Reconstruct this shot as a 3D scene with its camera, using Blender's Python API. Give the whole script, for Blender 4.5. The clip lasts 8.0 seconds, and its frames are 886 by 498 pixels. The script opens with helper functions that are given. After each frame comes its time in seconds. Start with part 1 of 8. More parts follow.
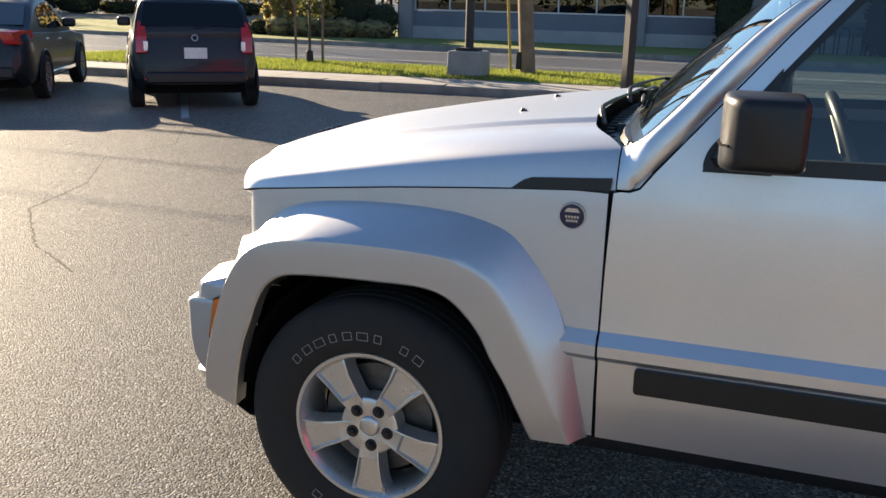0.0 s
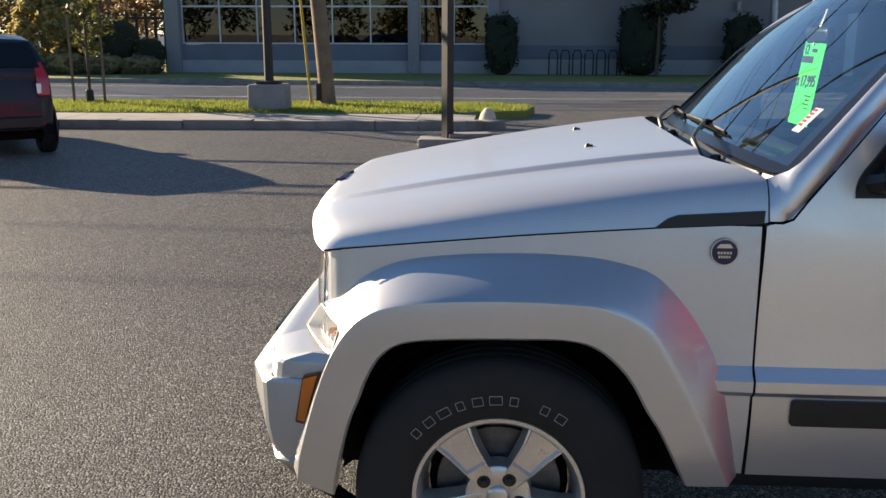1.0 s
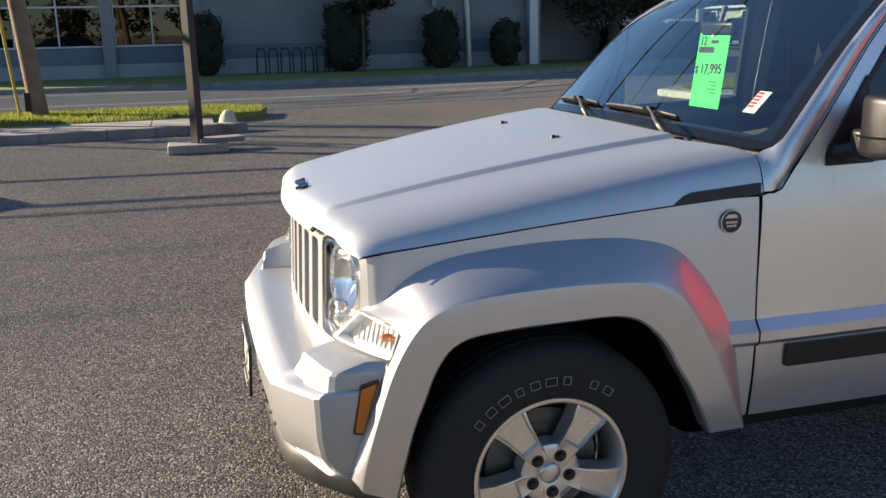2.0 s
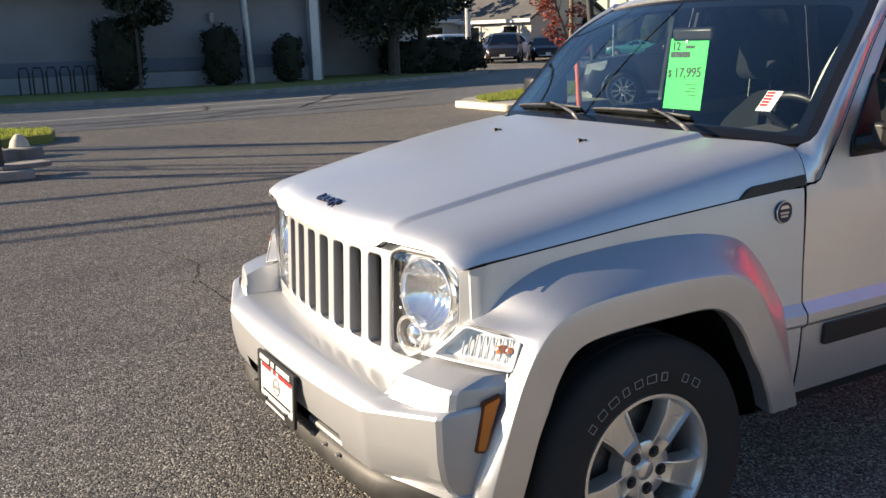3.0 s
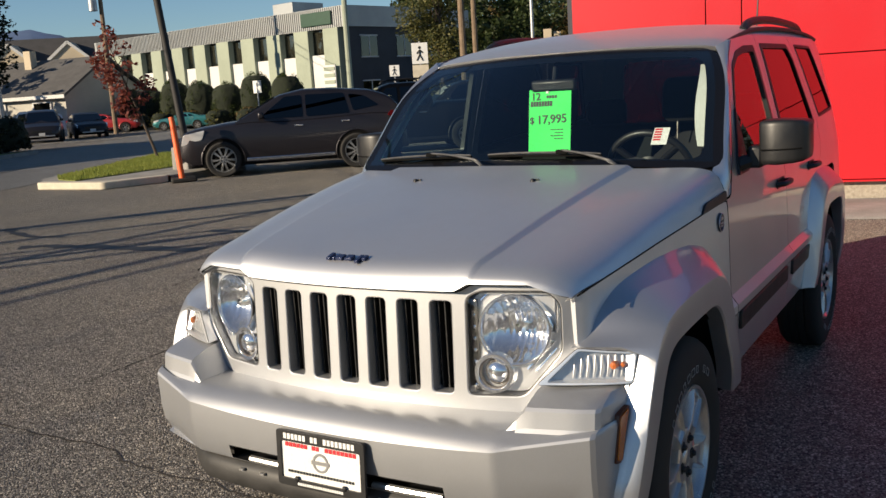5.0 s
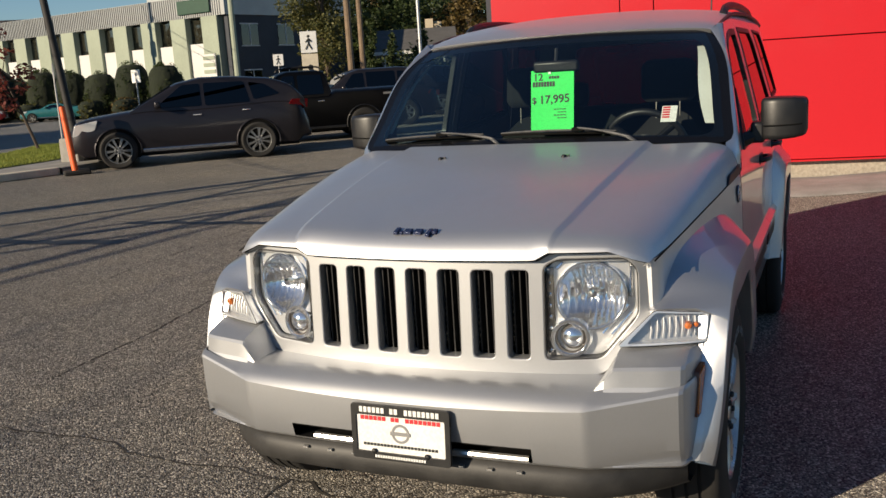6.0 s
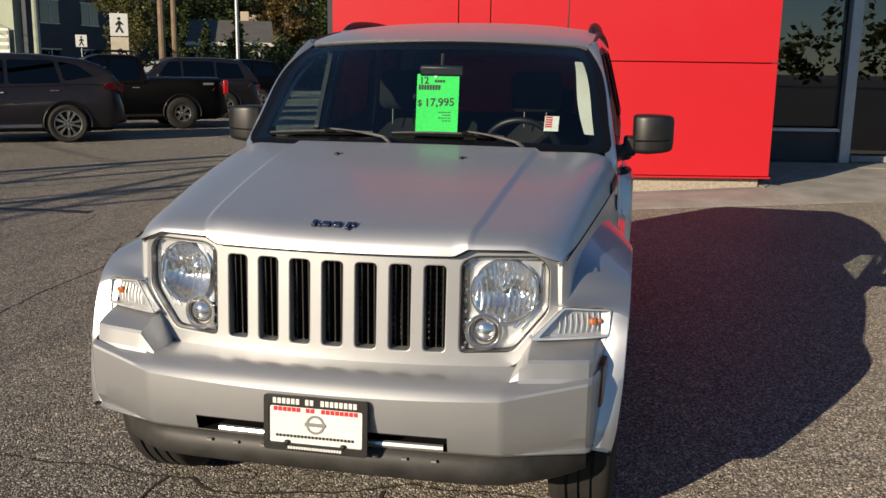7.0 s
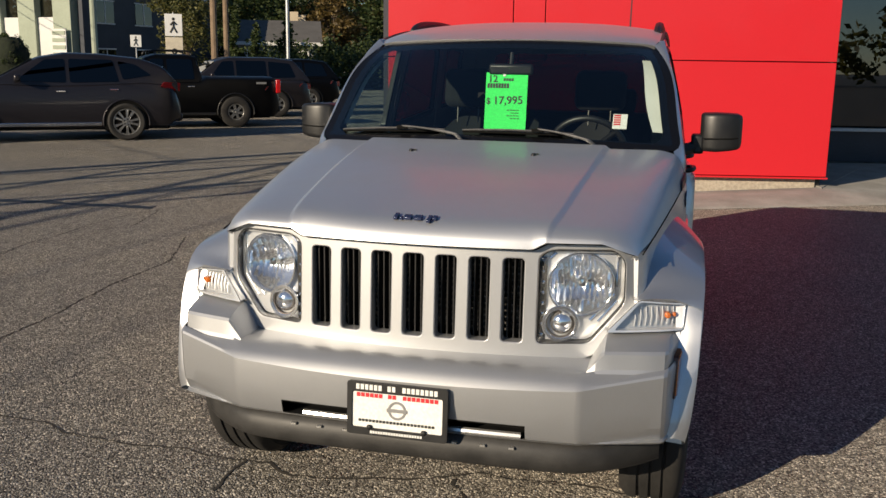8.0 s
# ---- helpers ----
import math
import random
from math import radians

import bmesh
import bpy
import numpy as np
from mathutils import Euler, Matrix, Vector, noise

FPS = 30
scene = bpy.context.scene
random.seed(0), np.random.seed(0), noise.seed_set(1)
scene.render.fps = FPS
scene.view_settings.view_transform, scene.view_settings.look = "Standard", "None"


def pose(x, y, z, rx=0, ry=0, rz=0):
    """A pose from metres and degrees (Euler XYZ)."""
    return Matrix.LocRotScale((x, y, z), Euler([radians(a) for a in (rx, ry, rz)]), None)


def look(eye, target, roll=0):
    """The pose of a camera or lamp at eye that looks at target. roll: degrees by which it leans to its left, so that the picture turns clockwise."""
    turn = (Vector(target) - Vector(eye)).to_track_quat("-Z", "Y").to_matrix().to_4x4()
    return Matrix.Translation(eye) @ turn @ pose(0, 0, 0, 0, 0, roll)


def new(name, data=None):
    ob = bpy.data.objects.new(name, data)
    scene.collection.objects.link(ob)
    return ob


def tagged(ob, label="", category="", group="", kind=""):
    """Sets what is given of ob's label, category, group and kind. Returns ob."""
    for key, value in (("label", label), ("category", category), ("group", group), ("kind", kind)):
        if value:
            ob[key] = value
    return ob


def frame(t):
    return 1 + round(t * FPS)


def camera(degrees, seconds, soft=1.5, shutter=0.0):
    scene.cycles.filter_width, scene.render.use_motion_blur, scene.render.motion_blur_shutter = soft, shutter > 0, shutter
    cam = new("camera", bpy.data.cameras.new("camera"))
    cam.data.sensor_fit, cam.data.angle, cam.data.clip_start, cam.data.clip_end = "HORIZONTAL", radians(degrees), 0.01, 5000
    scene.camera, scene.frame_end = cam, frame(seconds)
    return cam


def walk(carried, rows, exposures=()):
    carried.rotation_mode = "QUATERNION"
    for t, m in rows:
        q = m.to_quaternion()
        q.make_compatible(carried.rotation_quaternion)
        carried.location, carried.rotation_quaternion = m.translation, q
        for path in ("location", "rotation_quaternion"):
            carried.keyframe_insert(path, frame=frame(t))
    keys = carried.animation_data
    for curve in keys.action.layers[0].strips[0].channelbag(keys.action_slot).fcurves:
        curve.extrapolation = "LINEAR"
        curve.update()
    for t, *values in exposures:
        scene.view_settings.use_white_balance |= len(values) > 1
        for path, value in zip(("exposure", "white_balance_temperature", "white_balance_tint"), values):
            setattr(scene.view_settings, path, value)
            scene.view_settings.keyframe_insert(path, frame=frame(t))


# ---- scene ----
cam = camera(51.9, 8.0)
METRES, EYE, TILT, LEAN, TURN = 5.214, 1.545, 0.52, 1.9, 18.2
ROWS = [
    (0.0, 0.0, 0.0, 0.0, 0.92, -15.81, -3.24),
    (0.5, -0.085, 0.0183, -0.0033, -5.58, -14.27, -2.32),
    (1.0, -0.1717, 0.0571, -0.0053, -14.35, -13.33, -2.11),
    (1.5, -0.2538, 0.0806, -0.0034, -24.51, -13.01, -1.41),
    (3.0, -0.4428, 0.231, -0.0136, -48.38, -11.98, -0.01),
    (3.5, -0.4833, 0.2988, -0.0121, -55.08, -9.64, 0.23),
    (4.0, -0.5306, 0.3537, -0.0131, -64.78, -9.13, 0.81),
    (4.5, -0.5559, 0.4091, -0.0169, -72.35, -8.33, 1.66),
    (6.0, -0.6128, 0.573, -0.0226, -84.85, -9.23, 2.87),
    (6.5, -0.6088, 0.613, -0.0244, -90.95, -9.07, 1.2),
    (7.0, -0.625, 0.6392, -0.0239, -96.58, -9.27, -1.1),
    (7.5, -0.6389, 0.6573, -0.0257, -95.24, -9.64, -0.95),
    (8.0, -0.6396, 0.6617, -0.0257, -93.76, -9.35, -1.19),
]
walk(cam, [(t, pose(0.9425, -3.033, EYE, TILT, LEAN, TURN) @ pose(METRES * x, METRES * y, METRES * z, 90 + pitch, roll, yaw)) for t, x, y, z, yaw, pitch, roll in ROWS],
     [(0.0, 1.72, 6950, 10), (0.5, 1.68, 6950, 10), (1.0, 1.42, 6800, 10), (1.7, 1.42, 6750, 10), (3.0, 1.42, 6700, 10), (3.5, 1.22, 6700, 10), (4.5, 0.72, 6560, 9), (6.0, 0.44, 6500, 8), (8.0, 0.38, 6500, 8)])

# ---- light ----
SUN_TO = Vector((-0.862, 0.507, 0)) * math.cos(radians(18.6)) + Vector((0, 0, math.sin(radians(18.6))))
world = bpy.data.worlds.new("world")
scene.world = world
world.use_nodes = True
wn = world.node_tree.nodes
sky = wn.new("ShaderNodeTexSky")
sky.sky_type, sky.sun_disc = "NISHITA", False
sky.sun_elevation, sky.sun_rotation = radians(18.6), math.atan2(SUN_TO.x, SUN_TO.y)
sky.air_density, sky.dust_density, sky.ozone_density = 1.0, 0.0, 4.2
sky.altitude = 350
world.node_tree.links.new(sky.outputs[0], wn["Background"].inputs[0])
wn["Background"].inputs[1].default_value = 0.068
sun = new("sun", bpy.data.lights.new("sun", "SUN"))
sun.data.energy, sun.data.angle, sun.data.color = 5.0, radians(0.33), (1.0, 0.83, 0.62)
sun.matrix_world = look(SUN_TO * 60, (0, 0, 0))

# ---- materials ----
MATS = {}


def nodes_of(name):
    m = bpy.data.materials.new(name)
    m.use_nodes = True
    t = m.node_tree
    return m, t, t.nodes, t.links, t.nodes["Principled BSDF"]


def ramp(n, stops):
    r = n.new("ShaderNodeValToRGB")
    while len(r.color_ramp.elements) < len(stops):
        r.color_ramp.elements.new(0.5)
    for e, (p, c) in zip(r.color_ramp.elements, stops):
        e.position, e.color = p, (*c, 1)
    return r


def coords(n, l, scale=1.0, mode="Object"):
    tc = n.new("ShaderNodeTexCoord")
    mp = n.new("ShaderNodeMapping")
    mp.inputs["Scale"].default_value = (scale, scale, scale) if not isinstance(scale, tuple) else scale
    l.new(tc.outputs[mode], mp.inputs[0])
    return mp.outputs[0]


def noise_tex(n, l, vec, scale, detail=4, rough=0.55):
    t = n.new("ShaderNodeTexNoise")
    t.inputs["Scale"].default_value, t.inputs["Detail"].default_value, t.inputs["Roughness"].default_value = scale, detail, rough
    l.new(vec, t.inputs["Vector"])
    return t.outputs["Fac"]


def mix_col(n, l, fac, a, b, mode="MIX"):
    m = n.new("ShaderNodeMix")
    m.data_type, m.blend_type = "RGBA", mode
    for sock, v in ((m.inputs[0], fac), (m.inputs[6], a), (m.inputs[7], b)):
        if isinstance(v, bpy.types.NodeSocket):
            l.new(v, sock)
        elif isinstance(v, (int, float)):
            sock.default_value = v
        else:
            sock.default_value = (*v, 1)
    return m.outputs[2]


def bump(n, l, p, height, strength, dist):
    b = n.new("ShaderNodeBump")
    b.inputs["Strength"].default_value, b.inputs["Distance"].default_value = strength, dist
    l.new(height, b.inputs["Height"])
    l.new(b.outputs[0], p.inputs["Normal"])
    return b


def rough_mat(name, col, col2=None, rough=0.7, metal=0.0, scale=6.0, fine=60.0, bumps=0.15, dist=0.004, coat=0.0, spec=0.5, mode="Object"):
    """A surface with variation at two scales, in colour, gloss and relief."""
    m, t, n, l, p = nodes_of(name)
    v = coords(n, l, 1.0, mode)
    a = noise_tex(n, l, v, scale)
    b = noise_tex(n, l, v, fine, 3)
    col2 = col2 or tuple(c * 0.72 for c in col)
    r1 = ramp(n, [(0.3, col), (0.72, col2)])
    l.new(a, r1.inputs[0])
    r2 = ramp(n, [(0.3, (0.86, 0.86, 0.86)), (0.7, (1.08, 1.08, 1.08))])
    l.new(b, r2.inputs[0])
    l.new(mix_col(n, l, 1.0, r1.outputs[0], r2.outputs[0], "MULTIPLY"), p.inputs["Base Color"])
    mr = n.new("ShaderNodeMapRange")
    mr.inputs[3].default_value, mr.inputs[4].default_value = max(0.02, rough - 0.08), min(1.0, rough + 0.1)
    l.new(a, mr.inputs[0])
    l.new(mr.outputs[0], p.inputs["Roughness"])
    p.inputs["Metallic"].default_value = metal
    p.inputs["Coat Weight"].default_value = coat
    p.inputs["Coat Roughness"].default_value = 0.04
    p.inputs["Specular IOR Level"].default_value = spec
    if bumps:
        bump(n, l, p, b, bumps, dist)
    MATS[name] = m
    return m


def paint_mat(name, col, metal=0.75, rough=0.32, dirt=0.35, flake=900.0, coat=0.9, coat_rough=0.035):
    """Car paint: metal flake under a clear coat, with a little dust."""
    m, t, n, l, p = nodes_of(name)
    v = coords(n, l)
    f = noise_tex(n, l, v, flake, 1)
    d = noise_tex(n, l, v, 3.5, 6, 0.65)
    rf = ramp(n, [(0.35, tuple(c * 0.93 for c in col)), (0.65, tuple(min(1, c * 1.07) for c in col))])
    l.new(f, rf.inputs[0])
    rd = ramp(n, [(0.45, (0, 0, 0)), (0.8, (1, 1, 1))])
    l.new(d, rd.inputs[0])
    dm = n.new("ShaderNodeMath")
    dm.operation = "MULTIPLY"
    dm.inputs[1].default_value = dirt * 0.35
    l.new(rd.outputs[0], dm.inputs[0])
    l.new(mix_col(n, l, dm.outputs[0], rf.outputs[0], (0.34, 0.32, 0.28)), p.inputs["Base Color"])
    p.inputs["Metallic"].default_value = metal
    mr = n.new("ShaderNodeMapRange")
    mr.inputs[3].default_value, mr.inputs[4].default_value = rough, rough + 0.12
    l.new(d, mr.inputs[0])
    l.new(mr.outputs[0], p.inputs["Roughness"])
    p.inputs["Coat Weight"].default_value, p.inputs["Coat Roughness"].default_value = coat, coat_rough
    bump(n, l, p, f, 0.02, 0.0005)
    MATS[name] = m
    return m


def glass_mat(name, tint, gloss_rough=0.0, ior=1.5, power=3.0):
    """Thin tinted pane: see-through, with mirror gloss that grows at grazing angles."""
    m, t, n, l, p = nodes_of(name)
    n.remove(p)
    tr, gl, lw, mx = n.new("ShaderNodeBsdfTransparent"), n.new("ShaderNodeBsdfGlossy"), n.new("ShaderNodeLayerWeight"), n.new("ShaderNodeMixShader")
    tr.inputs[0].default_value = (*tint, 1)
    gl.inputs["Roughness"].default_value = gloss_rough
    lw.inputs[0].default_value = 0.5
    f0 = ((ior - 1) / (ior + 1)) ** 2 * 1.8
    pw, ma = n.new("ShaderNodeMath"), n.new("ShaderNodeMath")
    pw.operation, ma.operation = "POWER", "MULTIPLY_ADD"
    pw.inputs[1].default_value, ma.inputs[1].default_value, ma.inputs[2].default_value = power, 1 - f0, f0
    l.new(lw.outputs["Facing"], pw.inputs[0])
    l.new(pw.outputs[0], ma.inputs[0])
    l.new(ma.outputs[0], mx.inputs[0])
    l.new(tr.outputs[0], mx.inputs[1])
    l.new(gl.outputs[0], mx.inputs[2])
    l.new(mx.outputs[0], n["Material Output"].inputs[0])
    MATS[name] = m
    return m


def plain_mat(name, col, rough=0.5, metal=0.0, coat=0.0):
    m, t, n, l, p = nodes_of(name)
    p.inputs["Base Color"].default_value = (*col, 1)
    p.inputs["Roughness"].default_value, p.inputs["Metallic"].default_value, p.inputs["Coat Weight"].default_value = rough, metal, coat
    MATS[name] = m
    return m


def let_through(m, share):
    """Thin leaves and blades: part of the light passes through them."""
    n, l = m.node_tree.nodes, m.node_tree.links
    p, tl, mx = n["Principled BSDF"], n.new("ShaderNodeBsdfTranslucent"), n.new("ShaderNodeMixShader")
    mx.inputs[0].default_value = share
    l.new(p.inputs["Base Color"].links[0].from_socket, tl.inputs[0])
    l.new(p.outputs[0], mx.inputs[1])
    l.new(tl.outputs[0], mx.inputs[2])
    l.new(mx.outputs[0], n["Material Output"].inputs[0])
    return m


def asphalt_mat(name, lo, hi, patch, grain=170.0, relief=1.0):
    """Worn asphalt: pale and dark aggregate, patches, fine cracks of relief."""
    m, t, n, l, p = nodes_of(name)
    v = coords(n, l)
    vor = n.new("ShaderNodeTexVoronoi")
    vor.inputs["Scale"].default_value = grain
    l.new(v, vor.inputs["Vector"])
    sep = n.new("ShaderNodeSeparateColor")
    l.new(vor.outputs["Color"], sep.inputs[0])
    stones = ramp(n, [(0.0, lo), (0.52, tuple((a + b) / 2.1 for a, b in zip(lo, hi))), (0.84, hi), (1.0, tuple(c * 2.0 for c in hi))])
    l.new(sep.outputs[0], stones.inputs[0])
    big = noise_tex(n, l, v, 0.55, 5, 0.6)
    rb = ramp(n, [(0.3, (0.88, 0.88, 0.9)), (0.5, (1, 1, 1)), (0.75, patch)])
    l.new(big, rb.inputs[0])
    mid = noise_tex(n, l, v, 9.0, 4, 0.7)
    rm = ramp(n, [(0.3, (0.82, 0.82, 0.82)), (0.7, (1.12, 1.12, 1.1))])
    l.new(mid, rm.inputs[0])
    c = mix_col(n, l, 1.0, stones.outputs[0], rb.outputs[0], "MULTIPLY")
    l.new(mix_col(n, l, 1.0, c, rm.outputs[0], "MULTIPLY"), p.inputs["Base Color"])
    p.inputs["Roughness"].default_value = 0.62
    p.inputs["Diffuse Roughness"].default_value = 1.0
    p.inputs["Specular IOR Level"].default_value = 0.19
    inv = n.new("ShaderNodeMath")
    inv.operation = "SUBTRACT"
    inv.inputs[0].default_value = 1.0
    l.new(vor.outputs["Distance"], inv.inputs[1])
    add = n.new("ShaderNodeMath")
    add.operation = "MULTIPLY_ADD"
    add.inputs[1].default_value = 0.9
    l.new(sep.outputs[1], add.inputs[0])
    l.new(inv.outputs[0], add.inputs[2])
    bump(n, l, p, add.outputs[0], min(1.0, 0.5 * relief), 0.006 * relief / 1.3)
    MATS[name] = m
    return m


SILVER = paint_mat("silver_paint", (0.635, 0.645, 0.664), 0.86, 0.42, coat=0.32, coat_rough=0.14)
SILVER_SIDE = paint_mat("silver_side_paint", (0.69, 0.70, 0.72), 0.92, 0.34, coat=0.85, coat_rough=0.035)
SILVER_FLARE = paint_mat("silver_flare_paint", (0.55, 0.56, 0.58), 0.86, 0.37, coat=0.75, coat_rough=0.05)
# the body's silver, darkened in colour to hold down sunlight on the front
SILVER_DIMMED = paint_mat("silver_dimmed_paint", (0.44, 0.449, 0.466), 0.78, 0.44, coat=0.5, coat_rough=0.08)
WIPER_METAL = rough_mat("worn_wiper_paint", (0.06, 0.06, 0.062), (0.11, 0.11, 0.112), 0.45, 0.3, scale=20, fine=200, bumps=0.05, dist=0.0005)
GREY_PAINT = paint_mat("dark_grey_paint", (0.040, 0.035, 0.038), 0.7, 0.30, coat=0.3, coat_rough=0.06, dirt=0.008)
GUN_PAINT = paint_mat("gun_grey_paint", (0.022, 0.020, 0.025), 0.5, 0.30, coat=0.2, coat_rough=0.06, dirt=0.008)
BLACK_PAINT = paint_mat("black_paint", (0.002, 0.002, 0.0024), 0.0, 0.30, coat=0.06, coat_rough=0.04, dirt=0.008)
BLACK_PAINT.node_tree.nodes["Principled BSDF"].inputs["Specular IOR Level"].default_value = 0.15
BLUE_PAINT = paint_mat("slate_blue_paint", (0.008, 0.010, 0.016), 0.2, 0.42, coat=0.22, coat_rough=0.12, dirt=0.05)
TEAL_PAINT = paint_mat("teal_paint", (0.012, 0.13, 0.14), 0.3, 0.3)
RED_PAINT = paint_mat("red_car_paint", (0.42, 0.02, 0.02), 0.1, 0.3)
WHITE_PAINT = paint_mat("white_car_paint", (0.7, 0.7, 0.7), 0.0, 0.3)
BLACK_PLASTIC = rough_mat("black_plastic", (0.009, 0.009, 0.010), (0.013, 0.013, 0.0135), 0.42, scale=20, fine=400, bumps=0.08, dist=0.001)
GREY_PLASTIC = rough_mat("worn_dark_plastic", (0.013, 0.013, 0.014), (0.026, 0.025, 0.024), 0.5, scale=14, fine=250, bumps=0.15, dist=0.001)
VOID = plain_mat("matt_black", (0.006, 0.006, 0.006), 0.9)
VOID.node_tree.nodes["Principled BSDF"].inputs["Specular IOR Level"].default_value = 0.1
RUBBER = rough_mat("tyre_rubber", (0.013, 0.0125, 0.012), (0.023, 0.021, 0.019), 0.82, scale=14, fine=220, bumps=0.25, dist=0.001)
LETTERING = rough_mat("raised_white_rubber", (0.42, 0.41, 0.39), (0.3, 0.29, 0.27), 0.7, scale=40, fine=300)
ALLOY = rough_mat("alloy_wheel", (0.66, 0.655, 0.64), (0.6, 0.59, 0.57), 0.3, 0.8, scale=12, fine=300, bumps=0.03, dist=0.0005, coat=0.4)
STEEL = rough_mat("dull_steel", (0.2, 0.19, 0.18), (0.12, 0.10, 0.09), 0.5, 0.8, scale=20, fine=200)
CHROME = plain_mat("chrome", (0.82, 0.82, 0.82), 0.06, 1.0)
REFLECTOR = plain_mat("lamp_reflector", (0.93, 0.94, 0.95), 0.12, 0.95)
DARK_ALLOY = rough_mat("dark_alloy", (0.30, 0.30, 0.295), (0.24, 0.24, 0.235), 0.35, 0.7, scale=12, fine=300, bumps=0.03, dist=0.0005)
CAR_LAMP = plain_mat("clear_car_lamp", (0.70, 0.71, 0.72), 0.22, 0.45, 0.6)
LENS = glass_mat("clear_lens", (0.97, 0.975, 0.98), 0.025, 1.50)
WINDSHIELD = glass_mat("windshield_glass", (0.72, 0.84, 0.82), 0.0, 1.47, 2.5)
SIDE_GLASS = glass_mat("tinted_side_glass", (0.70, 0.81, 0.79), 0.0, 1.52, 4.0)
PRIVACY_GLASS = glass_mat("privacy_glass", (0.011, 0.011, 0.012), 0.0, 1.5, 4.6)
FRIT = plain_mat("black_glass_border", (0.004, 0.004, 0.005), 0.25)
DARK_GLASS = glass_mat("dark_car_glass", (0.010, 0.010, 0.011), 0.0, 1.45)
AMBER = plain_mat("amber_lens", (0.60, 0.15, 0.008), 0.22, 0.0, 0.8)
AMBER_DARK = plain_mat("amber_lens_rim", (0.10, 0.02, 0.003), 0.3)
RED_LENS = plain_mat("red_lens", (0.45, 0.012, 0.015), 0.2, 0.0, 0.8)
TRIM_CLOTH = rough_mat("dark_seat_cloth", (0.007, 0.0072, 0.008), (0.011, 0.011, 0.0125), 0.9, scale=30, fine=400, bumps=0.2)
DASH = rough_mat("dashboard_vinyl", (0.02, 0.02, 0.022), (0.028, 0.028, 0.03), 0.6, scale=30, fine=300, bumps=0.15)
HEADLINER = rough_mat("pale_trim", (0.62, 0.63, 0.60), (0.56, 0.57, 0.54), 0.85, scale=10, fine=200)
CARD_GREEN = rough_mat("green_card", (0.015, 0.78, 0.10), (0.015, 0.72, 0.10), 0.6, scale=4, fine=120, bumps=0.03)
INK = plain_mat("black_ink", (0.012, 0.014, 0.013), 0.6)
PAPER = rough_mat("white_card", (0.78, 0.78, 0.76), (0.7, 0.7, 0.68), 0.5, scale=8, fine=100, bumps=0.02)
RED_INK = plain_mat("red_ink", (0.55, 0.02, 0.03), 0.5)
GREY_INK = plain_mat("grey_ink", (0.3, 0.3, 0.3), 0.35, 0.4)
EMBLEM_BLUE = plain_mat("dark_emblem", (0.025, 0.035, 0.085), 0.25, 0.3)
ASPHALT = asphalt_mat("lot_asphalt", (0.040, 0.037, 0.034), (0.345, 0.317, 0.278), (1.2, 1.17, 1.1), 128.0, 1.8)
ROAD_ASPHALT = asphalt_mat("road_asphalt", (0.07, 0.07, 0.07), (0.22, 0.215, 0.205), (1.15, 1.13, 1.1), 100.0, 0.8)
CRACK = rough_mat("crack_dirt", (0.025, 0.022, 0.02), (0.06, 0.052, 0.042), 0.95, scale=6, fine=90)
# black of the street's tar seams and of the lot's painted shadow strips
TAR_AND_SHADOW = rough_mat("tar_and_shadow_black", (0.012, 0.012, 0.012), (0.02, 0.02, 0.02), 0.55, scale=4, fine=60)
CONCRETE = rough_mat("weathered_concrete", (0.34, 0.325, 0.30), (0.22, 0.21, 0.19), 0.9, scale=2.2, fine=60, bumps=0.4, dist=0.004)
KERB = rough_mat("kerb_concrete", (0.30, 0.285, 0.26), (0.17, 0.16, 0.145), 0.9, scale=2.6, fine=70, bumps=0.4, dist=0.005)
PEBBLE = rough_mat("exposed_aggregate", (0.50, 0.44, 0.36), (0.30, 0.26, 0.21), 0.9, scale=26, fine=110, bumps=0.8, dist=0.01)
CREAM = rough_mat("cream_kerb_paint", (0.62, 0.56, 0.44), (0.5, 0.45, 0.36), 0.85, scale=5, fine=60, bumps=0.3)
LINE_WHITE = rough_mat("worn_white_line", (0.55, 0.55, 0.53), (0.25, 0.25, 0.24), 0.8, scale=9, fine=90)
GRASS = rough_mat("lawn", (0.15, 0.18, 0.035), (0.22, 0.225, 0.06), 0.9, scale=1.6, fine=45, bumps=0.8, dist=0.02)
WOOD_POLE = rough_mat("weathered_pole_wood", (0.24, 0.17, 0.11), (0.14, 0.10, 0.065), 0.85, scale=3, fine=40, bumps=0.5, dist=0.01)
DARK_METAL = rough_mat("dark_post_paint", (0.016, 0.015, 0.015), (0.028, 0.026, 0.024), 0.65, 0.0, scale=4, fine=50)
GALV = rough_mat("galvanised_steel", (0.42, 0.43, 0.44), (0.33, 0.34, 0.35), 0.45, 0.7, scale=6, fine=80)
YELLOW = rough_mat("yellow_guard", (0.55, 0.38, 0.05), (0.42, 0.30, 0.05), 0.6, scale=5, fine=40)
ORANGE = rough_mat("orange_plastic", (0.85, 0.13, 0.02), (0.75, 0.11, 0.02), 0.5, scale=6, fine=60, bumps=0.05)
RED_PANEL = rough_mat("red_aluminium_panel", (0.56, 0.012, 0.020), (0.555, 0.012, 0.020), 0.44, 0.0, scale=0.06, fine=220, bumps=0.0, coat=0.2)
CABLE = plain_mat("black_cable", (0.01, 0.01, 0.01), 0.6)
PEARL = plain_mat("pearl_reflector", (0.90, 0.905, 0.91), 0.26, 0.55)
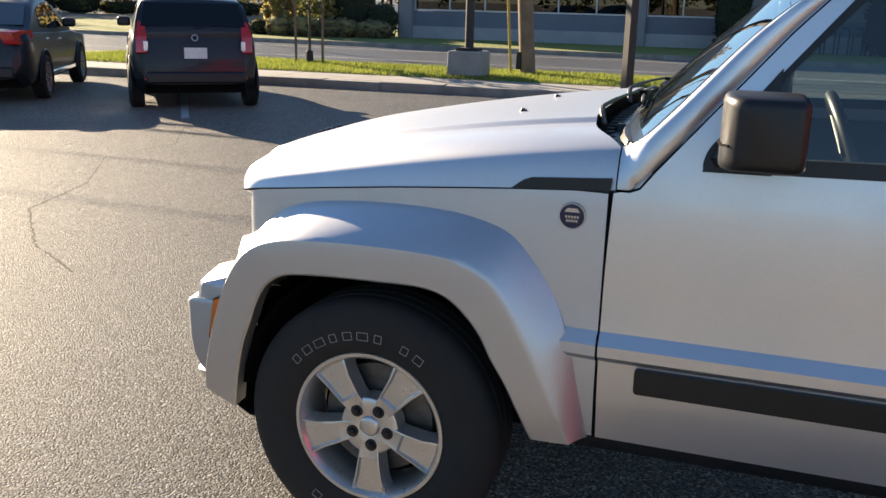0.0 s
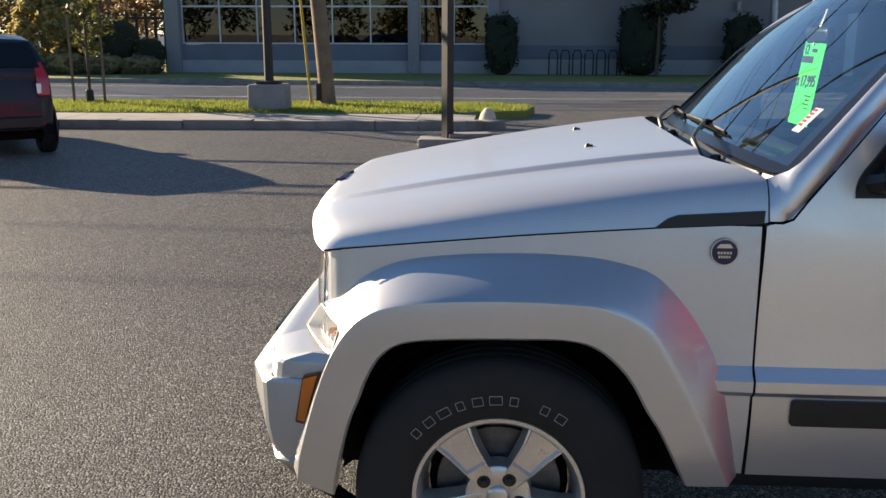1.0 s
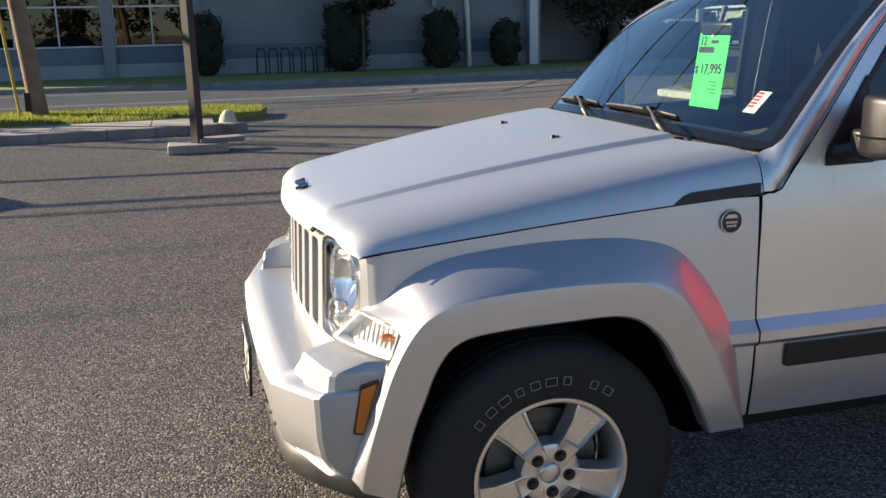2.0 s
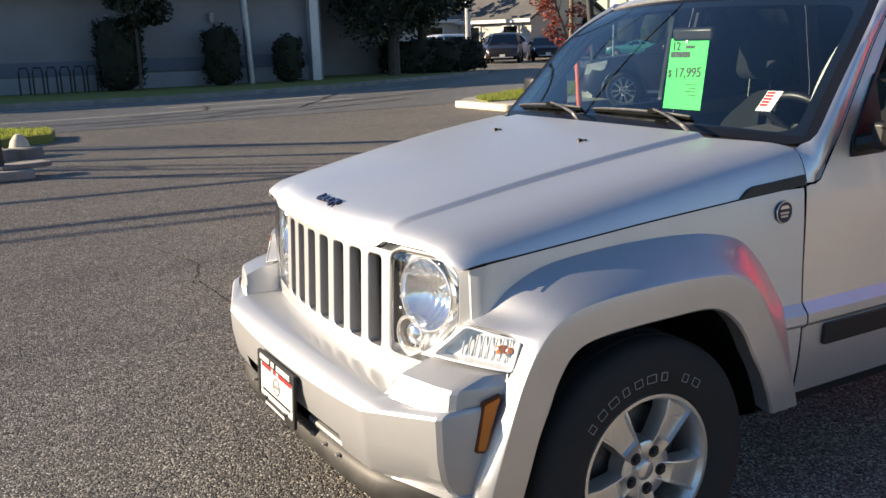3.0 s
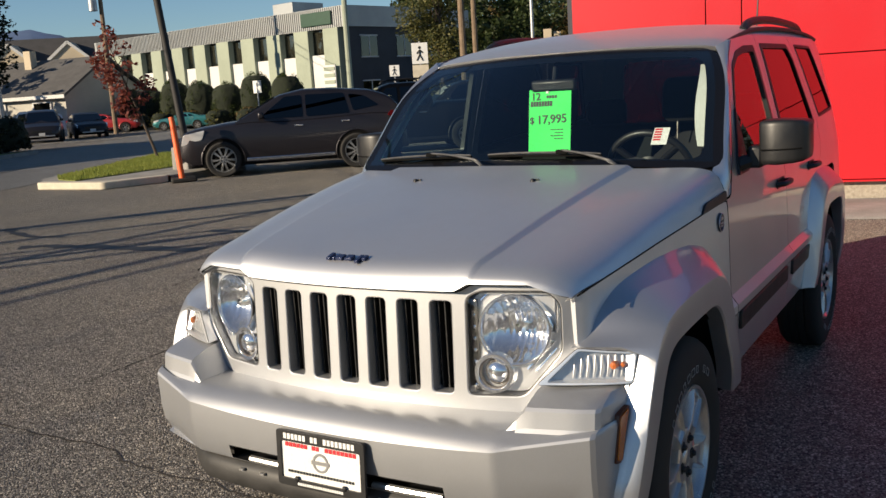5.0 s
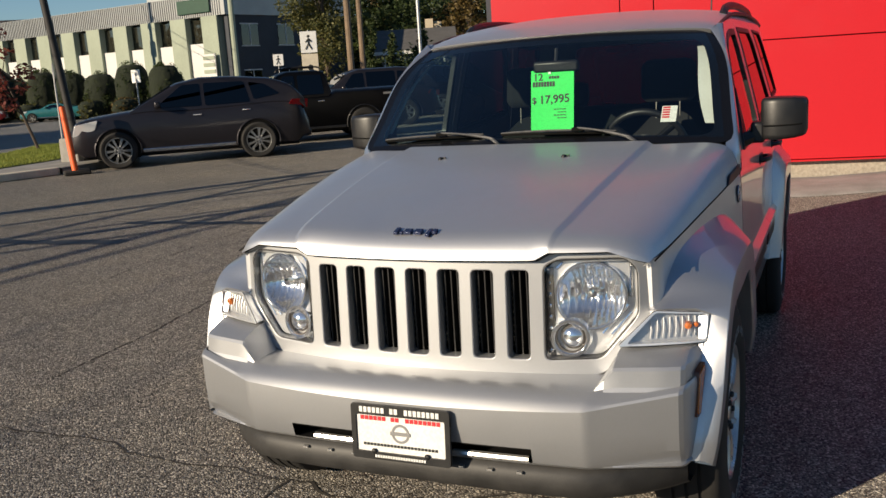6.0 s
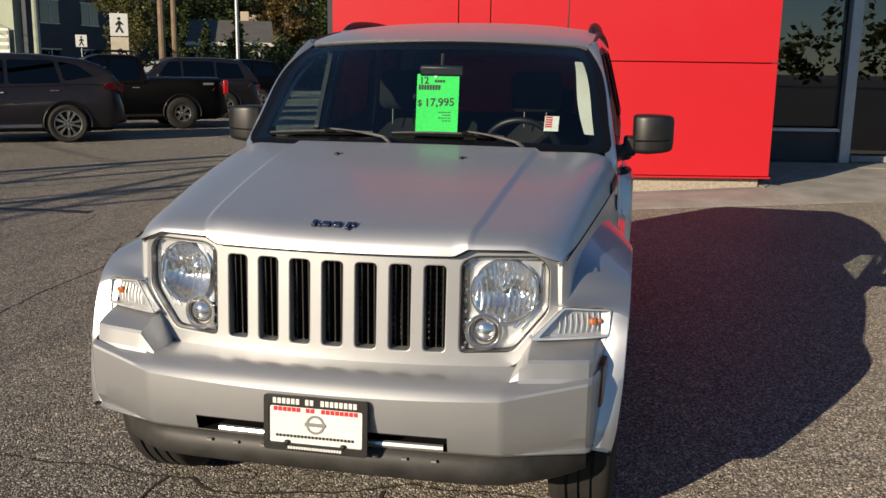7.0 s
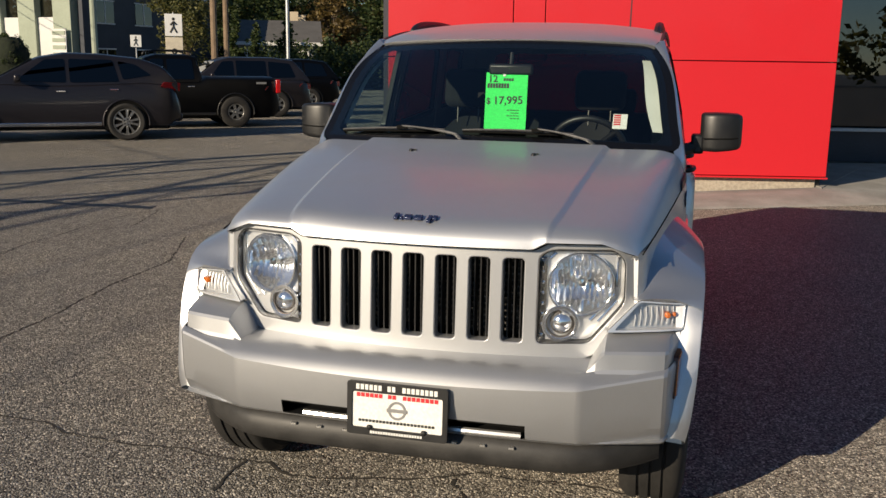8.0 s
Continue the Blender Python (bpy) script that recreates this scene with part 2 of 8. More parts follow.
LAMP_BACK = plain_mat("grey_lamp_back", (0.56, 0.57, 0.58), 0.40, 0.5)
DAM_PLASTIC = rough_mat("scuffed_grey_plastic", (0.020, 0.0195, 0.019), (0.045, 0.043, 0.041), 0.55, scale=9, fine=180, bumps=0.2, dist=0.001)
SATIN_CHROME = plain_mat("satin_chrome", (0.90, 0.905, 0.91), 0.28, 0.62)

# ---- geometry helpers ----
class Mesh:
    """Collects vertices and faces of one part."""

    def __init__(self):
        self.v, self.f = [], []

    def add(self, vs, fs):
        k = len(self.v)
        self.v += [tuple(p) for p in vs]
        self.f += [tuple(i + k for i in q) for q in fs]
        return self

    def grid(self, fn, nu, nv, close_u=False, close_v=False):
        us = [i / (nu if close_u else nu - 1) for i in range(nu)]
        vs = [j / (nv if close_v else nv - 1) for j in range(nv)]
        pts = [fn(u, w) for u in us for w in vs]
        fs = []
        for i in range(nu if close_u else nu - 1):
            for j in range(nv if close_v else nv - 1):
                a, b = i * nv + j, i * nv + (j + 1) % nv
                c, d = ((i + 1) % nu) * nv + (j + 1) % nv, ((i + 1) % nu) * nv + j
                fs.append((a, b, c, d))
        return self.add(pts, fs)

    def rows(self, rows, close=False):
        """Skin between rows of equally many points."""
        n = len(rows[0])
        pts = [p for r in rows for p in r]
        fs = []
        for i in range(len(rows) - 1):
            for j in range(n if close else n - 1):
                k = (j + 1) % n
                fs.append((i * n + j, i * n + k, (i + 1) * n + k, (i + 1) * n + j))
        return self.add(pts, fs)

    def box(self, c, s, m=None):
        x, y, z = (a / 2 for a in s)
        pts = [Vector((i * x, j * y, k * z)) for i in (-1, 1) for j in (-1, 1) for k in (-1, 1)]
        m = Matrix.Translation(c) @ (m or Matrix())
        return self.add([m @ p for p in pts], [(0, 1, 3, 2), (4, 6, 7, 5), (0, 4, 5, 1), (2, 3, 7, 6), (0, 2, 6, 4), (1, 5, 7, 3)])

    def prism(self, poly, d0, d1, fn):
        """A closed outline (a, b) pushed from depth d0 to d1; fn(a, b, d) gives the place."""
        n = len(poly)
        pts = [fn(a, b, d0) for a, b in poly] + [fn(a, b, d1) for a, b in poly]
        fs = [tuple(range(n)), tuple(range(2 * n - 1, n - 1, -1))] + [(i, (i + 1) % n, n + (i + 1) % n, n + i) for i in range(n)]
        return self.add(pts, fs)

    def lathe(self, profile, n, m=None, full=1.0):
        """(radius, height) turned about z, then placed by m."""
        m = m or Matrix()
        return self.grid(lambda u, w: m @ Vector((math.cos(2 * math.pi * u * full) * pick(profile, w)[0], math.sin(2 * math.pi * u * full) * pick(profile, w)[0], pick(profile, w)[1])),
                         n, len(profile), close_u=full == 1.0)

    def tube(self, path, r, n=8, caps=True):
        path = [Vector(p) for p in path]
        rr = r if isinstance(r, (list, tuple)) else [r] * len(path)
        rings = []
        for i, p in enumerate(path):
            d = (path[min(i + 1, len(path) - 1)] - path[max(i - 1, 0)]).normalized()
            a = d.cross(Vector((0, 0, 1)) if abs(d.z) < 0.9 else Vector((1, 0, 0))).normalized()
            b = d.cross(a)
            rings.append([p + (a * math.cos(2 * math.pi * k / n) + b * math.sin(2 * math.pi * k / n)) * rr[i] for k in range(n)])
        k0 = len(self.v)
        self.rows(rings, close=True)
        if caps:
            self.f.append(tuple(k0 + i for i in range(n)))
            self.f.append(tuple(k0 + (len(path) - 1) * n + i for i in range(n)))
        return self

    def data(self, name, mat, smooth=35):
        me = bpy.data.meshes.new(name)
        me.from_pydata(self.v, [], self.f)
        bm = bmesh.new()
        bm.from_mesh(me)
        bmesh.ops.remove_doubles(bm, verts=bm.verts, dist=0.00005)
        bmesh.ops.recalc_face_normals(bm, faces=bm.faces)
        bm.to_mesh(me)
        bm.free()
        me.materials.append(mat)
        if smooth:
            me.shade_smooth()
            me.set_sharp_from_angle(angle=radians(smooth))
        me.update()
        return me


def pick(seq, w):
    return seq[round(w * (len(seq) - 1))]


def table(rows, x):
    """Straight-line look-up in (x, value) rows."""
    if x <= rows[0][0]:
        return rows[0][1]
    for (a, p), (b, q) in zip(rows, rows[1:]):
        if x <= b:
            return p + (q - p) * (x - a) / (b - a)
    return rows[-1][1]


def smooth_line(pts, k=4):
    """Catmull-Rom through points of any dimension, k steps a span."""
    out = []
    pts = [tuple(p) for p in pts]
    for i in range(len(pts) - 1):
        p0, p1, p2, p3 = pts[max(i - 1, 0)], pts[i], pts[i + 1], pts[min(i + 2, len(pts) - 1)]
        for s in range(k):
            t = s / k
            out.append(tuple(0.5 * (2 * b + (c - a) * t + (2 * a - 5 * b + 4 * c - d) * t * t + (3 * b - a - 3 * c + d) * t ** 3)
                             for a, b, c, d in zip(p0, p1, p2, p3)))
    return out + [pts[-1]]


def rounded(poly, r, k=4):
    """A closed outline with its corners rounded."""
    out = []
    n = len(poly)
    for i in range(n):
        p, a, b = Vector(poly[i]), Vector(poly[i - 1]), Vector(poly[(i + 1) % n])
        ra = min(r, (a - p).length * 0.45, (b - p).length * 0.45)
        s, e = p + (a - p).normalized() * ra, p + (b - p).normalized() * ra
        for j in range(k + 1):
            t = j / k
            q = s * (1 - t) ** 2 + p * 2 * t * (1 - t) + e * t * t
            out.append((q.x, q.y))
    return out


def refine(poly, step):
    """A closed outline with points added so that no side is longer than step."""
    out = []
    for (a, b), (c, d) in zip(poly, poly[1:] + poly[:1]):
        k = max(1, math.ceil(math.hypot(c - a, d - b) / step))
        out += [(a + (c - a) * i / k, b + (d - b) * i / k) for i in range(k)]
    return out


def holed(outer, holes, depth, fn):
    """A sheet with holes and thickness: fn(a, b, d) gives the place of outline point (a, b) at depth d."""
    bm = bmesh.new()
    es = []
    for loop in [outer] + holes:
        vs = [bm.verts.new((a, b, 0)) for a, b in loop]
        es += [bm.edges.new((vs[i], vs[(i + 1) % len(vs)])) for i in range(len(vs))]
    bmesh.ops.triangle_fill(bm, use_beauty=True, use_dissolve=False, edges=es)
    bm.normal_update()
    top = list(bm.faces)
    ext = bmesh.ops.extrude_face_region(bm, geom=top)
    for e in ext["geom"]:
        if isinstance(e, bmesh.types.BMVert):
            e.co.z = depth
    m = Mesh()
    bm.verts.index_update()
    m.v = [tuple(fn(v.co.x, v.co.y, v.co.z)) for v in bm.verts]
    m.f = [tuple(v.index for v in f.verts) for f in bm.faces]
    bm.free()
    return m


def part(name, mesh, material, parent, label="", smooth=35, bevel=0.0, segments=2):
    """ONE mesh object under a thing or a part."""
    ob = new(name, mesh.data(name, material, smooth) if isinstance(mesh, Mesh) else mesh)
    if parent is not None:
        ob.parent = parent
    if label:
        ob["label"] = label
    if bevel:
        b = ob.modifiers.new("bevel", "BEVEL")
        b.width, b.segments, b.limit_method, b.angle_limit = bevel, segments, "ANGLE", radians(38)
        b.harden_normals = False
    return ob


def thing(name, label, category, place=(0, 0, 0), turn=0.0, group="", kind=""):
    ob = new(name)
    ob.matrix_world = pose(*place, 0, 0, turn)
    ob.empty_display_size = 0.2
    return tagged(ob, label, category, group, kind)


def lone(name, mesh, material, label, category, kind="", smooth=35, bevel=0.0, group=""):
    """A thing, or a piece of the setting, of one mesh."""
    return tagged(part(name, mesh, material, None, "", smooth, bevel), label, category, group, kind)


def text_mesh(body, size, name):
    """Letters of the built-in font as a thin mesh in the xy plane, centred."""
    c = bpy.data.curves.new(name, "FONT")
    c.offset = 0.012 * size
    c.body, c.size, c.extrude, c.align_x, c.align_y, c.resolution_u = body, size, 0.0006, "CENTER", "CENTER", 3
    ob = bpy.data.objects.new(name, c)
    scene.collection.objects.link(ob)
    me = bpy.data.meshes.new_from_object(ob.evaluated_get(bpy.context.evaluated_depsgraph_get()))
    bpy.data.objects.remove(ob)
    return me

# ---- the silver SUV ----
BELT = [(0.28, 0.79), (0.45, 0.838), (0.58, 0.856), (0.672, 0.860), (0.684, 0.880), (0.718, 0.880), (0.750, 0.856), (0.80, 0.853),
        (1.0, 0.848), (1.08, 0.843), (1.16, 0.832), (1.25, 0.817), (1.40, 0.782), (1.60, 0.733), (1.70, 0.704), (1.76, 0.682)]
SEAM = [(-0.48, 0.994), (-0.2, 1.029), (0.04, 1.058), (0.24, 1.078), (0.38, 1.091), (0.51, 1.101), (0.64, 1.110)]


def half_width(x, z):
    """Half the body's width at a height, with the wings drawn in towards the nose."""
    y = table(BELT, z)
    if x < 0.63:
        y -= 0.135 * ((0.63 - x) / 1.12) ** 1.3
    if x > 3.2:
        y -= 0.07 * ((x - 3.2) / 0.5) ** 2
    return y


def hood_edge(x):
    return half_width(x, table(SEAM, x)) - 0.003


CENTRE = smooth_line([(-0.60, 1.058), (-0.45, 1.098), (-0.2, 1.148), (0.0, 1.182), (0.25, 1.219), (0.45, 1.243), (0.66, 1.262)], 6)
CROWN = smooth_line([(0.0, 1.0), (0.25, 0.996), (0.45, 0.982), (0.585, 0.962)], 5) + smooth_line([(0.600, 0.958), (0.612, 0.946), (0.634, 0.852), (0.646, 0.840), (0.70, 0.806), (0.80, 0.745), (0.88, 0.645), (0.93, 0.51), (0.965, 0.34), (0.985, 0.18), (1.0, 0.0)], 5)
CROWN_REAR = smooth_line([(0.0, 1.0), (0.25, 0.998), (0.45, 0.990), (0.585, 0.980)], 5) + smooth_line([(0.600, 0.977), (0.612, 0.968), (0.634, 0.882), (0.646, 0.874), (0.70, 0.866), (0.80, 0.845), (0.88, 0.79), (0.94, 0.66), (0.97, 0.48), (0.988, 0.24), (1.0, 0.0)], 5)


def nose_x(y):
    """The line of the nose in plan."""
    a = abs(y)
    return -0.600 + 0.20 * a * a + 0.12 * max(0, a - 0.6) ** 1.5 + 0.018 * (max(0.0, a - 0.64) / 0.06) ** 2


def hood_point(x, y):
    e = hood_edge(x)
    a = min(1.0, abs(y) / e)
    lo = table(SEAM, x)
    k = min(1.0, max(0.0, (x + 0.3) / 0.9))
    return lo + (table(CENTRE, x) - lo) * (table(CROWN, a) * (1 - k) + table(CROWN_REAR, a) * k)


def hood_back(c):
    """The bonnet's rear edge in plan, leaving the cowl open before the glass."""
    return 0.515 + 0.122 * min(1.0, abs(c) / 0.94) ** 5.5


def build_hood(suv):
    m = Mesh()
    # across the bonnet at each station back from the nose
    cross = [i / 60 for i in range(-60, 61)]
    cross = sorted([math.copysign(1 - (1 - abs(c)) ** 1.25, c) for c in cross] + [k * c for k in (-1, 1) for c in (0.600, 0.606, 0.612, 0.62, 0.628, 0.635, 0.642, 0.648)])
    steps = [0, 0.004, 0.010, 0.020, 0.035, 0.055, 0.08, 0.12] + [0.17 + 0.075 * i for i in range(15)]
    rows = []
    for d in steps:
        row = []
        for c in cross:
            yf = c * 0.700
            xf = nose_x(yf) + 0.004
            xb = hood_back(c)
            k = d / steps[-1]
            x = xf + (xb - xf) * k
            y = c * (hood_edge(x) if k > 0.12 else hood_edge(x) + (0.70 - hood_edge(nose_x(0.70))) * (1 - k / 0.12))
            dd = d
            roll = math.sqrt(max(0.0, 1 - (1 - min(dd / 0.075, 1)) ** 2))
            top = hood_point(x, c * hood_edge(x))
            # lip over the lamps stands higher than the lip over the grille
            low = 1.005 + 0.022 * min(1, max(0, (abs(yf) - 0.39) / 0.04)) - 0.040 * max(0, (abs(yf) - 0.60) / 0.10)
            z = low + (max(top, low + 0.004) - low) * roll if d < 0.12 else top
            row.append((x, y, z))
        rows.append(row)
    m.rows(rows)
    # turned-down lip
    m.rows([rows[0], [(x + 0.045, y * 0.995, z - 0.006) for x, y, z in rows[0]]])
    for s in (0, -1):
        m.rows([[r[s] for r in rows], [(r[s][0], r[s][1] * 0.97, r[s][2] - 0.012) for r in rows]])
    hood = part("hood", m, SILVER, suv, "silver bonnet with two raised creases", smooth=50)
    # emblem above the grille, as plain shapes
    e = Mesh()
    place = lambda a, b, d: (-0.535 + b * 0.93, -a, hood_point(-0.535 + b * 0.93, a) + 0.004 + d)
    for a0, w, b0, b1 in ((-0.066, 0.014, -0.016, 0.020), (-0.046, 0.010, -0.016, -0.004), (-0.027, 0.026, -0.014, 0.012), (0.008, 0.026, -0.014, 0.012), (0.046, 0.013, -0.028, 0.014), (0.062, 0.014, -0.010, 0.014)):
        e.prism([(a0 - w / 2, b0), (a0 + w / 2, b0), (a0 + w / 2, b1), (a0 - w / 2, b1)], -0.004, 0.005, place)
    part("emblem", e, EMBLEM_BLUE, hood, "dark blue metal emblem", bevel=0.0015)
    for s in (-1, 1):
        n = Mesh()
        n.lathe([(0.001, 0.010), (0.006, 0.009), (0.009, 0.003), (0.011, -0.003)], 12, Matrix.Translation((0.252, s * 0.25, hood_point(0.252, 0.25))))
        n.box((0.262, s * 0.25 - 0.012, hood_point(0.262, 0.26) + 0.004), (0.009, 0.015, 0.005))
        part("washer_nozzle", n, BLACK_PLASTIC, hood)
    # shadow gap under the edge of the bonnet
    lip = lambda y: 1.005 + 0.022 * min(1, max(0, (abs(y) - 0.39) / 0.04)) - 0.040 * max(0, (abs(y) - 0.60) / 0.10)
    part("hood_gap", Mesh().tube([(nose_x(y) + 0.016, y, lip(y) - 0.003) for y in [-0.69 + 0.0138 * i for i in range(101)]], 0.0028, 6), VOID, suv)
    for s in (-1, 1):
        g = Mesh().tube([(x, s * (hood_edge(x) + 0.001), table(SEAM, x) - 0.003) for x in [-0.47 + 0.07 * i for i in range(16)]], 0.0026, 6)
        part("hood_gap", g, VOID, suv)
    for s in (-1, 1):
        b = Mesh()
        w = lambda x, z, d, s=s: (x, s * (half_width(x, z) + d), z)
        b.prism(refine([(0.372, 1.090), (0.626, 1.108), (0.628, 1.138), (0.425, 1.122), (0.402, 1.113)], 0.03), -0.004, 0.004, w)
        part("fender_vent", b, BLACK_PLASTIC, suv, "black plastic strip at the bonnet's rear corner")


SLOT_W, SLOT_P = 0.066, 0.1075


def face_x(y, z):
    """The upright face of the nose."""
    return nose_x(y) + 0.030 + 0.05 * (z - 0.83)


def build_face(suv):
    w = lambda a, b, d: (face_x(a, b) + d, a, b)
    half = [(0.0, 1.001), (0.368, 1.001), (0.404, 1.026), (0.655, 1.024), (0.690, 0.998), (0.700, 0.95), (0.702, 0.835), (0.585, 0.668), (0.55, 0.652), (0.0, 0.640)]
    outer = half + [(-a, b) for a, b in half[-2:0:-1]]
    outer = refine(rounded(outer, 0.02), 0.05)
    slots = [refine(rounded([(c - SLOT_W / 2, 0.700), (c + SLOT_W / 2, 0.700), (c + SLOT_W / 2, 0.968), (c - SLOT_W / 2, 0.968)], 0.014), 0.04) for c in [(i - 3) * SLOT_P for i in range(7)]]
    lampo = rounded([(0.400, 0.980), (0.440, 1.000), (0.630, 1.002), (0.664, 0.968), (0.666, 0.832), (0.562, 0.704), (0.400, 0.698)], 0.022)
    lamps = [refine(lampo, 0.04), refine([(-a, b) for a, b in lampo], 0.04)]
    m = holed(outer, slots + lamps, 0.05, w)
    grille = part("grille", m, SILVER_DIMMED, suv, "silver grille panel with seven upright slots", bevel=0.004)
    for i in range(7):
        c = (i - 3) * SLOT_P
        r = Mesh()
        for k in range(3):
            y = c - 0.02 + 0.02 * k
            r.box((face_x(y, 0.83) + 0.055, y, 0.834), (0.05, 0.0035, 0.262))
        part("grille_insert", r, BLACK_PLASTIC, grille)
    part("grille_header", Mesh().rows([[(face_x(y, 1.0) + 0.014, y, z) for y in [-0.66 + 0.06 * i for i in range(23)]] for z in (0.990, 1.034)]), SILVER_DIMMED, grille)
    # radiator core seen dimly between the slots
    core = Mesh().box((-0.436, 0, 0.835), (0.006, 0.68, 0.28))
    rad = part("radiator", core, BLACK_PLASTIC, suv)
    for k in range(13):
        part("fin", Mesh().box((-0.445, 0, 0.71 + 0.021 * k), (0.012, 0.66, 0.006)), STEEL, rad)
    back = Mesh().box((-0.40, 0, 0.79), (0.02, 1.16, 0.48))
    part("radiator_shroud", back, VOID, suv)
    for s in (-1, 1):
        seam = [(0.62, 1.023), (0.655, 1.021), (0.688, 0.999), (0.703, 0.95), (0.7045, 0.835), (0.585, 0.665)]
        part("panel_seam", Mesh().tube([(face_x(a, b) + 0.006, s * a, b) for a, b in straight_line(seam, 5)], 0.004, 6), VOID, suv)
        build_headlight(suv, s, lampo)
    return grille


def lamp_bowl(cy, cz, cx, r, deep, n=72):
    """A reflector bowl with upright flutes that opens forwards."""
    m = Mesh()
    rows = []
    for k in range(19):
        a = 1.0 - 0.9 * k / 18
        d = deep * (1 - a ** 2.2)
        row = []
        for i in range(n):
            t = 2 * math.pi * i / n
            y, z = math.cos(t) * r * a, math.sin(t) * r * a
            flute = 0.0030 * abs(math.sin(math.pi * y / 0.017)) + (0.0026 if z > r * 0.45 else 0.0)
            skew = face_x(cy + y, cz + z) - face_x(cy, cz)
            row.append((cx + d + skew - (flute if 0 < k < 17 else 0.0), cy + y, cz + z))
        rows.append(row)
    return m.rows(rows, close=True)


def ring(m, cy, cz, cx, r0, r1, thick, n=40):
    """A flat bezel round an opening, facing forwards."""
    prof = [(r0, 0.0), (r0, -thick), (r1, -thick), (r1, 0.012)]

    def at(u, w):
        rad, d = pick(prof, w)
        y, z = cy + math.cos(2 * math.pi * u) * rad, cz + math.sin(2 * math.pi * u) * rad
        return (cx + d + face_x(y, z) - face_x(cy, cz), y, z)
    return m.grid(at, n, 4, close_u=True)


def build_headlight(suv, s, outline):
    outline = [(s * a, b) for a, b in outline]
    w = lambda a, b, d: (face_x(a, b) + d, a, b)
    house = Mesh()
    loop = refine(outline, 0.03)
    rows = [[w(a, b, d) for a, b in loop] for d in (0.012, 0.135)]
    house.rows(rows, close=True)
    cy, cz = s * 0.535, 0.845
    house.add([w(cy + (a - cy) * 0.98, cz + (b - cz) * 0.98, 0.137) for a, b in loop], [tuple(range(len(loop)))])
    lamp = part("headlight", house, PEARL, suv, "clear headlight with a round reflector and a small projector lamp")
    y1, z1, x1 = s * 0.531, 0.888, face_x(0.531, 0.888) + 0.024
    circ = lambda cy_, cz_, r_: [(cy_ + r_ * math.cos(2 * math.pi * k / 32), cz_ + r_ * math.sin(2 * math.pi * k / 32)) for k in range(32)]
    shrunk = [(cy + (a - cy) * 0.97, cz + (b - cz) * 0.97) for a, b in loop]
    fascia = holed(shrunk, [circ(s * 0.531, 0.888, 0.098)], 0.012, lambda a, b, d: (face_x(a, b) + 0.034 + d + 0.05 * max(0.0, abs(a) - 0.58), a, b))
    part("lamp_fascia", fascia, SATIN_CHROME, lamp, "chromed lamp surround", bevel=0.004)
    part("main_reflector", lamp_bowl(y1, z1, x1, 0.098, 0.066), REFLECTOR, lamp, smooth=12)
    b1 = ring(Mesh(), y1, z1, x1, 0.096, 0.1035, 0.012)
    part("main_bezel", b1, REFLECTOR, lamp, bevel=0.002)
    cap = Mesh().lathe([(0.0005, 0.030), (0.012, 0.028), (0.017, 0.018), (0.017, -0.035)], 20, Matrix.Translation((x1 + 0.045, y1, z1)) @ pose(0, 0, 0, 0, -90, 0))
    part("bulb_shield", cap, CHROME, lamp)
    y2, z2, x2 = s * 0.472, 0.762, face_x(0.472, 0.762) + 0.022
    b2 = ring(Mesh(), y2, z2, x2, 0.046, 0.058, 0.012)
    part("projector_bezel", b2, REFLECTOR, lamp, bevel=0.002)
    part("projector_ring", ring(Mesh(), y2, z2, x2 + 0.004, 0.042, 0.0475, 0.010), STEEL, lamp)
    ball = Mesh().lathe([(0.0005, 0.020), (0.012, 0.0188), (0.024, 0.014), (0.034, 0.006), (0.041, -0.006), (0.044, -0.02)], 28, Matrix.Translation((x2 + 0.006, y2, z2)) @ pose(0, 0, 0, 0, -90, 0))
    part("projector_lens", ball, REFLECTOR, lamp, "bright ball-shaped projector lens")
    for k in range(8):
        z = 0.722 + 0.034 * k
        part("chrome_stud", Mesh().lathe([(0.0005, 0.006), (0.006, 0.003), (0.0085, -0.006)], 10, Matrix.Translation((face_x(0.413, z) + 0.026, s * 0.412, z)) @ pose(0, 0, 0, 0, -90, 0)), REFLECTOR, lamp)
    part("trim_strip", Mesh().box((face_x(0.415, 0.84) + 0.029, s * 0.413, 0.838), (0.006, 0.021, 0.268)), GREY_PLASTIC, lamp, "dark strip with chrome studs")
    # stepped chrome fin between the two lamps and the lamp's outer corner
    for a0, b0, a1, b1_, w_ in ((0.560, 0.772, 0.632, 0.856, 0.012), (0.585, 0.768, 0.640, 0.834, 0.008), (0.640, 0.880, 0.640, 0.975, 0.010), (0.430, 0.968, 0.448, 0.985, 0.010)):
        part("chrome_fin", Mesh().tube([(face_x(a0, b0) + 0.032, s * a0, b0), (face_x(a1, b1_) + 0.036, s * a1, b1_)], w_ / 2, 8), REFLECTOR, lamp)
    lens = Mesh()
    ctr = (s * 0.54, 0.85)
    rows = []
    for k, bulge in ((1.0, 0.002), (0.95, -0.004), (0.75, -0.010), (0.5, -0.013), (0.2, -0.014)):
        rows.append([w(ctr[0] + (a - ctr[0]) * k, ctr[1] + (b - ctr[1]) * k, bulge) for a, b in loop])
    lens.rows(rows, close=True)
    lens.add([rows[-1][i] for i in range(len(loop))], [tuple(range(len(loop)))])
    part("lens", lens, LENS, lamp, smooth=60)
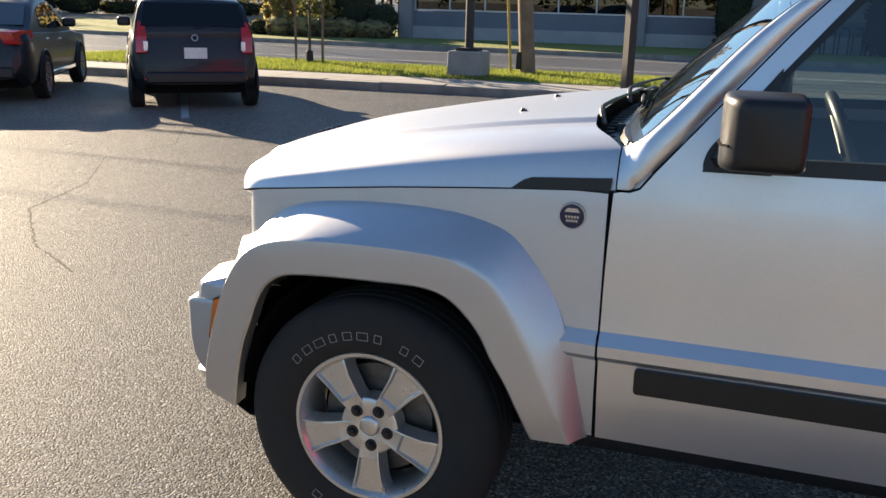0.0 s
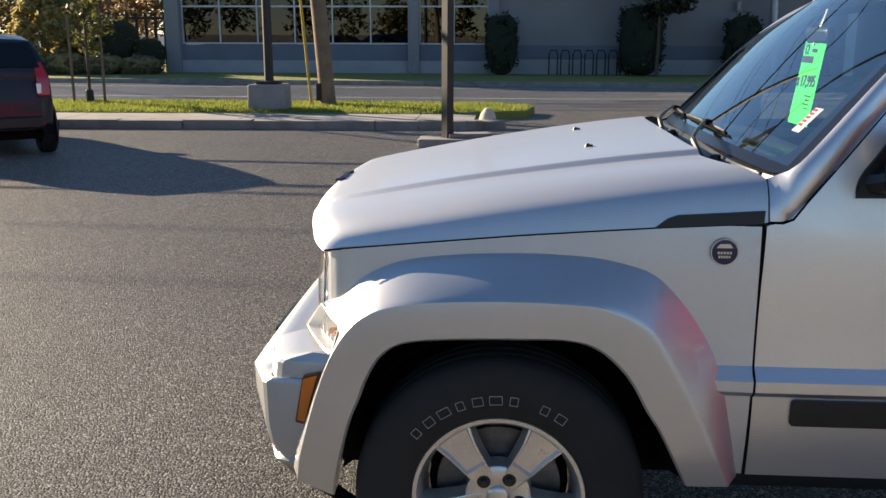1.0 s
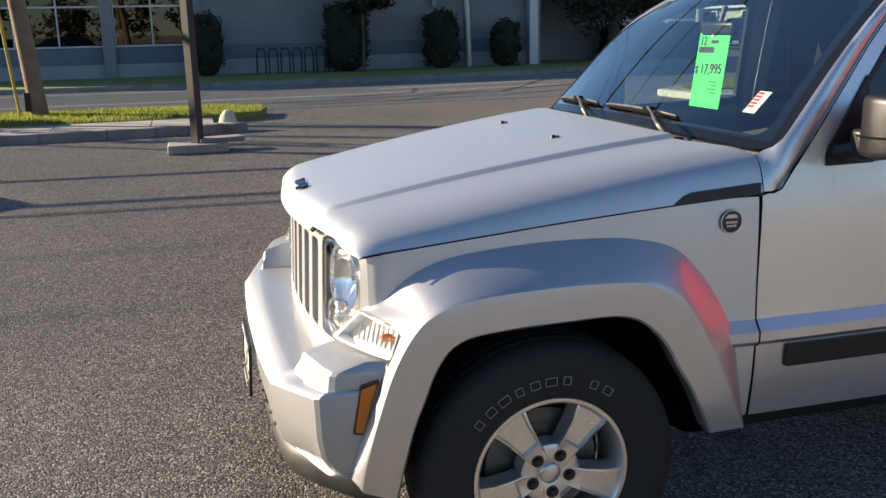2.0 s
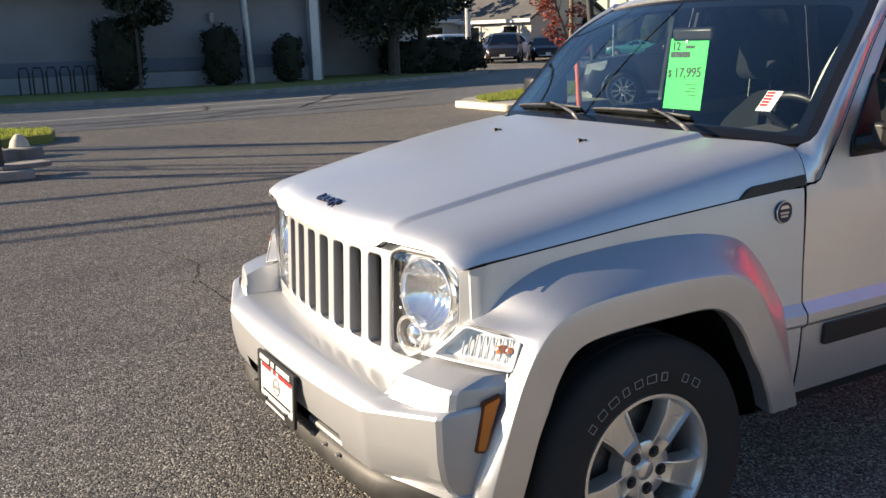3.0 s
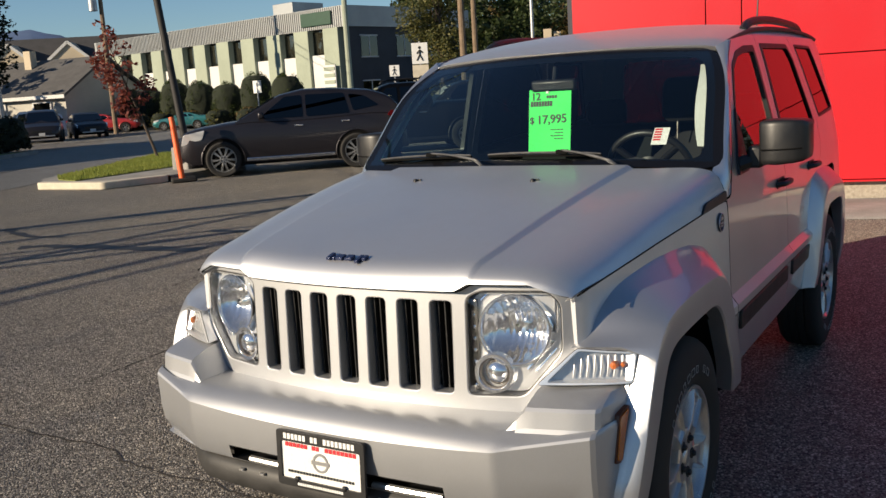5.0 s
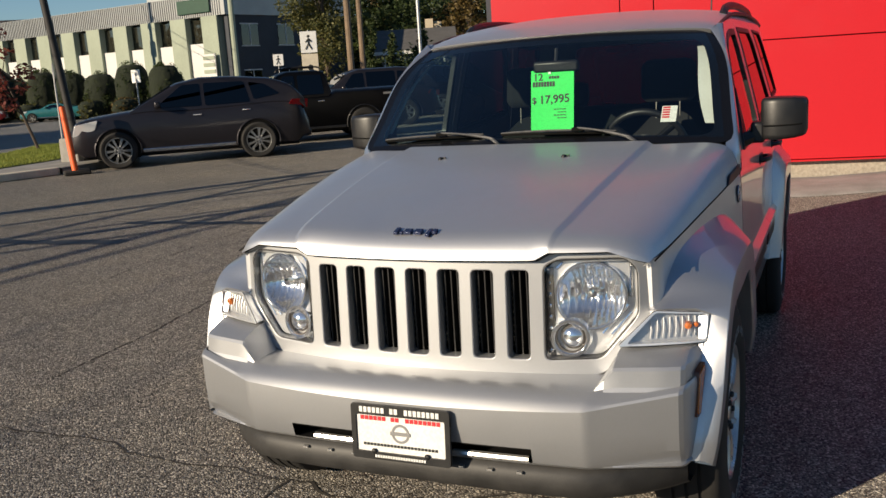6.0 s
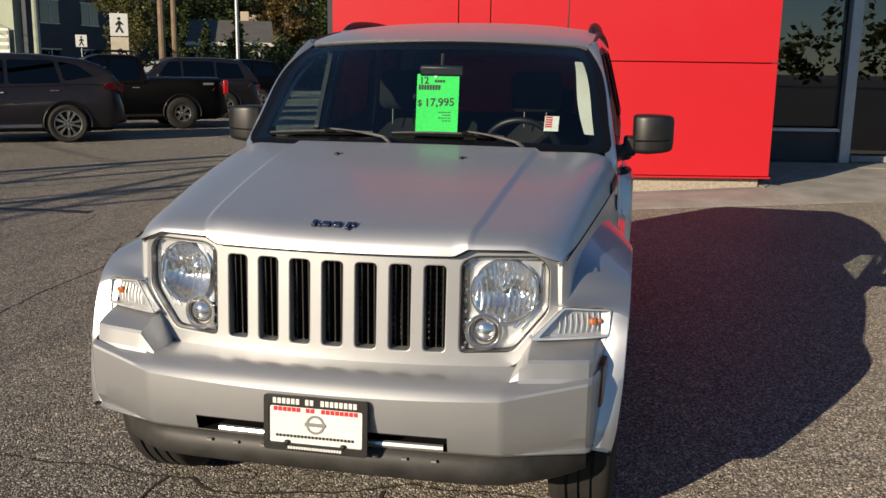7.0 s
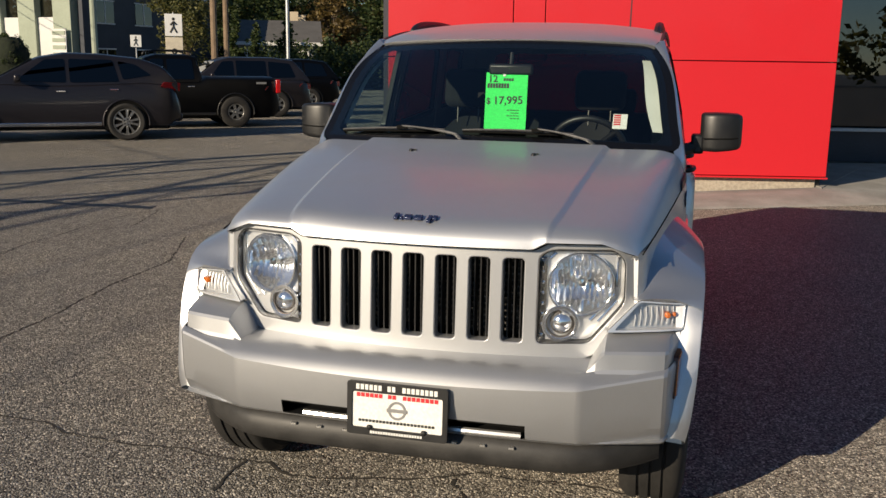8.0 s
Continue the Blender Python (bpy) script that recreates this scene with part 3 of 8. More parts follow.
    gap = Mesh().tube([w(s * abs(a) * 1.0, b, 0.004) for a, b in loop + loop[:1]], 0.0028, 6, caps=False)
    part("lamp_gasket", gap, GREY_PLASTIC, lamp)


def bumper_x(y):
    """The foremost line of the bumper in plan."""
    a = abs(y)
    if a < 0.557:
        return -0.735 + 0.018 * (a / 0.557) ** 2.4
    if a < 0.80:
        return -0.717 + (a - 0.557) * 0.37
    return -0.627 + 0.09 * ((a - 0.80) / 0.03) ** 2


def bumper_row(y):
    """The bumper's section at y, from the grille down to its lower edge."""
    a = abs(y)
    k = min(1.0, max(0.0, (a - 0.572) / 0.050))
    xb = bumper_x(y)
    xw = xb + 0.068 - 0.025 * min(1.0, max(0.0, (a - 0.557) / 0.2)) + 0.3 * max(0.0, a - 0.80)
    zc = 0.600 + 0.018 * (min(a, 0.557) / 0.557) ** 2 + 0.155 * max(0.0, a - 0.557)
    lip = min(1.0, max(0.0, (a - 0.560) / 0.22))
    across = [xw + 0.18, xw + 0.08, xw + 0.022, xw + 0.007, xw, xw - 0.006, xw - 0.012, xb + 0.026, xb + 0.014, xb + 0.005, xb]
    raised = [0.750, 0.742, 0.724, 0.718, 0.709, 0.664, 0.652, zc + 0.013, zc + 0.009, zc + 0.003, zc - 0.004]
    # a nearly level shelf that rolls over at the front
    shelf = [zc - 0.004 + (0.661 - zc) * (1 - max(0.0, 1 - (x - xb) / 0.11) ** 3.2) for x in across]
    top = [(x, y, p * (1 - k) + q * k) for x, p, q in zip(across, shelf, raised)]
    low = [(xb + 0.003, 0.54), (xb + 0.012, 0.487), (xb + 0.020 + 0.012 * lip, 0.452), (xb + 0.024 + 0.020 * lip, 0.440), (xb + 0.030 - 0.006 * lip, 0.436), (xb + 0.040 - 0.006 * lip, 0.428), (xb + 0.07, 0.424)]
    return top + [(x, y, z) for x, z in low]


def build_bumper(suv):
    extra = [0.828, 0.8255, 0.820, 0.811, 0.80, 0.545, 0.557, 0.572, 0.597, 0.622, 0.40, 0.38]
    ys = sorted(set([y for y in [round(-0.80 + 0.025 * i, 4) for i in range(65)] if not 0.53 < abs(y) < 0.63] + extra + [-a for a in extra]))
    rows = [bumper_row(y) for y in ys]
    m = Mesh()
    n = len(rows[0])
    pts = [p for r in rows for p in r]
    fs = []
    for i in range(len(ys) - 1):
        inside = abs(ys[i]) <= 0.4001 and abs(ys[i + 1]) <= 0.4001
        for j in range(n - 1):
            if inside and j in (12, 13):
                continue
            fs.append((i * n + j, i * n + j + 1, (i + 1) * n + j + 1, (i + 1) * n + j))
    m.add(pts, fs)
    # rounded ends that run back to the wheel arch
    for s in (0, -1):
        m.rows([rows[s], [(x + 0.03, y * 1.009, z) for x, y, z in rows[s]], [(min(max(x + 0.10, -0.50), -0.44), y * 1.016, z) for x, y, z in rows[s]]])
    bumper = part("front_bumper", m, SILVER_DIMMED, suv, "silver painted front bumper with a lower air slot", smooth=17)
    skirt = Mesh()
    prof = [(0.040, 0.432), (0.016, 0.424), (0.003, 0.404), (0.000, 0.374), (0.008, 0.344), (0.05, 0.320), (0.14, 0.312)]
    skirt.rows([[(min(bumper_x(y) + d + 0.022, -0.42 + d) + 0.13 * (abs(y) / 0.8) ** 6, y, z - 0.012 * (abs(y) / 0.8) ** 2) for d, z in prof] for y in [-0.80 + 0.04 * i for i in range(41)]])
    skirt_ob = part("air_dam", skirt, DAM_PLASTIC, bumper, "scuffed dark plastic air dam", smooth=50)
    for k in range(9):
        y = -0.36 + 0.09 * k
        part("clip", Mesh().box((bumper_x(y) + 0.022, y, 0.408), (0.012, 0.016, 0.006)), ALLOY, skirt_ob)
    # matt black block that paints the dark depth behind the slot
    hole = Mesh().box((-0.60, 0, 0.45), (0.02, 0.86, 0.13))
    part("air_slot_shade", hole, VOID, bumper)
    lip = Mesh().tube([(bumper_x(y) + 0.022, y, 0.485) for y in [-0.40 + 0.05 * i for i in range(17)]], 0.006, 6)
    part("slot_lip", lip, VOID, bumper)
    # walls of the slot and the bright bar that lies along its lower edge
    for z, d in ((0.489, 0.016), (0.436, 0.030)):
        part("slot_wall", Mesh().rows([[(bumper_x(y) + d + k, y, z) for y in [-0.40 + 0.05 * i for i in range(17)]] for k in (0.0, 0.09)]), BLACK_PLASTIC, bumper)
    for y0, y1 in ((-0.385, -0.15), (0.15, 0.33)):
        ln = [y0 + (y1 - y0) * i / 8 for i in range(9)]
        part("slot_bar", Mesh().tube([(bumper_x(y) + 0.038, y, 0.4435) for y in ln], 0.0115, 8), ALLOY, bumper, "bright bar inside the air slot")
    for y in (-0.24, 0.24):
        part("slot_bracket", Mesh().box((-0.655, y, 0.474), (0.05, 0.22, 0.012)), BLACK_PLASTIC, bumper)
    # dealer's plate in a black frame
    tilt = Matrix.Translation((-0.748, -0.006, 0.506)) @ pose(0, 0, 0, 90 - 3, 0, -90)
    q = lambda a, b, d: tilt @ Vector((a, b, d))
    fr = holed(refine(rounded([(-0.163, -0.086), (0.163, -0.086), (0.163, 0.086), (-0.163, 0.086)], 0.012), 0.1),
               [rounded([(-0.146, -0.062), (0.146, -0.062), (0.146, 0.052), (-0.146, 0.052)], 0.006)], 0.010, q)
    plate = part("dealer_plate_frame", fr, BLACK_PLASTIC, suv, "black plate frame holding a white dealer plate", bevel=0.002)
    part("plate", Mesh().box((0, 0, 0), (0.300, 0.150, 0.004), tilt @ Matrix.Translation((0, 0, 0.003))), PAPER, plate, "white dealer plate with red and black bars")

    def bar_row(name, mat, b, h, spans, z=0.0115):
        mm = Mesh()
        for a0, a1 in spans:
            mm.box((0, 0, 0), (a1 - a0, h, 0.0016), tilt @ Matrix.Translation(((a0 + a1) / 2, b, z)))
        tagged(part(name, mm, mat, plate), kind="stuff")
    words = [(-0.132, -0.048), (-0.030, 0.000), (0.018, 0.132)]
    bar_row("frame_print", PAPER, 0.0695, 0.017, [(a + k * 0.0145, a + k * 0.0145 + 0.0105) for a, b in words for k in range(round((b - a) / 0.0145))])
    bar_row("red_print", RED_INK, 0.0425, 0.013, [(a + k * 0.0145, a + k * 0.0145 + 0.0115) for a, b in words for k in range(round((b - a) / 0.0145))], 0.006)
    bar_row("small_print", INK, -0.040, 0.008, [(-0.125 + k * 0.0113, -0.1165 + k * 0.0113) for k in range(22)], 0.006)
    bar_row("lower_print", PAPER, -0.074, 0.008, [(-0.085 + k * 0.0085, -0.0785 + k * 0.0085) for k in range(20)])
    ringm = Mesh().lathe([(0.022, 0.0), (0.0225, 0.0018), (0.029, 0.0018), (0.030, 0.0)], 32, tilt @ Matrix.Translation((0, 0.0, 0.0055)))
    ringm.box((0, 0, 0), (0.066, 0.011, 0.003), tilt @ Matrix.Translation((0, 0, 0.0065)))
    part("badge_ring", ringm, GREY_INK, plate)
    for a in (-0.088, 0.088):
        part("plate_screw", Mesh().lathe([(0.0005, 0.004), (0.006, 0.003), (0.009, 0.0)], 12, tilt @ Matrix.Translation((a, -0.060, 0.0105))), BLACK_PLASTIC, plate)
    for s in (-1, 1):
        # turn signal between headlight and wheel arch
        t = lambda a, b, d, s=s: (table([(0.60, -0.545), (0.70, -0.505), (0.80, -0.456), (0.858, -0.418), (0.870, -0.36)], a) + d + 0.28 * (b - 0.79), s * a, b)
        out = refine(rounded([(0.618, 0.754), (0.852, 0.750), (0.856, 0.832), (0.712, 0.848)], 0.010), 0.03)
        inn = refine(rounded([(0.642, 0.760), (0.848, 0.756), (0.851, 0.827), (0.716, 0.842)], 0.010), 0.03)
        sig = part("turn_signal", holed(out, [inn], 0.045, t), SATIN_CHROME, suv, "clear turn signal with an amber bulb", bevel=0.002)
        part("backing", Mesh().add([t(a, b, 0.030) for a, b in inn], [tuple(range(len(inn)))]), LAMP_BACK, sig)
        part("lens", Mesh().add([t(a, b, -0.003) for a, b in out], [tuple(range(len(out)))]), LENS, sig)
        part("seal", Mesh().tube([t(a, b, 0.002) for a, b in out + out[:1]], 0.0016, 5, caps=False), GREY_PLASTIC, sig)
        shelf = Mesh().grid(lambda u, v, t=t: t(0.705 + 0.15 * u, 0.735 + 0.125 * v, 0.062), 12, 4)
        part("lamp_bracket", shelf, SILVER_DIMMED, suv)
        ribs = Mesh()
        for k in range(9):
            a = 0.700 + 0.0165 * k
            lo, hi = 0.766, min(0.822, 0.772 + (a - 0.664) * 1.2)
            ribs.tube([t(a, lo, 0.026 + 0.002 * (k % 2)), t(a + 0.002, (lo + hi) / 2, 0.022), t(a, hi, 0.026)], 0.0022, 6)
        part("ribs", ribs, LAMP_BACK, sig, smooth=30)
        for a, r in ((0.800, 0.012), (0.820, 0.008)):
            part("bulb", Mesh().lathe([(0.0005, r * 1.4), (r * 0.8, r), (r, 0.0), (r * 0.8, -r)], 12, Matrix.Translation(t(a, 0.797, 0.022)) @ pose(0, 0, 0, 0, -90, 0)), AMBER, sig)
        # amber side marker on the bumper's end
        k = lambda a, b, d, s=s: (a, s * (0.8315 + 0.20 * (a + 0.535) + d), b)
        mk = rounded([(-0.462, 0.701), (-0.511, 0.685), (-0.536, 0.556), (-0.511, 0.552), (-0.480, 0.650)], 0.006)
        mark = part("side_marker", Mesh().prism(mk, -0.02, 0.004, k), AMBER_DARK, suv, "amber side marker lamp")
        inner = [(-0.502 + (a + 0.502) * 0.80, 0.628 + (b - 0.628) * 0.90) for a, b in mk]
        part("marker_lens", Mesh().prism(inner, 0.0, 0.0075, k), AMBER, mark)


ARCH_OUT = [(-0.543, 0.430, 0.840), (-0.533, 0.485, 0.847), (-0.494, 0.60, 0.853), (-0.455, 0.70, 0.859), (-0.434, 0.745, 0.858), (-0.402, 0.825, 0.853), (-0.475, 0.850, 0.722), (-0.424, 0.872, 0.726),
            (-0.360, 0.930, 0.734), (-0.265, 0.975, 0.748), (-0.125, 1.000, 0.766), (0.035, 1.012, 0.787), (0.17, 1.012, 0.805), (0.27, 1.003, 0.817), (0.375, 0.972, 0.829), (0.45, 0.900, 0.838),
            (0.505, 0.820, 0.845), (0.545, 0.725, 0.862), (0.58, 0.580, 0.856), (0.610, 0.445, 0.838)]
ARCH_EDGE = [(-0.524, 0.410, 0.876), (-0.514, 0.48, 0.890), (-0.482, 0.60, 0.901), (-0.450, 0.70, 0.906), (-0.428, 0.755, 0.908), (-0.403, 0.80, 0.910), (-0.378, 0.835, 0.911), (-0.347, 0.865, 0.912),
             (-0.293, 0.892, 0.912), (-0.208, 0.908, 0.912), (-0.10, 0.915, 0.913), (0.03, 0.918, 0.914), (0.17, 0.914, 0.914), (0.265, 0.902, 0.914), (0.345, 0.862, 0.914), (0.395, 0.80, 0.914),
             (0.445, 0.71, 0.914), (0.485, 0.63, 0.913), (0.535, 0.53, 0.910), (0.575, 0.445, 0.900)]
ARCH_IN = [(-0.430, 0.368, 0.874), (-0.410, 0.47, 0.890), (-0.382, 0.58, 0.900), (-0.352, 0.655, 0.904), (-0.336, 0.70, 0.906), (-0.316, 0.74, 0.908), (-0.293, 0.772, 0.909), (-0.262, 0.795, 0.910),
           (-0.22, 0.808, 0.911), (-0.15, 0.815, 0.912), (-0.07, 0.819, 0.913), (0.04, 0.821, 0.913), (0.16, 0.821, 0.913), (0.23, 0.803, 0.913), (0.285, 0.76, 0.913), (0.325, 0.71, 0.912),
           (0.36, 0.645, 0.912), (0.395, 0.59, 0.911), (0.43, 0.52, 0.908), (0.468, 0.440, 0.896)]


def straight_line(pts, k):
    out = []
    for a, b in zip(pts, pts[1:]):
        out += [tuple(p + (q - p) * i / k for p, q in zip(a, b)) for i in range(k)]
    return out + [tuple(pts[-1])]


def flare_mesh(s, shift=0.0, flip=False):
    outer = list(ARCH_OUT)
    if flip:
        outer[4:8] = [(-0.44, 0.76, 0.850), (-0.43, 0.80, 0.850), (-0.415, 0.845, 0.850), (-0.392, 0.885, 0.850)]
        outer = [(x, z, max(y, 0.846)) for x, z, y in outer]
    o = straight_line(outer[:7], 5)[:-1] + smooth_line(outer[6:], 5)
    e, i = smooth_line(ARCH_EDGE, 5), smooth_line(ARCH_IN, 5)
    lerp = lambda p, q, t: tuple(a + (b - a) * t for a, b in zip(p, q))
    rows = [[(x, z - 0.004, y - 0.03) for x, z, y in o], o]
    for t, up in ((0.12, 0.002), (0.5, 0.004), (0.9, 0.003), (0.99, 0.0)):
        rows.append([(lambda r: (r[0], r[1] + up, r[2] + up * 0.7))(lerp(p, q, t)) for p, q in zip(o, e)])
    rows.append([lerp(p, q, 0.08) for p, q in zip(e, i)])
    rows.append([lerp(p, q, 0.55) for p, q in zip(e, i)])
    rows.append([lerp(p, q, 0.94) for p, q in zip(e, i)])
    rows.append([(x, z, y - 0.006) for x, z, y in i])
    rows.append([(x, z + 0.004, y - 0.06) for x, z, y in i])
    m = Mesh()
    m.rows([[((2 * 0.03 - x if flip else x) + shift, s * y, z) for x, z, y in r] for r in rows])
    return m


def arch_bottom(x):
    line = sorted((a, b) for a, b, c in straight_line(ARCH_OUT[6:], 4))
    return table(line, x)


WING_Z = [0.452, 0.50, 0.56, 0.62, 0.655, 0.672, 0.680, 0.690, 0.705, 0.718, 0.728, 0.738, 0.75] + [0.78 + 0.02 * i for i in range(17)]


def build_wing(suv, s):
    m = Mesh()
    xs = [-0.456, -0.452, -0.446, -0.438, -0.42] + [-0.40 + 0.04 * i for i in range(20)] + [0.38 + 0.012 * i for i in range(20)] + [0.622]
    rows = []
    for x in xs:
        top = table(SEAM, x) - 0.0035
        bot = min(arch_bottom(x), arch_bottom(x + 0.03)) - 0.025 if x > -0.43 else 0.80
        bot = min(bot, top - 0.02)
        if x > 0.605:
            bot = 0.452
        row = []
        for z in WING_Z:
            z = min(max(z, bot), top)
            y = half_width(x, z)
            if x < -0.43:
                y -= (-0.43 - x) * 0.7
            row.append((x, s * y, z))
        rows.append(row)
    m.rows(rows)
    m.rows([rows[0], [(x + 0.004, y * 0.97, z) for x, y, z in rows[0]]])
    m.rows([[r[-1] for r in rows], [(x, y - s * 0.03, z - 0.006) for x, y, z in [r[-1] for r in rows]]])
    part("front_fender", m, SILVER, suv, smooth=30)
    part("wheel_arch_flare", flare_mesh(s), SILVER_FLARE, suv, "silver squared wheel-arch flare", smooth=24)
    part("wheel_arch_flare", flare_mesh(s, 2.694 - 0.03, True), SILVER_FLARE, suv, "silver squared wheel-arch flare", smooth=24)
    for x0 in (0.03, 2.664):
        liner = Mesh()
        liner.rows([[(x0 + 0.44 * math.cos(a), s * y, 0.40 + 0.44 * math.sin(a)) for a in [math.pi * (e + (1 - 2 * e) * i / 20) for i in range(21)]] for y, e in ((0.50, -0.06), (0.86, 0.03))])
        liner.add([(x0 + 0.44 * math.cos(a), s * 0.50, 0.40 + 0.44 * math.sin(a)) for a in [math.pi * (-0.06 + 1.12 * i / 20) for i in range(21)]], [tuple(range(21))])
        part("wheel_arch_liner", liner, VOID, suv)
    # round badge on the wing
    bp = Matrix.Translation((0.537, s * (half_width(0.537, 1.035) + 0.001), 1.037)) @ pose(0, 0, 0, 90 if s < 0 else -90, 0, 0)
    b = part("round_badge", Mesh().lathe([(0.0005, 0.004), (0.028, 0.004), (0.033, 0.003), (0.034, 0.0)], 32, bp), EMBLEM_BLUE, suv, "round dark trail badge")
    r = Mesh().lathe([(0.0305, 0.004), (0.031, 0.0055), (0.033, 0.0055), (0.034, 0.003)], 32, bp)
    for bb, ww in ((0.012, 0.030), (0.002, 0.036)):
        for k in range(5):
            r.box((0, 0, 0), (ww / 5 * 0.7, 0.006, 0.001), bp @ Matrix.Translation((-ww / 2 + (k + 0.5) * ww / 5, -s * -bb, 0.0045)))
    r.prism([(-0.02, -0.010), (0.02, -0.010), (0.012, -0.020), (-0.012, -0.020)], 0.0042, 0.005, lambda a, c, d: bp @ Vector((a, -s * -c, d)))
    part("badge_relief", r, ALLOY, b)


def panel(s, left, right, rows_z, lift=0.0, nx=16):
    """A body panel between two edges given as x by height."""
    m = Mesh()
    rows = []
    for z in rows_z:
        a, b = table(left, z), table(right, z)
        rows.append([(a + (b - a) * i / nx, s * (half_width(a + (b - a) * i / nx, z) + lift), z) for i in range(nx + 1)])
    m.rows(rows)
    rim = [r[0] for r in rows] + rows[-1][1:-1] + [r[-1] for r in rows[::-1]] + rows[0][-2:0:-1]
    m.rows([rim, [(x, y - s * 0.02, z) for x, y, z in rim]], close=True)
    return m


ZS = [0.450, 0.458, 0.50, 0.55, 0.60, 0.655, 0.672, 0.680, 0.690, 0.718, 0.728, 0.738, 0.75, 0.80, 0.88, 0.96, 1.02, 1.08, 1.102, 1.110, 1.115, 1.120, 1.128, 1.136, 1.158]
ZQ = [0.46, 0.55, 0.65, 0.672, 0.684, 0.718, 0.75, 0.80, 0.88, 0.96, 1.02, 1.08, 1.12, 1.158]


def window(suv, s, owner, corners, frame_w, glass, frame_mat, surround=None):
    """A side window: a frame round a pane, both on the body's surface."""
    w = lambda a, b, d: (a, s * (half_width(a, b) + d), b)
    out = refine(rounded(corners, 0.022), 0.06)
    cx, cz = sum(a for a, b in corners) / len(corners), sum(b for a, b in corners) / len(corners)
    inn = [(cx + (a - cx) * (1 - frame_w / 0.36), cz + (b - cz) * (1 - frame_w / 0.24)) for a, b in out]
    fm = Mesh()
    fm.rows([[w(a, b, 0.004) for a, b in out], [w(a, b, 0.004) for a, b in inn], [w(a, b, -0.02) for a, b in inn], [w(a, b, -0.02) for a, b in out], [w(a, b, 0.004) for a, b in out]], close=True)
    part("window_frame", fm, frame_mat, owner)
    if surround:
        part("door_frame", holed(refine(surround, 0.06), [out], 0.02, lambda a, b, d: w(a, b, 0.001 - d)), SILVER_SIDE, owner, smooth=60)
    pm = Mesh()
    n = len(inn)
    ctr = [(cx + (a - cx) * k, cz + (b - cz) * k) for k in (1.0, 0.66, 0.33) for a, b in inn]
    pm.rows([[w(a, b, -0.006) for a, b in ctr[i * n:(i + 1) * n]] for i in range(3)], close=True)
    pm.add([w(a, b, -0.006) for a, b in ctr[2 * n:]], [tuple(range(n))])
    part("window_glass", pm, glass, owner)


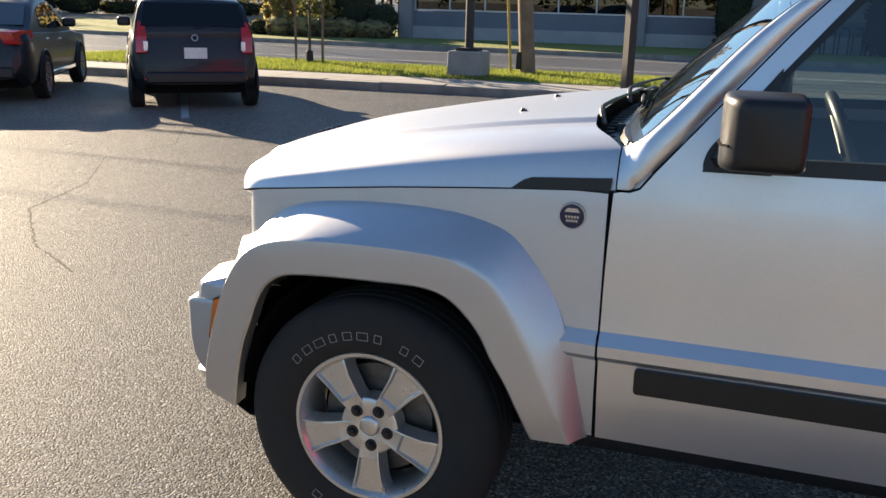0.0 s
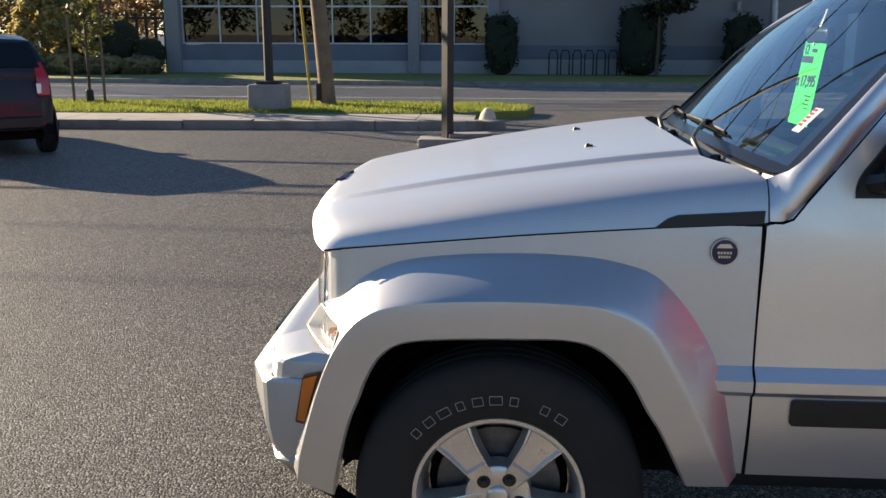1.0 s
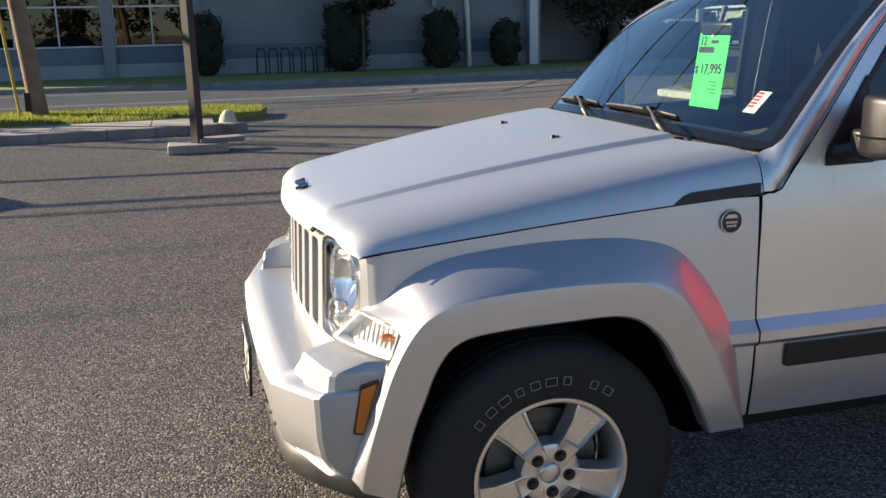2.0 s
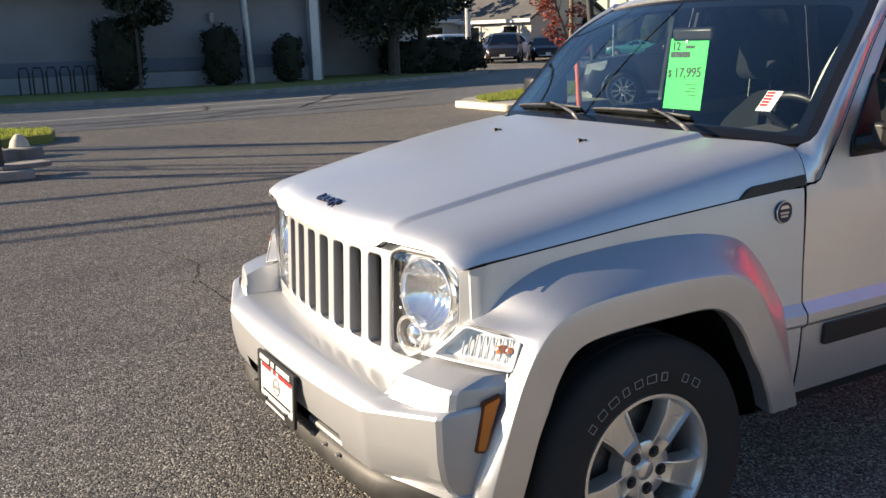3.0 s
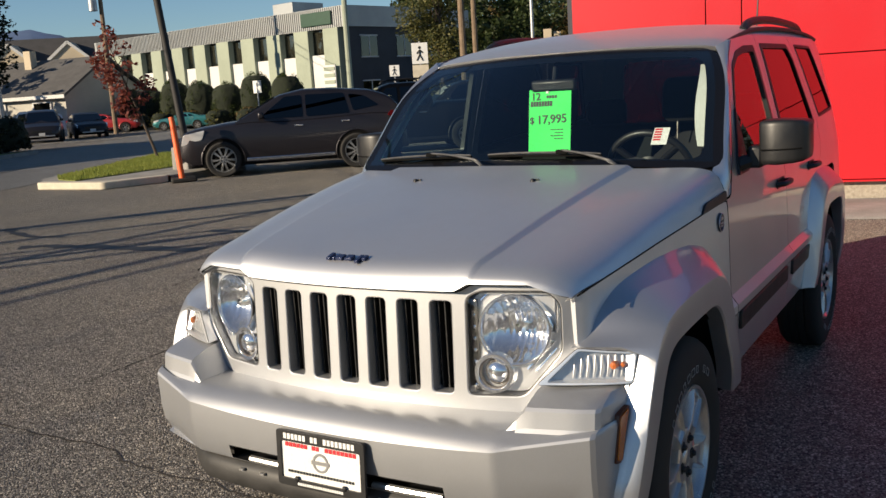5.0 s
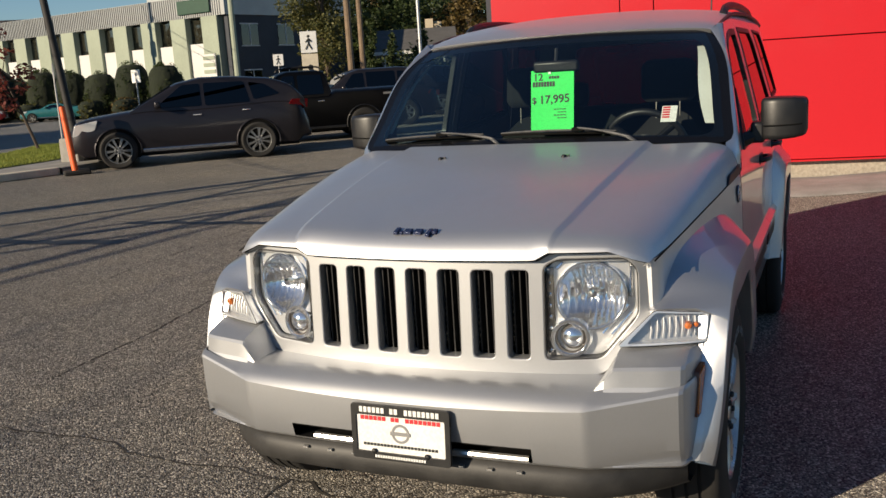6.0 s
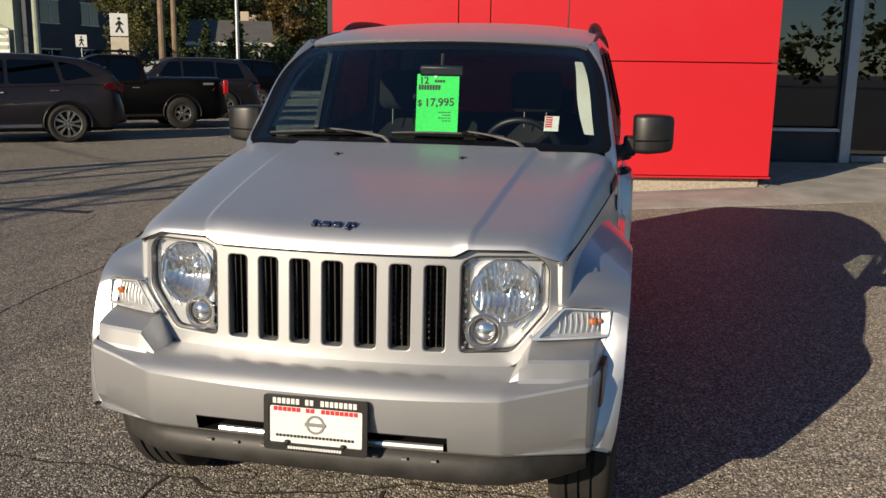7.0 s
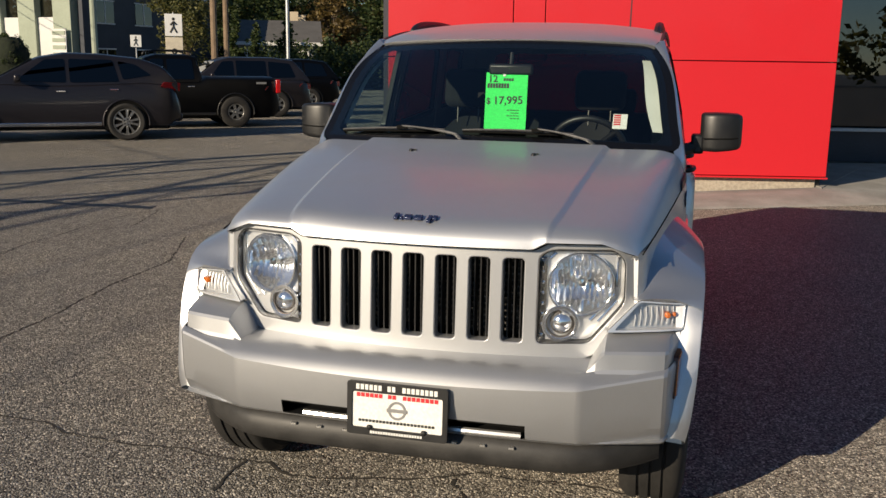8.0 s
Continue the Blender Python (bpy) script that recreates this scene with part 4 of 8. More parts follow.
def build_sides(suv):
    front_edge = [(0.448, 0.632), (0.726, 0.628), (0.906, 0.628), (1.102, 0.634), (1.110, 0.668), (1.120, 0.690), (1.136, 0.703), (1.158, 0.722)]
    mid_a = [(0.45, 1.690), (1.16, 1.690)]
    mid_b = [(0.45, 1.696), (1.16, 1.696)]
    rear_a = [(0.45, 2.10), (0.60, 2.20), (0.75, 2.30), (0.90, 2.42), (0.98, 2.52), (1.06, 2.65), (1.16, 2.712)]
    rear_b = [(z, x + 0.006) for z, x in rear_a]
    for s in (-1, 1):
        fd = part("front_door", panel(s, front_edge, mid_a, ZS), SILVER_SIDE, suv, "silver front door with black moulding", smooth=30)
        rd = part("rear_door", panel(s, mid_b, rear_a, ZS), SILVER_SIDE, suv, "silver rear door with black moulding", smooth=30)
        q = Mesh()
        xs = [2.446 + 0.06 * i for i in range(19)] + [3.545]
        q.rows([[(max(x, table(rear_b, z)), s * half_width(max(x, table(rear_b, z)), z), z) for z in [max(z, 1.0 if x < 3.10 else (0.45 if x > 3.26 else 1.0 - (x - 3.10) * 3.4)) for z in ZQ]] for x in xs])
        part("quarter_panel", q, SILVER_SIDE, suv, smooth=30)
        for owner, a, b in ((fd, 0.722, 1.62), (rd, 1.74, 2.20)):
            w = lambda x, z, d, s=s: (x, s * (half_width(x, z) + d), z)
            mm = Mesh().prism(refine(rounded([(a, 0.598), (b, 0.598), (b + (0.05 if owner is rd else 0), 0.668), (a, 0.668)], 0.012), 0.06), -0.01, 0.012, w)
            part("moulding", mm, BLACK_PLASTIC, owner, "black rubbing strip", bevel=0.003)
        for owner, x in ((fd, 1.56), (rd, 2.34)):
            h = Mesh()
            y = half_width(x, 1.04)
            h.tube(smooth_line([(x - 0.085, s * (y - 0.004), 1.055), (x - 0.07, s * (y + 0.030), 1.060), (x, s * (y + 0.040), 1.062), (x + 0.07, s * (y + 0.030), 1.060), (x + 0.085, s * (y - 0.004), 1.055)], 4), 0.013, 8)
            h.box((x, s * (y + 0.001), 1.058), (0.15, 0.006, 0.045))
            part("door_handle", h, BLACK_PLASTIC, owner, "black door handle", bevel=0.003)
        win = [(0.832, 1.172), (1.635, 1.190), (1.615, 1.672), (1.42, 1.668), (1.262, 1.645), (1.142, 1.592), (0.842, 1.222)]
        window(suv, s, fd, win, 0.032, SIDE_GLASS, BLACK_PLASTIC, [(0.716, 1.150), (1.690, 1.150), (1.690, 1.720), (1.46, 1.712), (1.236, 1.690), (1.122, 1.625), (1.003, 1.500), (0.937, 1.420)])
        window(suv, s, rd, [(1.755, 1.194), (2.62, 1.256), (2.44, 1.62), (2.37, 1.682), (1.755, 1.682)], 0.028, PRIVACY_GLASS, BLACK_PLASTIC, [(1.696, 1.150), (2.712, 1.150), (2.690, 1.26), (2.52, 1.62), (2.455, 1.720), (1.696, 1.720)])
        window(suv, s, suv, [(2.80, 1.278), (3.30, 1.300), (3.04, 1.675), (2.585, 1.682)], 0.018, PRIVACY_GLASS, BLACK_PLASTIC, [(2.720, 1.150), (3.56, 1.150), (3.44, 1.720), (2.463, 1.720), (2.528, 1.62), (2.698, 1.26)])
        rs = Mesh()
        rows = []
        for k in range(40):
            x = 1.185 + 2.245 * k / 39
            top = roof_z(x, 0.70) + 0.003
            low = min(1.708, top - 0.026)
            rows.append([(x, s * (half_width(x, low) - 0.001), low), (x, s * half_width(x, top), top - 0.008), (x, s * (half_width(x, top) - 0.012), top), (x, s * 0.66, roof_z(x, 0.66) - 0.012)])
        rs.rows(rows)
        part("roof_side", rs, SILVER, suv)
        sill = Mesh().rows([[(x, s * y, z) for y, z in ((0.83, 0.448), (0.80, 0.40), (0.72, 0.36), (0.60, 0.34))] for x in (0.50, 2.20)])
        part("rocker_panel", sill, GREY_PLASTIC, suv)
        for line in ([(table(front_edge, z) - 0.004, s * (half_width(0.63, z) - 0.004), z) for z in ZS if z < 1.105], [(1.693, s * (half_width(1.69, z) - 0.006), z) for z in ZS], [(table(rear_a, z) + 0.003, s * (half_width(2.4, z) - 0.006), z) for z in ZS]):
            part("door_gap", Mesh().tube(line, 0.0046, 6), VOID, suv)


def screen_point(u, v):
    """The windshield: u from -1 to 1 across, v from 0 at the cowl to 1 at the roof."""
    lo = Vector((0.590 + 0.085 * abs(u) ** 2.2, u * 0.820, 1.238 - 0.024 * u * u))
    hi = Vector((1.060 + 0.110 * u * u, u * 0.664, 1.684 - 0.022 * u * u))
    p = lo.lerp(hi, v)
    p.z += 0.014 * math.sin(math.pi * v)
    # the sides bow outwards below the roof
    bow = abs(u) ** 3 * math.sin(math.pi * max(0.0, v) ** 1.8)
    p.x -= 0.040 * bow
    p.y += math.copysign(0.037 * bow, u)
    return p


def roof_z(x, y):
    a = min(1, abs(y) / 0.71)
    z = table(smooth_line([(1.05, 1.692), (1.16, 1.716), (1.3, 1.748), (1.7, 1.796), (2.2, 1.812), (2.8, 1.808), (3.2, 1.788), (3.4, 1.765)], 4), x)
    return z - 0.050 * a ** 2.6 - 0.012 * max(0, (a - 0.9) / 0.1)


def build_cabin(suv):
    gm = Mesh().grid(lambda u, v: screen_point((2 * u - 1) * 0.955, 0.045 + 0.915 * v), 33, 17)
    ws = part("windshield", gm, WINDSHIELD, suv, "clear windshield with a black border", smooth=60)
    ws.visible_shadow = False
    bd = Mesh()
    edge = refine(rounded([(-1, 0), (1, 0), (1, 1), (-1, 1)], 0.11, 6), 0.06)
    inner = [(a * 0.915, 0.060 + b * 0.850) for a, b in edge]
    bd.rows([[screen_point(a * 1.0, b) for a, b in edge], [screen_point(a, b) - Vector((0, 0, 0.002)) for a, b in inner]], close=True)
    bd.rows([[screen_point(a * 1.0, b) for a, b in edge], [screen_point(a * 1.0, b) + Vector((0.02, 0, -0.02)) for a, b in edge]], close=True)
    part("screen_border", bd, FRIT, ws)
    roof = Mesh()

    def rf(u, v):
        c = 2 * v - 1
        front = 1.058 + 0.110 * c * c
        x = front + (3.40 - 0.05 * c * c - front) * u
        y = c * (0.700 - 0.034 * max(0, 1 - u / 0.12) ** 1.5)
        return (x, y, roof_z(x, y) - (0.006 if u < 0.01 else 0))
    roof.grid(rf, 30, 41)
    front = [rf(0, v / 40) for v in range(41)]
    roof.rows([front, [(x + 0.012, y, z - 0.016) for x, y, z in front]])
    part("roof", roof, SILVER, suv, smooth=50)
    for s in (-1, 1):
        gut = Mesh().tube([(x, s * 0.694, roof_z(x, 0.694) + 0.001) for x in [1.25 + 0.105 * i for i in range(21)]], 0.010, 8)
        part("roof_gutter", gut, GREY_PLASTIC, suv)
        rail = Mesh()
        pts = [(1.66, -0.01), (1.78, 0.022), (2.1, 0.034), (2.5, 0.034), (2.92, 0.024), (3.06, -0.01)]
        rail.tube([(x, s * 0.66, roof_z(x, 0.66) + z) for x, z in smooth_line(pts, 5)], 0.020, 8)
        part("roof_rail", rail, BLACK_PLASTIC, suv, "black roof rail")
        # windshield pillar, from the wing to the roof
        pil = Mesh()
        seal = [(0.955, 0.001), (0.982, 0.026), (0.997, 0.068)] + [(1.0, 0.11 + 0.89 * j / 16) for j in range(17)]
        door_line = [(1.143, 0.708), (1.42, 0.937), (1.50, 1.003), (1.625, 1.122), (1.69, 1.236)]
        outer = [(0.668, 1.112), (0.692, 1.121), (0.707, 1.141)] + [(table(door_line, 1.166 + 0.524 * j / 16), 1.166 + 0.524 * j / 16) for j in range(17)]
        edge_w = hood_edge(0.637)
        first = [Vector((0.6405, s * c * edge_w, hood_point(0.637, c * edge_w))) for c in (0.94, 0.968, 0.984, 0.994)] + [Vector((0.6405, s * (edge_w - 0.001), 1.112))]
        sect = [first + [first[-1] + Vector((0.02, -s * 0.03, 0))]]
        for (u, v), (dx, dz) in zip(seal, outer):
            p = screen_point(s * u, v)
            q = Vector((dx, s * (half_width(0.7, dz) - 0.003), dz))
            bul = (p + q) / 2 + Vector((-0.006, s * 0.010, 0.009))
            sect.append([p + Vector((0.0, 0, 0.003)), p.lerp(bul, 0.55) + Vector((-0.003, s * 0.004, 0.005)), bul, q.lerp(bul, 0.5) + Vector((-0.003, s * 0.006, 0.003)), q, q + Vector((0.02, -s * 0.03, 0))])
        pil.rows(sect)
        part("windshield_pillar", pil, SILVER_SIDE, suv, smooth=60)
        part("door_gap", Mesh().tube([r[4] + Vector((0.003, s * 0.002, -0.003)) for r in sect], 0.0036, 6), VOID, suv)
        part("wing_gap", Mesh().tube([p + Vector((-0.0018, -s * 0.001, -0.001)) for p in first], 0.0024, 6), VOID, suv)
    # cowl below the glass
    cw = Mesh().rows([[(0.515 + 0.125 * abs(u) ** 4.5 + d * (1 - 0.5 * abs(u) ** 3), u * 0.79, z - 0.024 * u * u) for u in [-1 + i / 16 for i in range(33)]] for d, z in ((-0.03, 1.190), (0.012, 1.196), (0.03, 1.204), (0.07, 1.214), (0.085, 1.232), (0.12, 1.236))])
    cowl = part("cowl", cw, BLACK_PLASTIC, suv, "black plastic cowl below the windshield")
    for k in range(22):
        y = -0.66 + 0.0628 * k
        a = abs(y / 0.79)
        part("louvre", Mesh().box((0.552 + 0.12 * a ** 4, y, 1.207 - 0.024 * a * a), (0.05 - 0.025 * a, 0.012, 0.010)), GREY_PLASTIC, cowl)
    for y in (-0.45, 0.16, -0.70, 0.70):
        a = abs(y / 0.79)
        part("wiper_pivot", Mesh().lathe([(0.0005, 0.030), (0.012, 0.028), (0.018, 0.016), (0.024, 0.0)], 12, Matrix.Translation((0.575 + 0.12 * a ** 4, y, 1.204 - 0.024 * a * a))), BLACK_PLASTIC, cowl)
    ant = Mesh().tube([(2.9, -0.45, 1.74), (2.96, -0.45, 1.99), (3.0, -0.45, 2.25)], [0.006, 0.004, 0.002], 6)
    part("antenna", ant, BLACK_PLASTIC, suv)
    # wipers rest low on the glass
    for y0, y1, ym, piv, bend in ((0.120, -0.355, -0.205, (0.545, -0.482, 1.222), (0.525, -0.430, 1.268)), (0.685, 0.200, 0.392, (0.535, 0.092, 1.228), (0.525, 0.135, 1.276))):
        rest = lambda y, d: screen_point(y / 0.79, 0.072) + Vector((-0.6, 0, 0.8)) * d
        blade = Mesh().tube([rest(y0 + (y1 - y0) * k / 8, 0.007) for k in range(9)], 0.0050, 6)
        wiper = part("wiper", blade, VOID, suv, "black wiper resting on the windshield")
        spine = Mesh().tube([rest(y0 + (y1 - y0) * k / 8, 0.016 + 0.007 * math.sin(math.pi * k / 8)) for k in range(9)], [0.003] + [0.0048] * 7 + [0.003], 6)
        part("blade_spine", spine, WIPER_METAL, wiper)
        mid = rest(ym, 0.034)
        arm = Mesh().tube(smooth_line([piv, Vector(piv).lerp(Vector(bend), 0.8), Vector(bend).lerp(mid, 0.12), Vector(bend).lerp(mid, 0.6) + Vector((0, 0, 0.004)), mid], 4), [0.0078] * 6 + [0.0062] * 5 + [0.0045] * 6, 8)
        part("wiper_arm", arm, WIPER_METAL, wiper, "worn grey wiper arm")
        part("wiper_clip", Mesh().box(tuple(rest(ym, 0.026)), (0.022, 0.050, 0.016)), VOID, wiper, bevel=0.003)
    # door mirrors
    for s in (-1, 1):
        body = Mesh()
        mx, my = (0.968, 0.0) if s < 0 else (0.985, -0.05)
        secs = []
        for y, hw, hz, dx in ((0.893, 0.052, 0.070, 0.0), (0.897, 0.070, 0.078, -0.004), (0.908, 0.080, 0.083, -0.008), (0.96, 0.086, 0.085, -0.010), (1.02, 0.084, 0.083, -0.004), (1.052, 0.076, 0.080, 0.004), (1.064, 0.066, 0.074, 0.010), (1.069, 0.050, 0.062, 0.014)):
            out = rounded([(-hw, -hz + 0.10 * max(0.0, y - 0.98)), (hw, -hz + 0.10 * max(0.0, y - 0.98)), (hw, hz), (-hw, hz)], 0.020, 3)
            secs.append([(mx + a + dx, s * (y + my), 1.288 + b) for a, b in out])
        body.rows(secs, close=True)
        body.add(secs[0], [tuple(range(len(secs[0])))])
        body.add(secs[-1], [tuple(range(len(secs[-1])))])
        mir = part("door_mirror", body, BLACK_PLASTIC, suv, "black plastic door mirror", smooth=50)
        foot = Mesh().tube(smooth_line([(mx - 0.10, s * 0.80, 1.20), (mx - 0.07, s * 0.85, 1.215), (mx - 0.02, s * (0.92 + my), 1.245)], 3), [0.030, 0.032, 0.03, 0.028, 0.028, 0.028, 0.026], 8)
        foot.prism(refine([(0.836, 1.172), (0.99, 1.174), (0.99, 1.415), (0.846, 1.224)], 0.05), -0.01, 0.010, lambda a, b, d, s=s: (a, s * (half_width(a, b) + d), b))
        part("mirror_foot", foot, BLACK_PLASTIC, mir)
        part("mirror_arm", Mesh().box((mx - 0.03, s * (0.882 + my), 1.235), (0.11, 0.055, 0.085)), BLACK_PLASTIC, mir, bevel=0.012)
        part("cap_seam", Mesh().tube([(mx - 0.096, s * (0.905 + my), 1.262), (mx - 0.0985, s * (0.96 + my), 1.262), (mx - 0.090, s * (1.02 + my), 1.264), (mx - 0.074, s * (1.05 + my), 1.266)], 0.003, 6), VOID, mir)
        gl = Mesh().box((mx + 0.077, s * (0.985 + my), 1.288), (0.006, 0.13, 0.125))
        part("mirror_glass", gl, CHROME, mir)
    # inside
    dash = Mesh().rows([[(x, y, z) for y in (-0.72, -0.5, -0.2, 0, 0.2, 0.5, 0.72)] for x, z in ((0.66, 1.20), (0.80, 1.212), (0.95, 1.20), (1.02, 1.16), (1.05, 1.05), (1.12, 0.85))])
    dash.rows([[(0.98, -0.37 + a, 1.185) for a in (-0.2, 0, 0.2)], [(1.01, -0.37 + a, 1.232 - a * a) for a in (-0.2, 0, 0.2)], [(1.06, -0.37 + a, 1.17) for a in (-0.2, 0, 0.2)]])
    part("dashboard", dash, DASH, suv, smooth=60)
    wheel = Mesh()
    wm = Matrix.Translation((1.20, -0.37, 1.155)) @ pose(0, 0, 0, 0, 66, 0)
    wheel.grid(lambda u, v: wm @ Vector(((0.185 + 0.016 * math.cos(2 * math.pi * v)) * math.cos(2 * math.pi * u), (0.185 + 0.016 * math.cos(2 * math.pi * v)) * math.sin(2 * math.pi * u), 0.016 * math.sin(2 * math.pi * v))), 40, 8, True, True)
    for ang in (0, 130, 230):
        wheel.tube([wm @ Vector((0.03 * math.cos(radians(ang)), 0.03 * math.sin(radians(ang)), -0.01)), wm @ Vector((0.18 * math.cos(radians(ang)), 0.18 * math.sin(radians(ang)), 0))], 0.016, 6)
    wheel.lathe([(0.0005, 0.02), (0.05, 0.018), (0.07, 0.0), (0.05, -0.02)], 20, wm)
    part("steering_wheel", wheel, BLACK_PLASTIC, suv, smooth=60)
    for y in (-0.37, 0.37):
        seat = Mesh()
        seat.grid(lambda u, v: (1.62 + 0.22 * v + 0.05 * math.sin(math.pi * u) , y + (u - 0.5) * 0.50 * (1 - 0.45 * v ** 6), 0.72 + 0.56 * v - 0.07 * abs(2 * u - 1) ** 3 * v), 17, 13)
        seat.box((1.42, y, 0.70), (0.5, 0.5, 0.16))
        so = part("front_seat", seat, TRIM_CLOTH, suv, smooth=60)
        head = Mesh().box((1.83, y, 1.44), (0.10, 0.28, 0.22), pose(0, 0, 0, 0, 10, 0))
        part("headrest", head, TRIM_CLOTH, so, bevel=0.048, segments=5)
        posts = Mesh().tube([(1.80, y - 0.06, 1.25), (1.81, y - 0.06, 1.36)], 0.004, 6).tube([(1.80, y + 0.06, 1.25), (1.81, y + 0.06, 1.36)], 0.004, 6)
        part("headrest_posts", posts, STEEL, so)
    bench = Mesh().box((2.62, 0, 0.98), (0.16, 1.26, 0.62), pose(0, 0, 0, 0, 12, 0)).box((2.38, 0, 0.68), (0.5, 1.26, 0.16))
    part("rear_bench", bench, TRIM_CLOTH, suv, bevel=0.05, segments=3)
    for y in (-0.4, 0.4):
        part("rear_headrest", Mesh().box((2.70, y, 1.36), (0.09, 0.25, 0.15)), TRIM_CLOTH, suv, bevel=0.035, segments=3)
    lin = Mesh().grid(lambda u, v: (1.14 + 2.2 * u, -0.60 + 1.2 * v, roof_z(1.14 + 2.2 * u, -0.6 + 1.2 * v) - 0.035), 8, 9)
    part("headliner", lin, TRIM_CLOTH, suv)
    for s in (-1, 1):
        inside = Mesh()
        inside.rows([[(x, s * (half_width(x, z) - 0.035), z) for x in (0.72, 1.2, 1.7, 2.2, 2.8, 3.3)] for z in (0.50, 0.8, 1.0, 1.14)])
        part("door_trim", inside, DASH, suv)
        garn = Mesh().rows([[Vector(screen_point(s * w_, v)) + Vector((0.05 + 0.06 * (0.93 - w_), 0, -0.03)) for w_ in (0.945, 0.925, 0.90 if s < 0 else 0.92, 0.90 - 0.055 * math.sin(math.pi * v) if s < 0 else 0.918)] for v in [0.20 + 0.064 * k for k in range(12)]])
        part("pillar_trim", garn, HEADLINER, suv)
    # mirror and visor
    rv = part("rear_view_mirror", Mesh().box((0.985, -0.02, 1.548), (0.03, 0.21, 0.052), pose(0, 0, 0, 0, -8, 0)), BLACK_PLASTIC, suv, bevel=0.012)
    part("mirror_stem", Mesh().tube([(0.985, -0.02, 1.56), (1.005, -0.02, 1.625)], 0.010, 8), BLACK_PLASTIC, rv)
    floor_ = Mesh().box((1.9, 0, 0.48), (2.9, 1.40, 0.05)).box((0.55, 0, 0.85), (0.06, 1.34, 0.62)).box((1.4, 0, 0.38), (3.9, 1.10, 0.14))
    part("underbody", floor_, VOID, suv)
    eng = Mesh().box((0.1, 0, 0.72), (0.9, 0.95, 0.34))
    part("engine_bay", eng, VOID, suv)
    rear = lambda a, b, d: (3.56 - 0.144 * max(0.0, (b - 1.1) / 0.67) - d, a, b)
    side = [(half_width(3.3, z) - 0.03, z) for z in (0.5, 0.8, 1.1, 1.4, 1.6, 1.70)]
    tail = holed(refine(side + [(0.60, 1.762), (-0.60, 1.762)] + [(-y, z) for y, z in side[::-1]], 0.12), [refine(rounded([(-0.60, 1.20), (0.60, 1.20), (0.54, 1.66), (-0.54, 1.66)], 0.05), 0.12)], 0.03, rear)
    part("tailgate", tail, SILVER, suv)
    part("rear_window", Mesh().add([rear(a, b, 0.01) for a, b in ((-0.61, 1.19), (0.61, 1.19), (0.55, 1.67), (-0.55, 1.67))], [(0, 1, 2, 3)]), PRIVACY_GLASS, suv)
    rb = Mesh().rows([[(3.66 - 0.25 * (abs(y) / 0.85) ** 4 - d, y, z) for d, z in ((0.1, 0.70), (0.0, 0.66), (0.0, 0.50), (0.06, 0.44))] for y in [-0.85 + 0.1 * i for i in range(18)]])
    part("rear_bumper", rb, SILVER_DIMMED, suv)


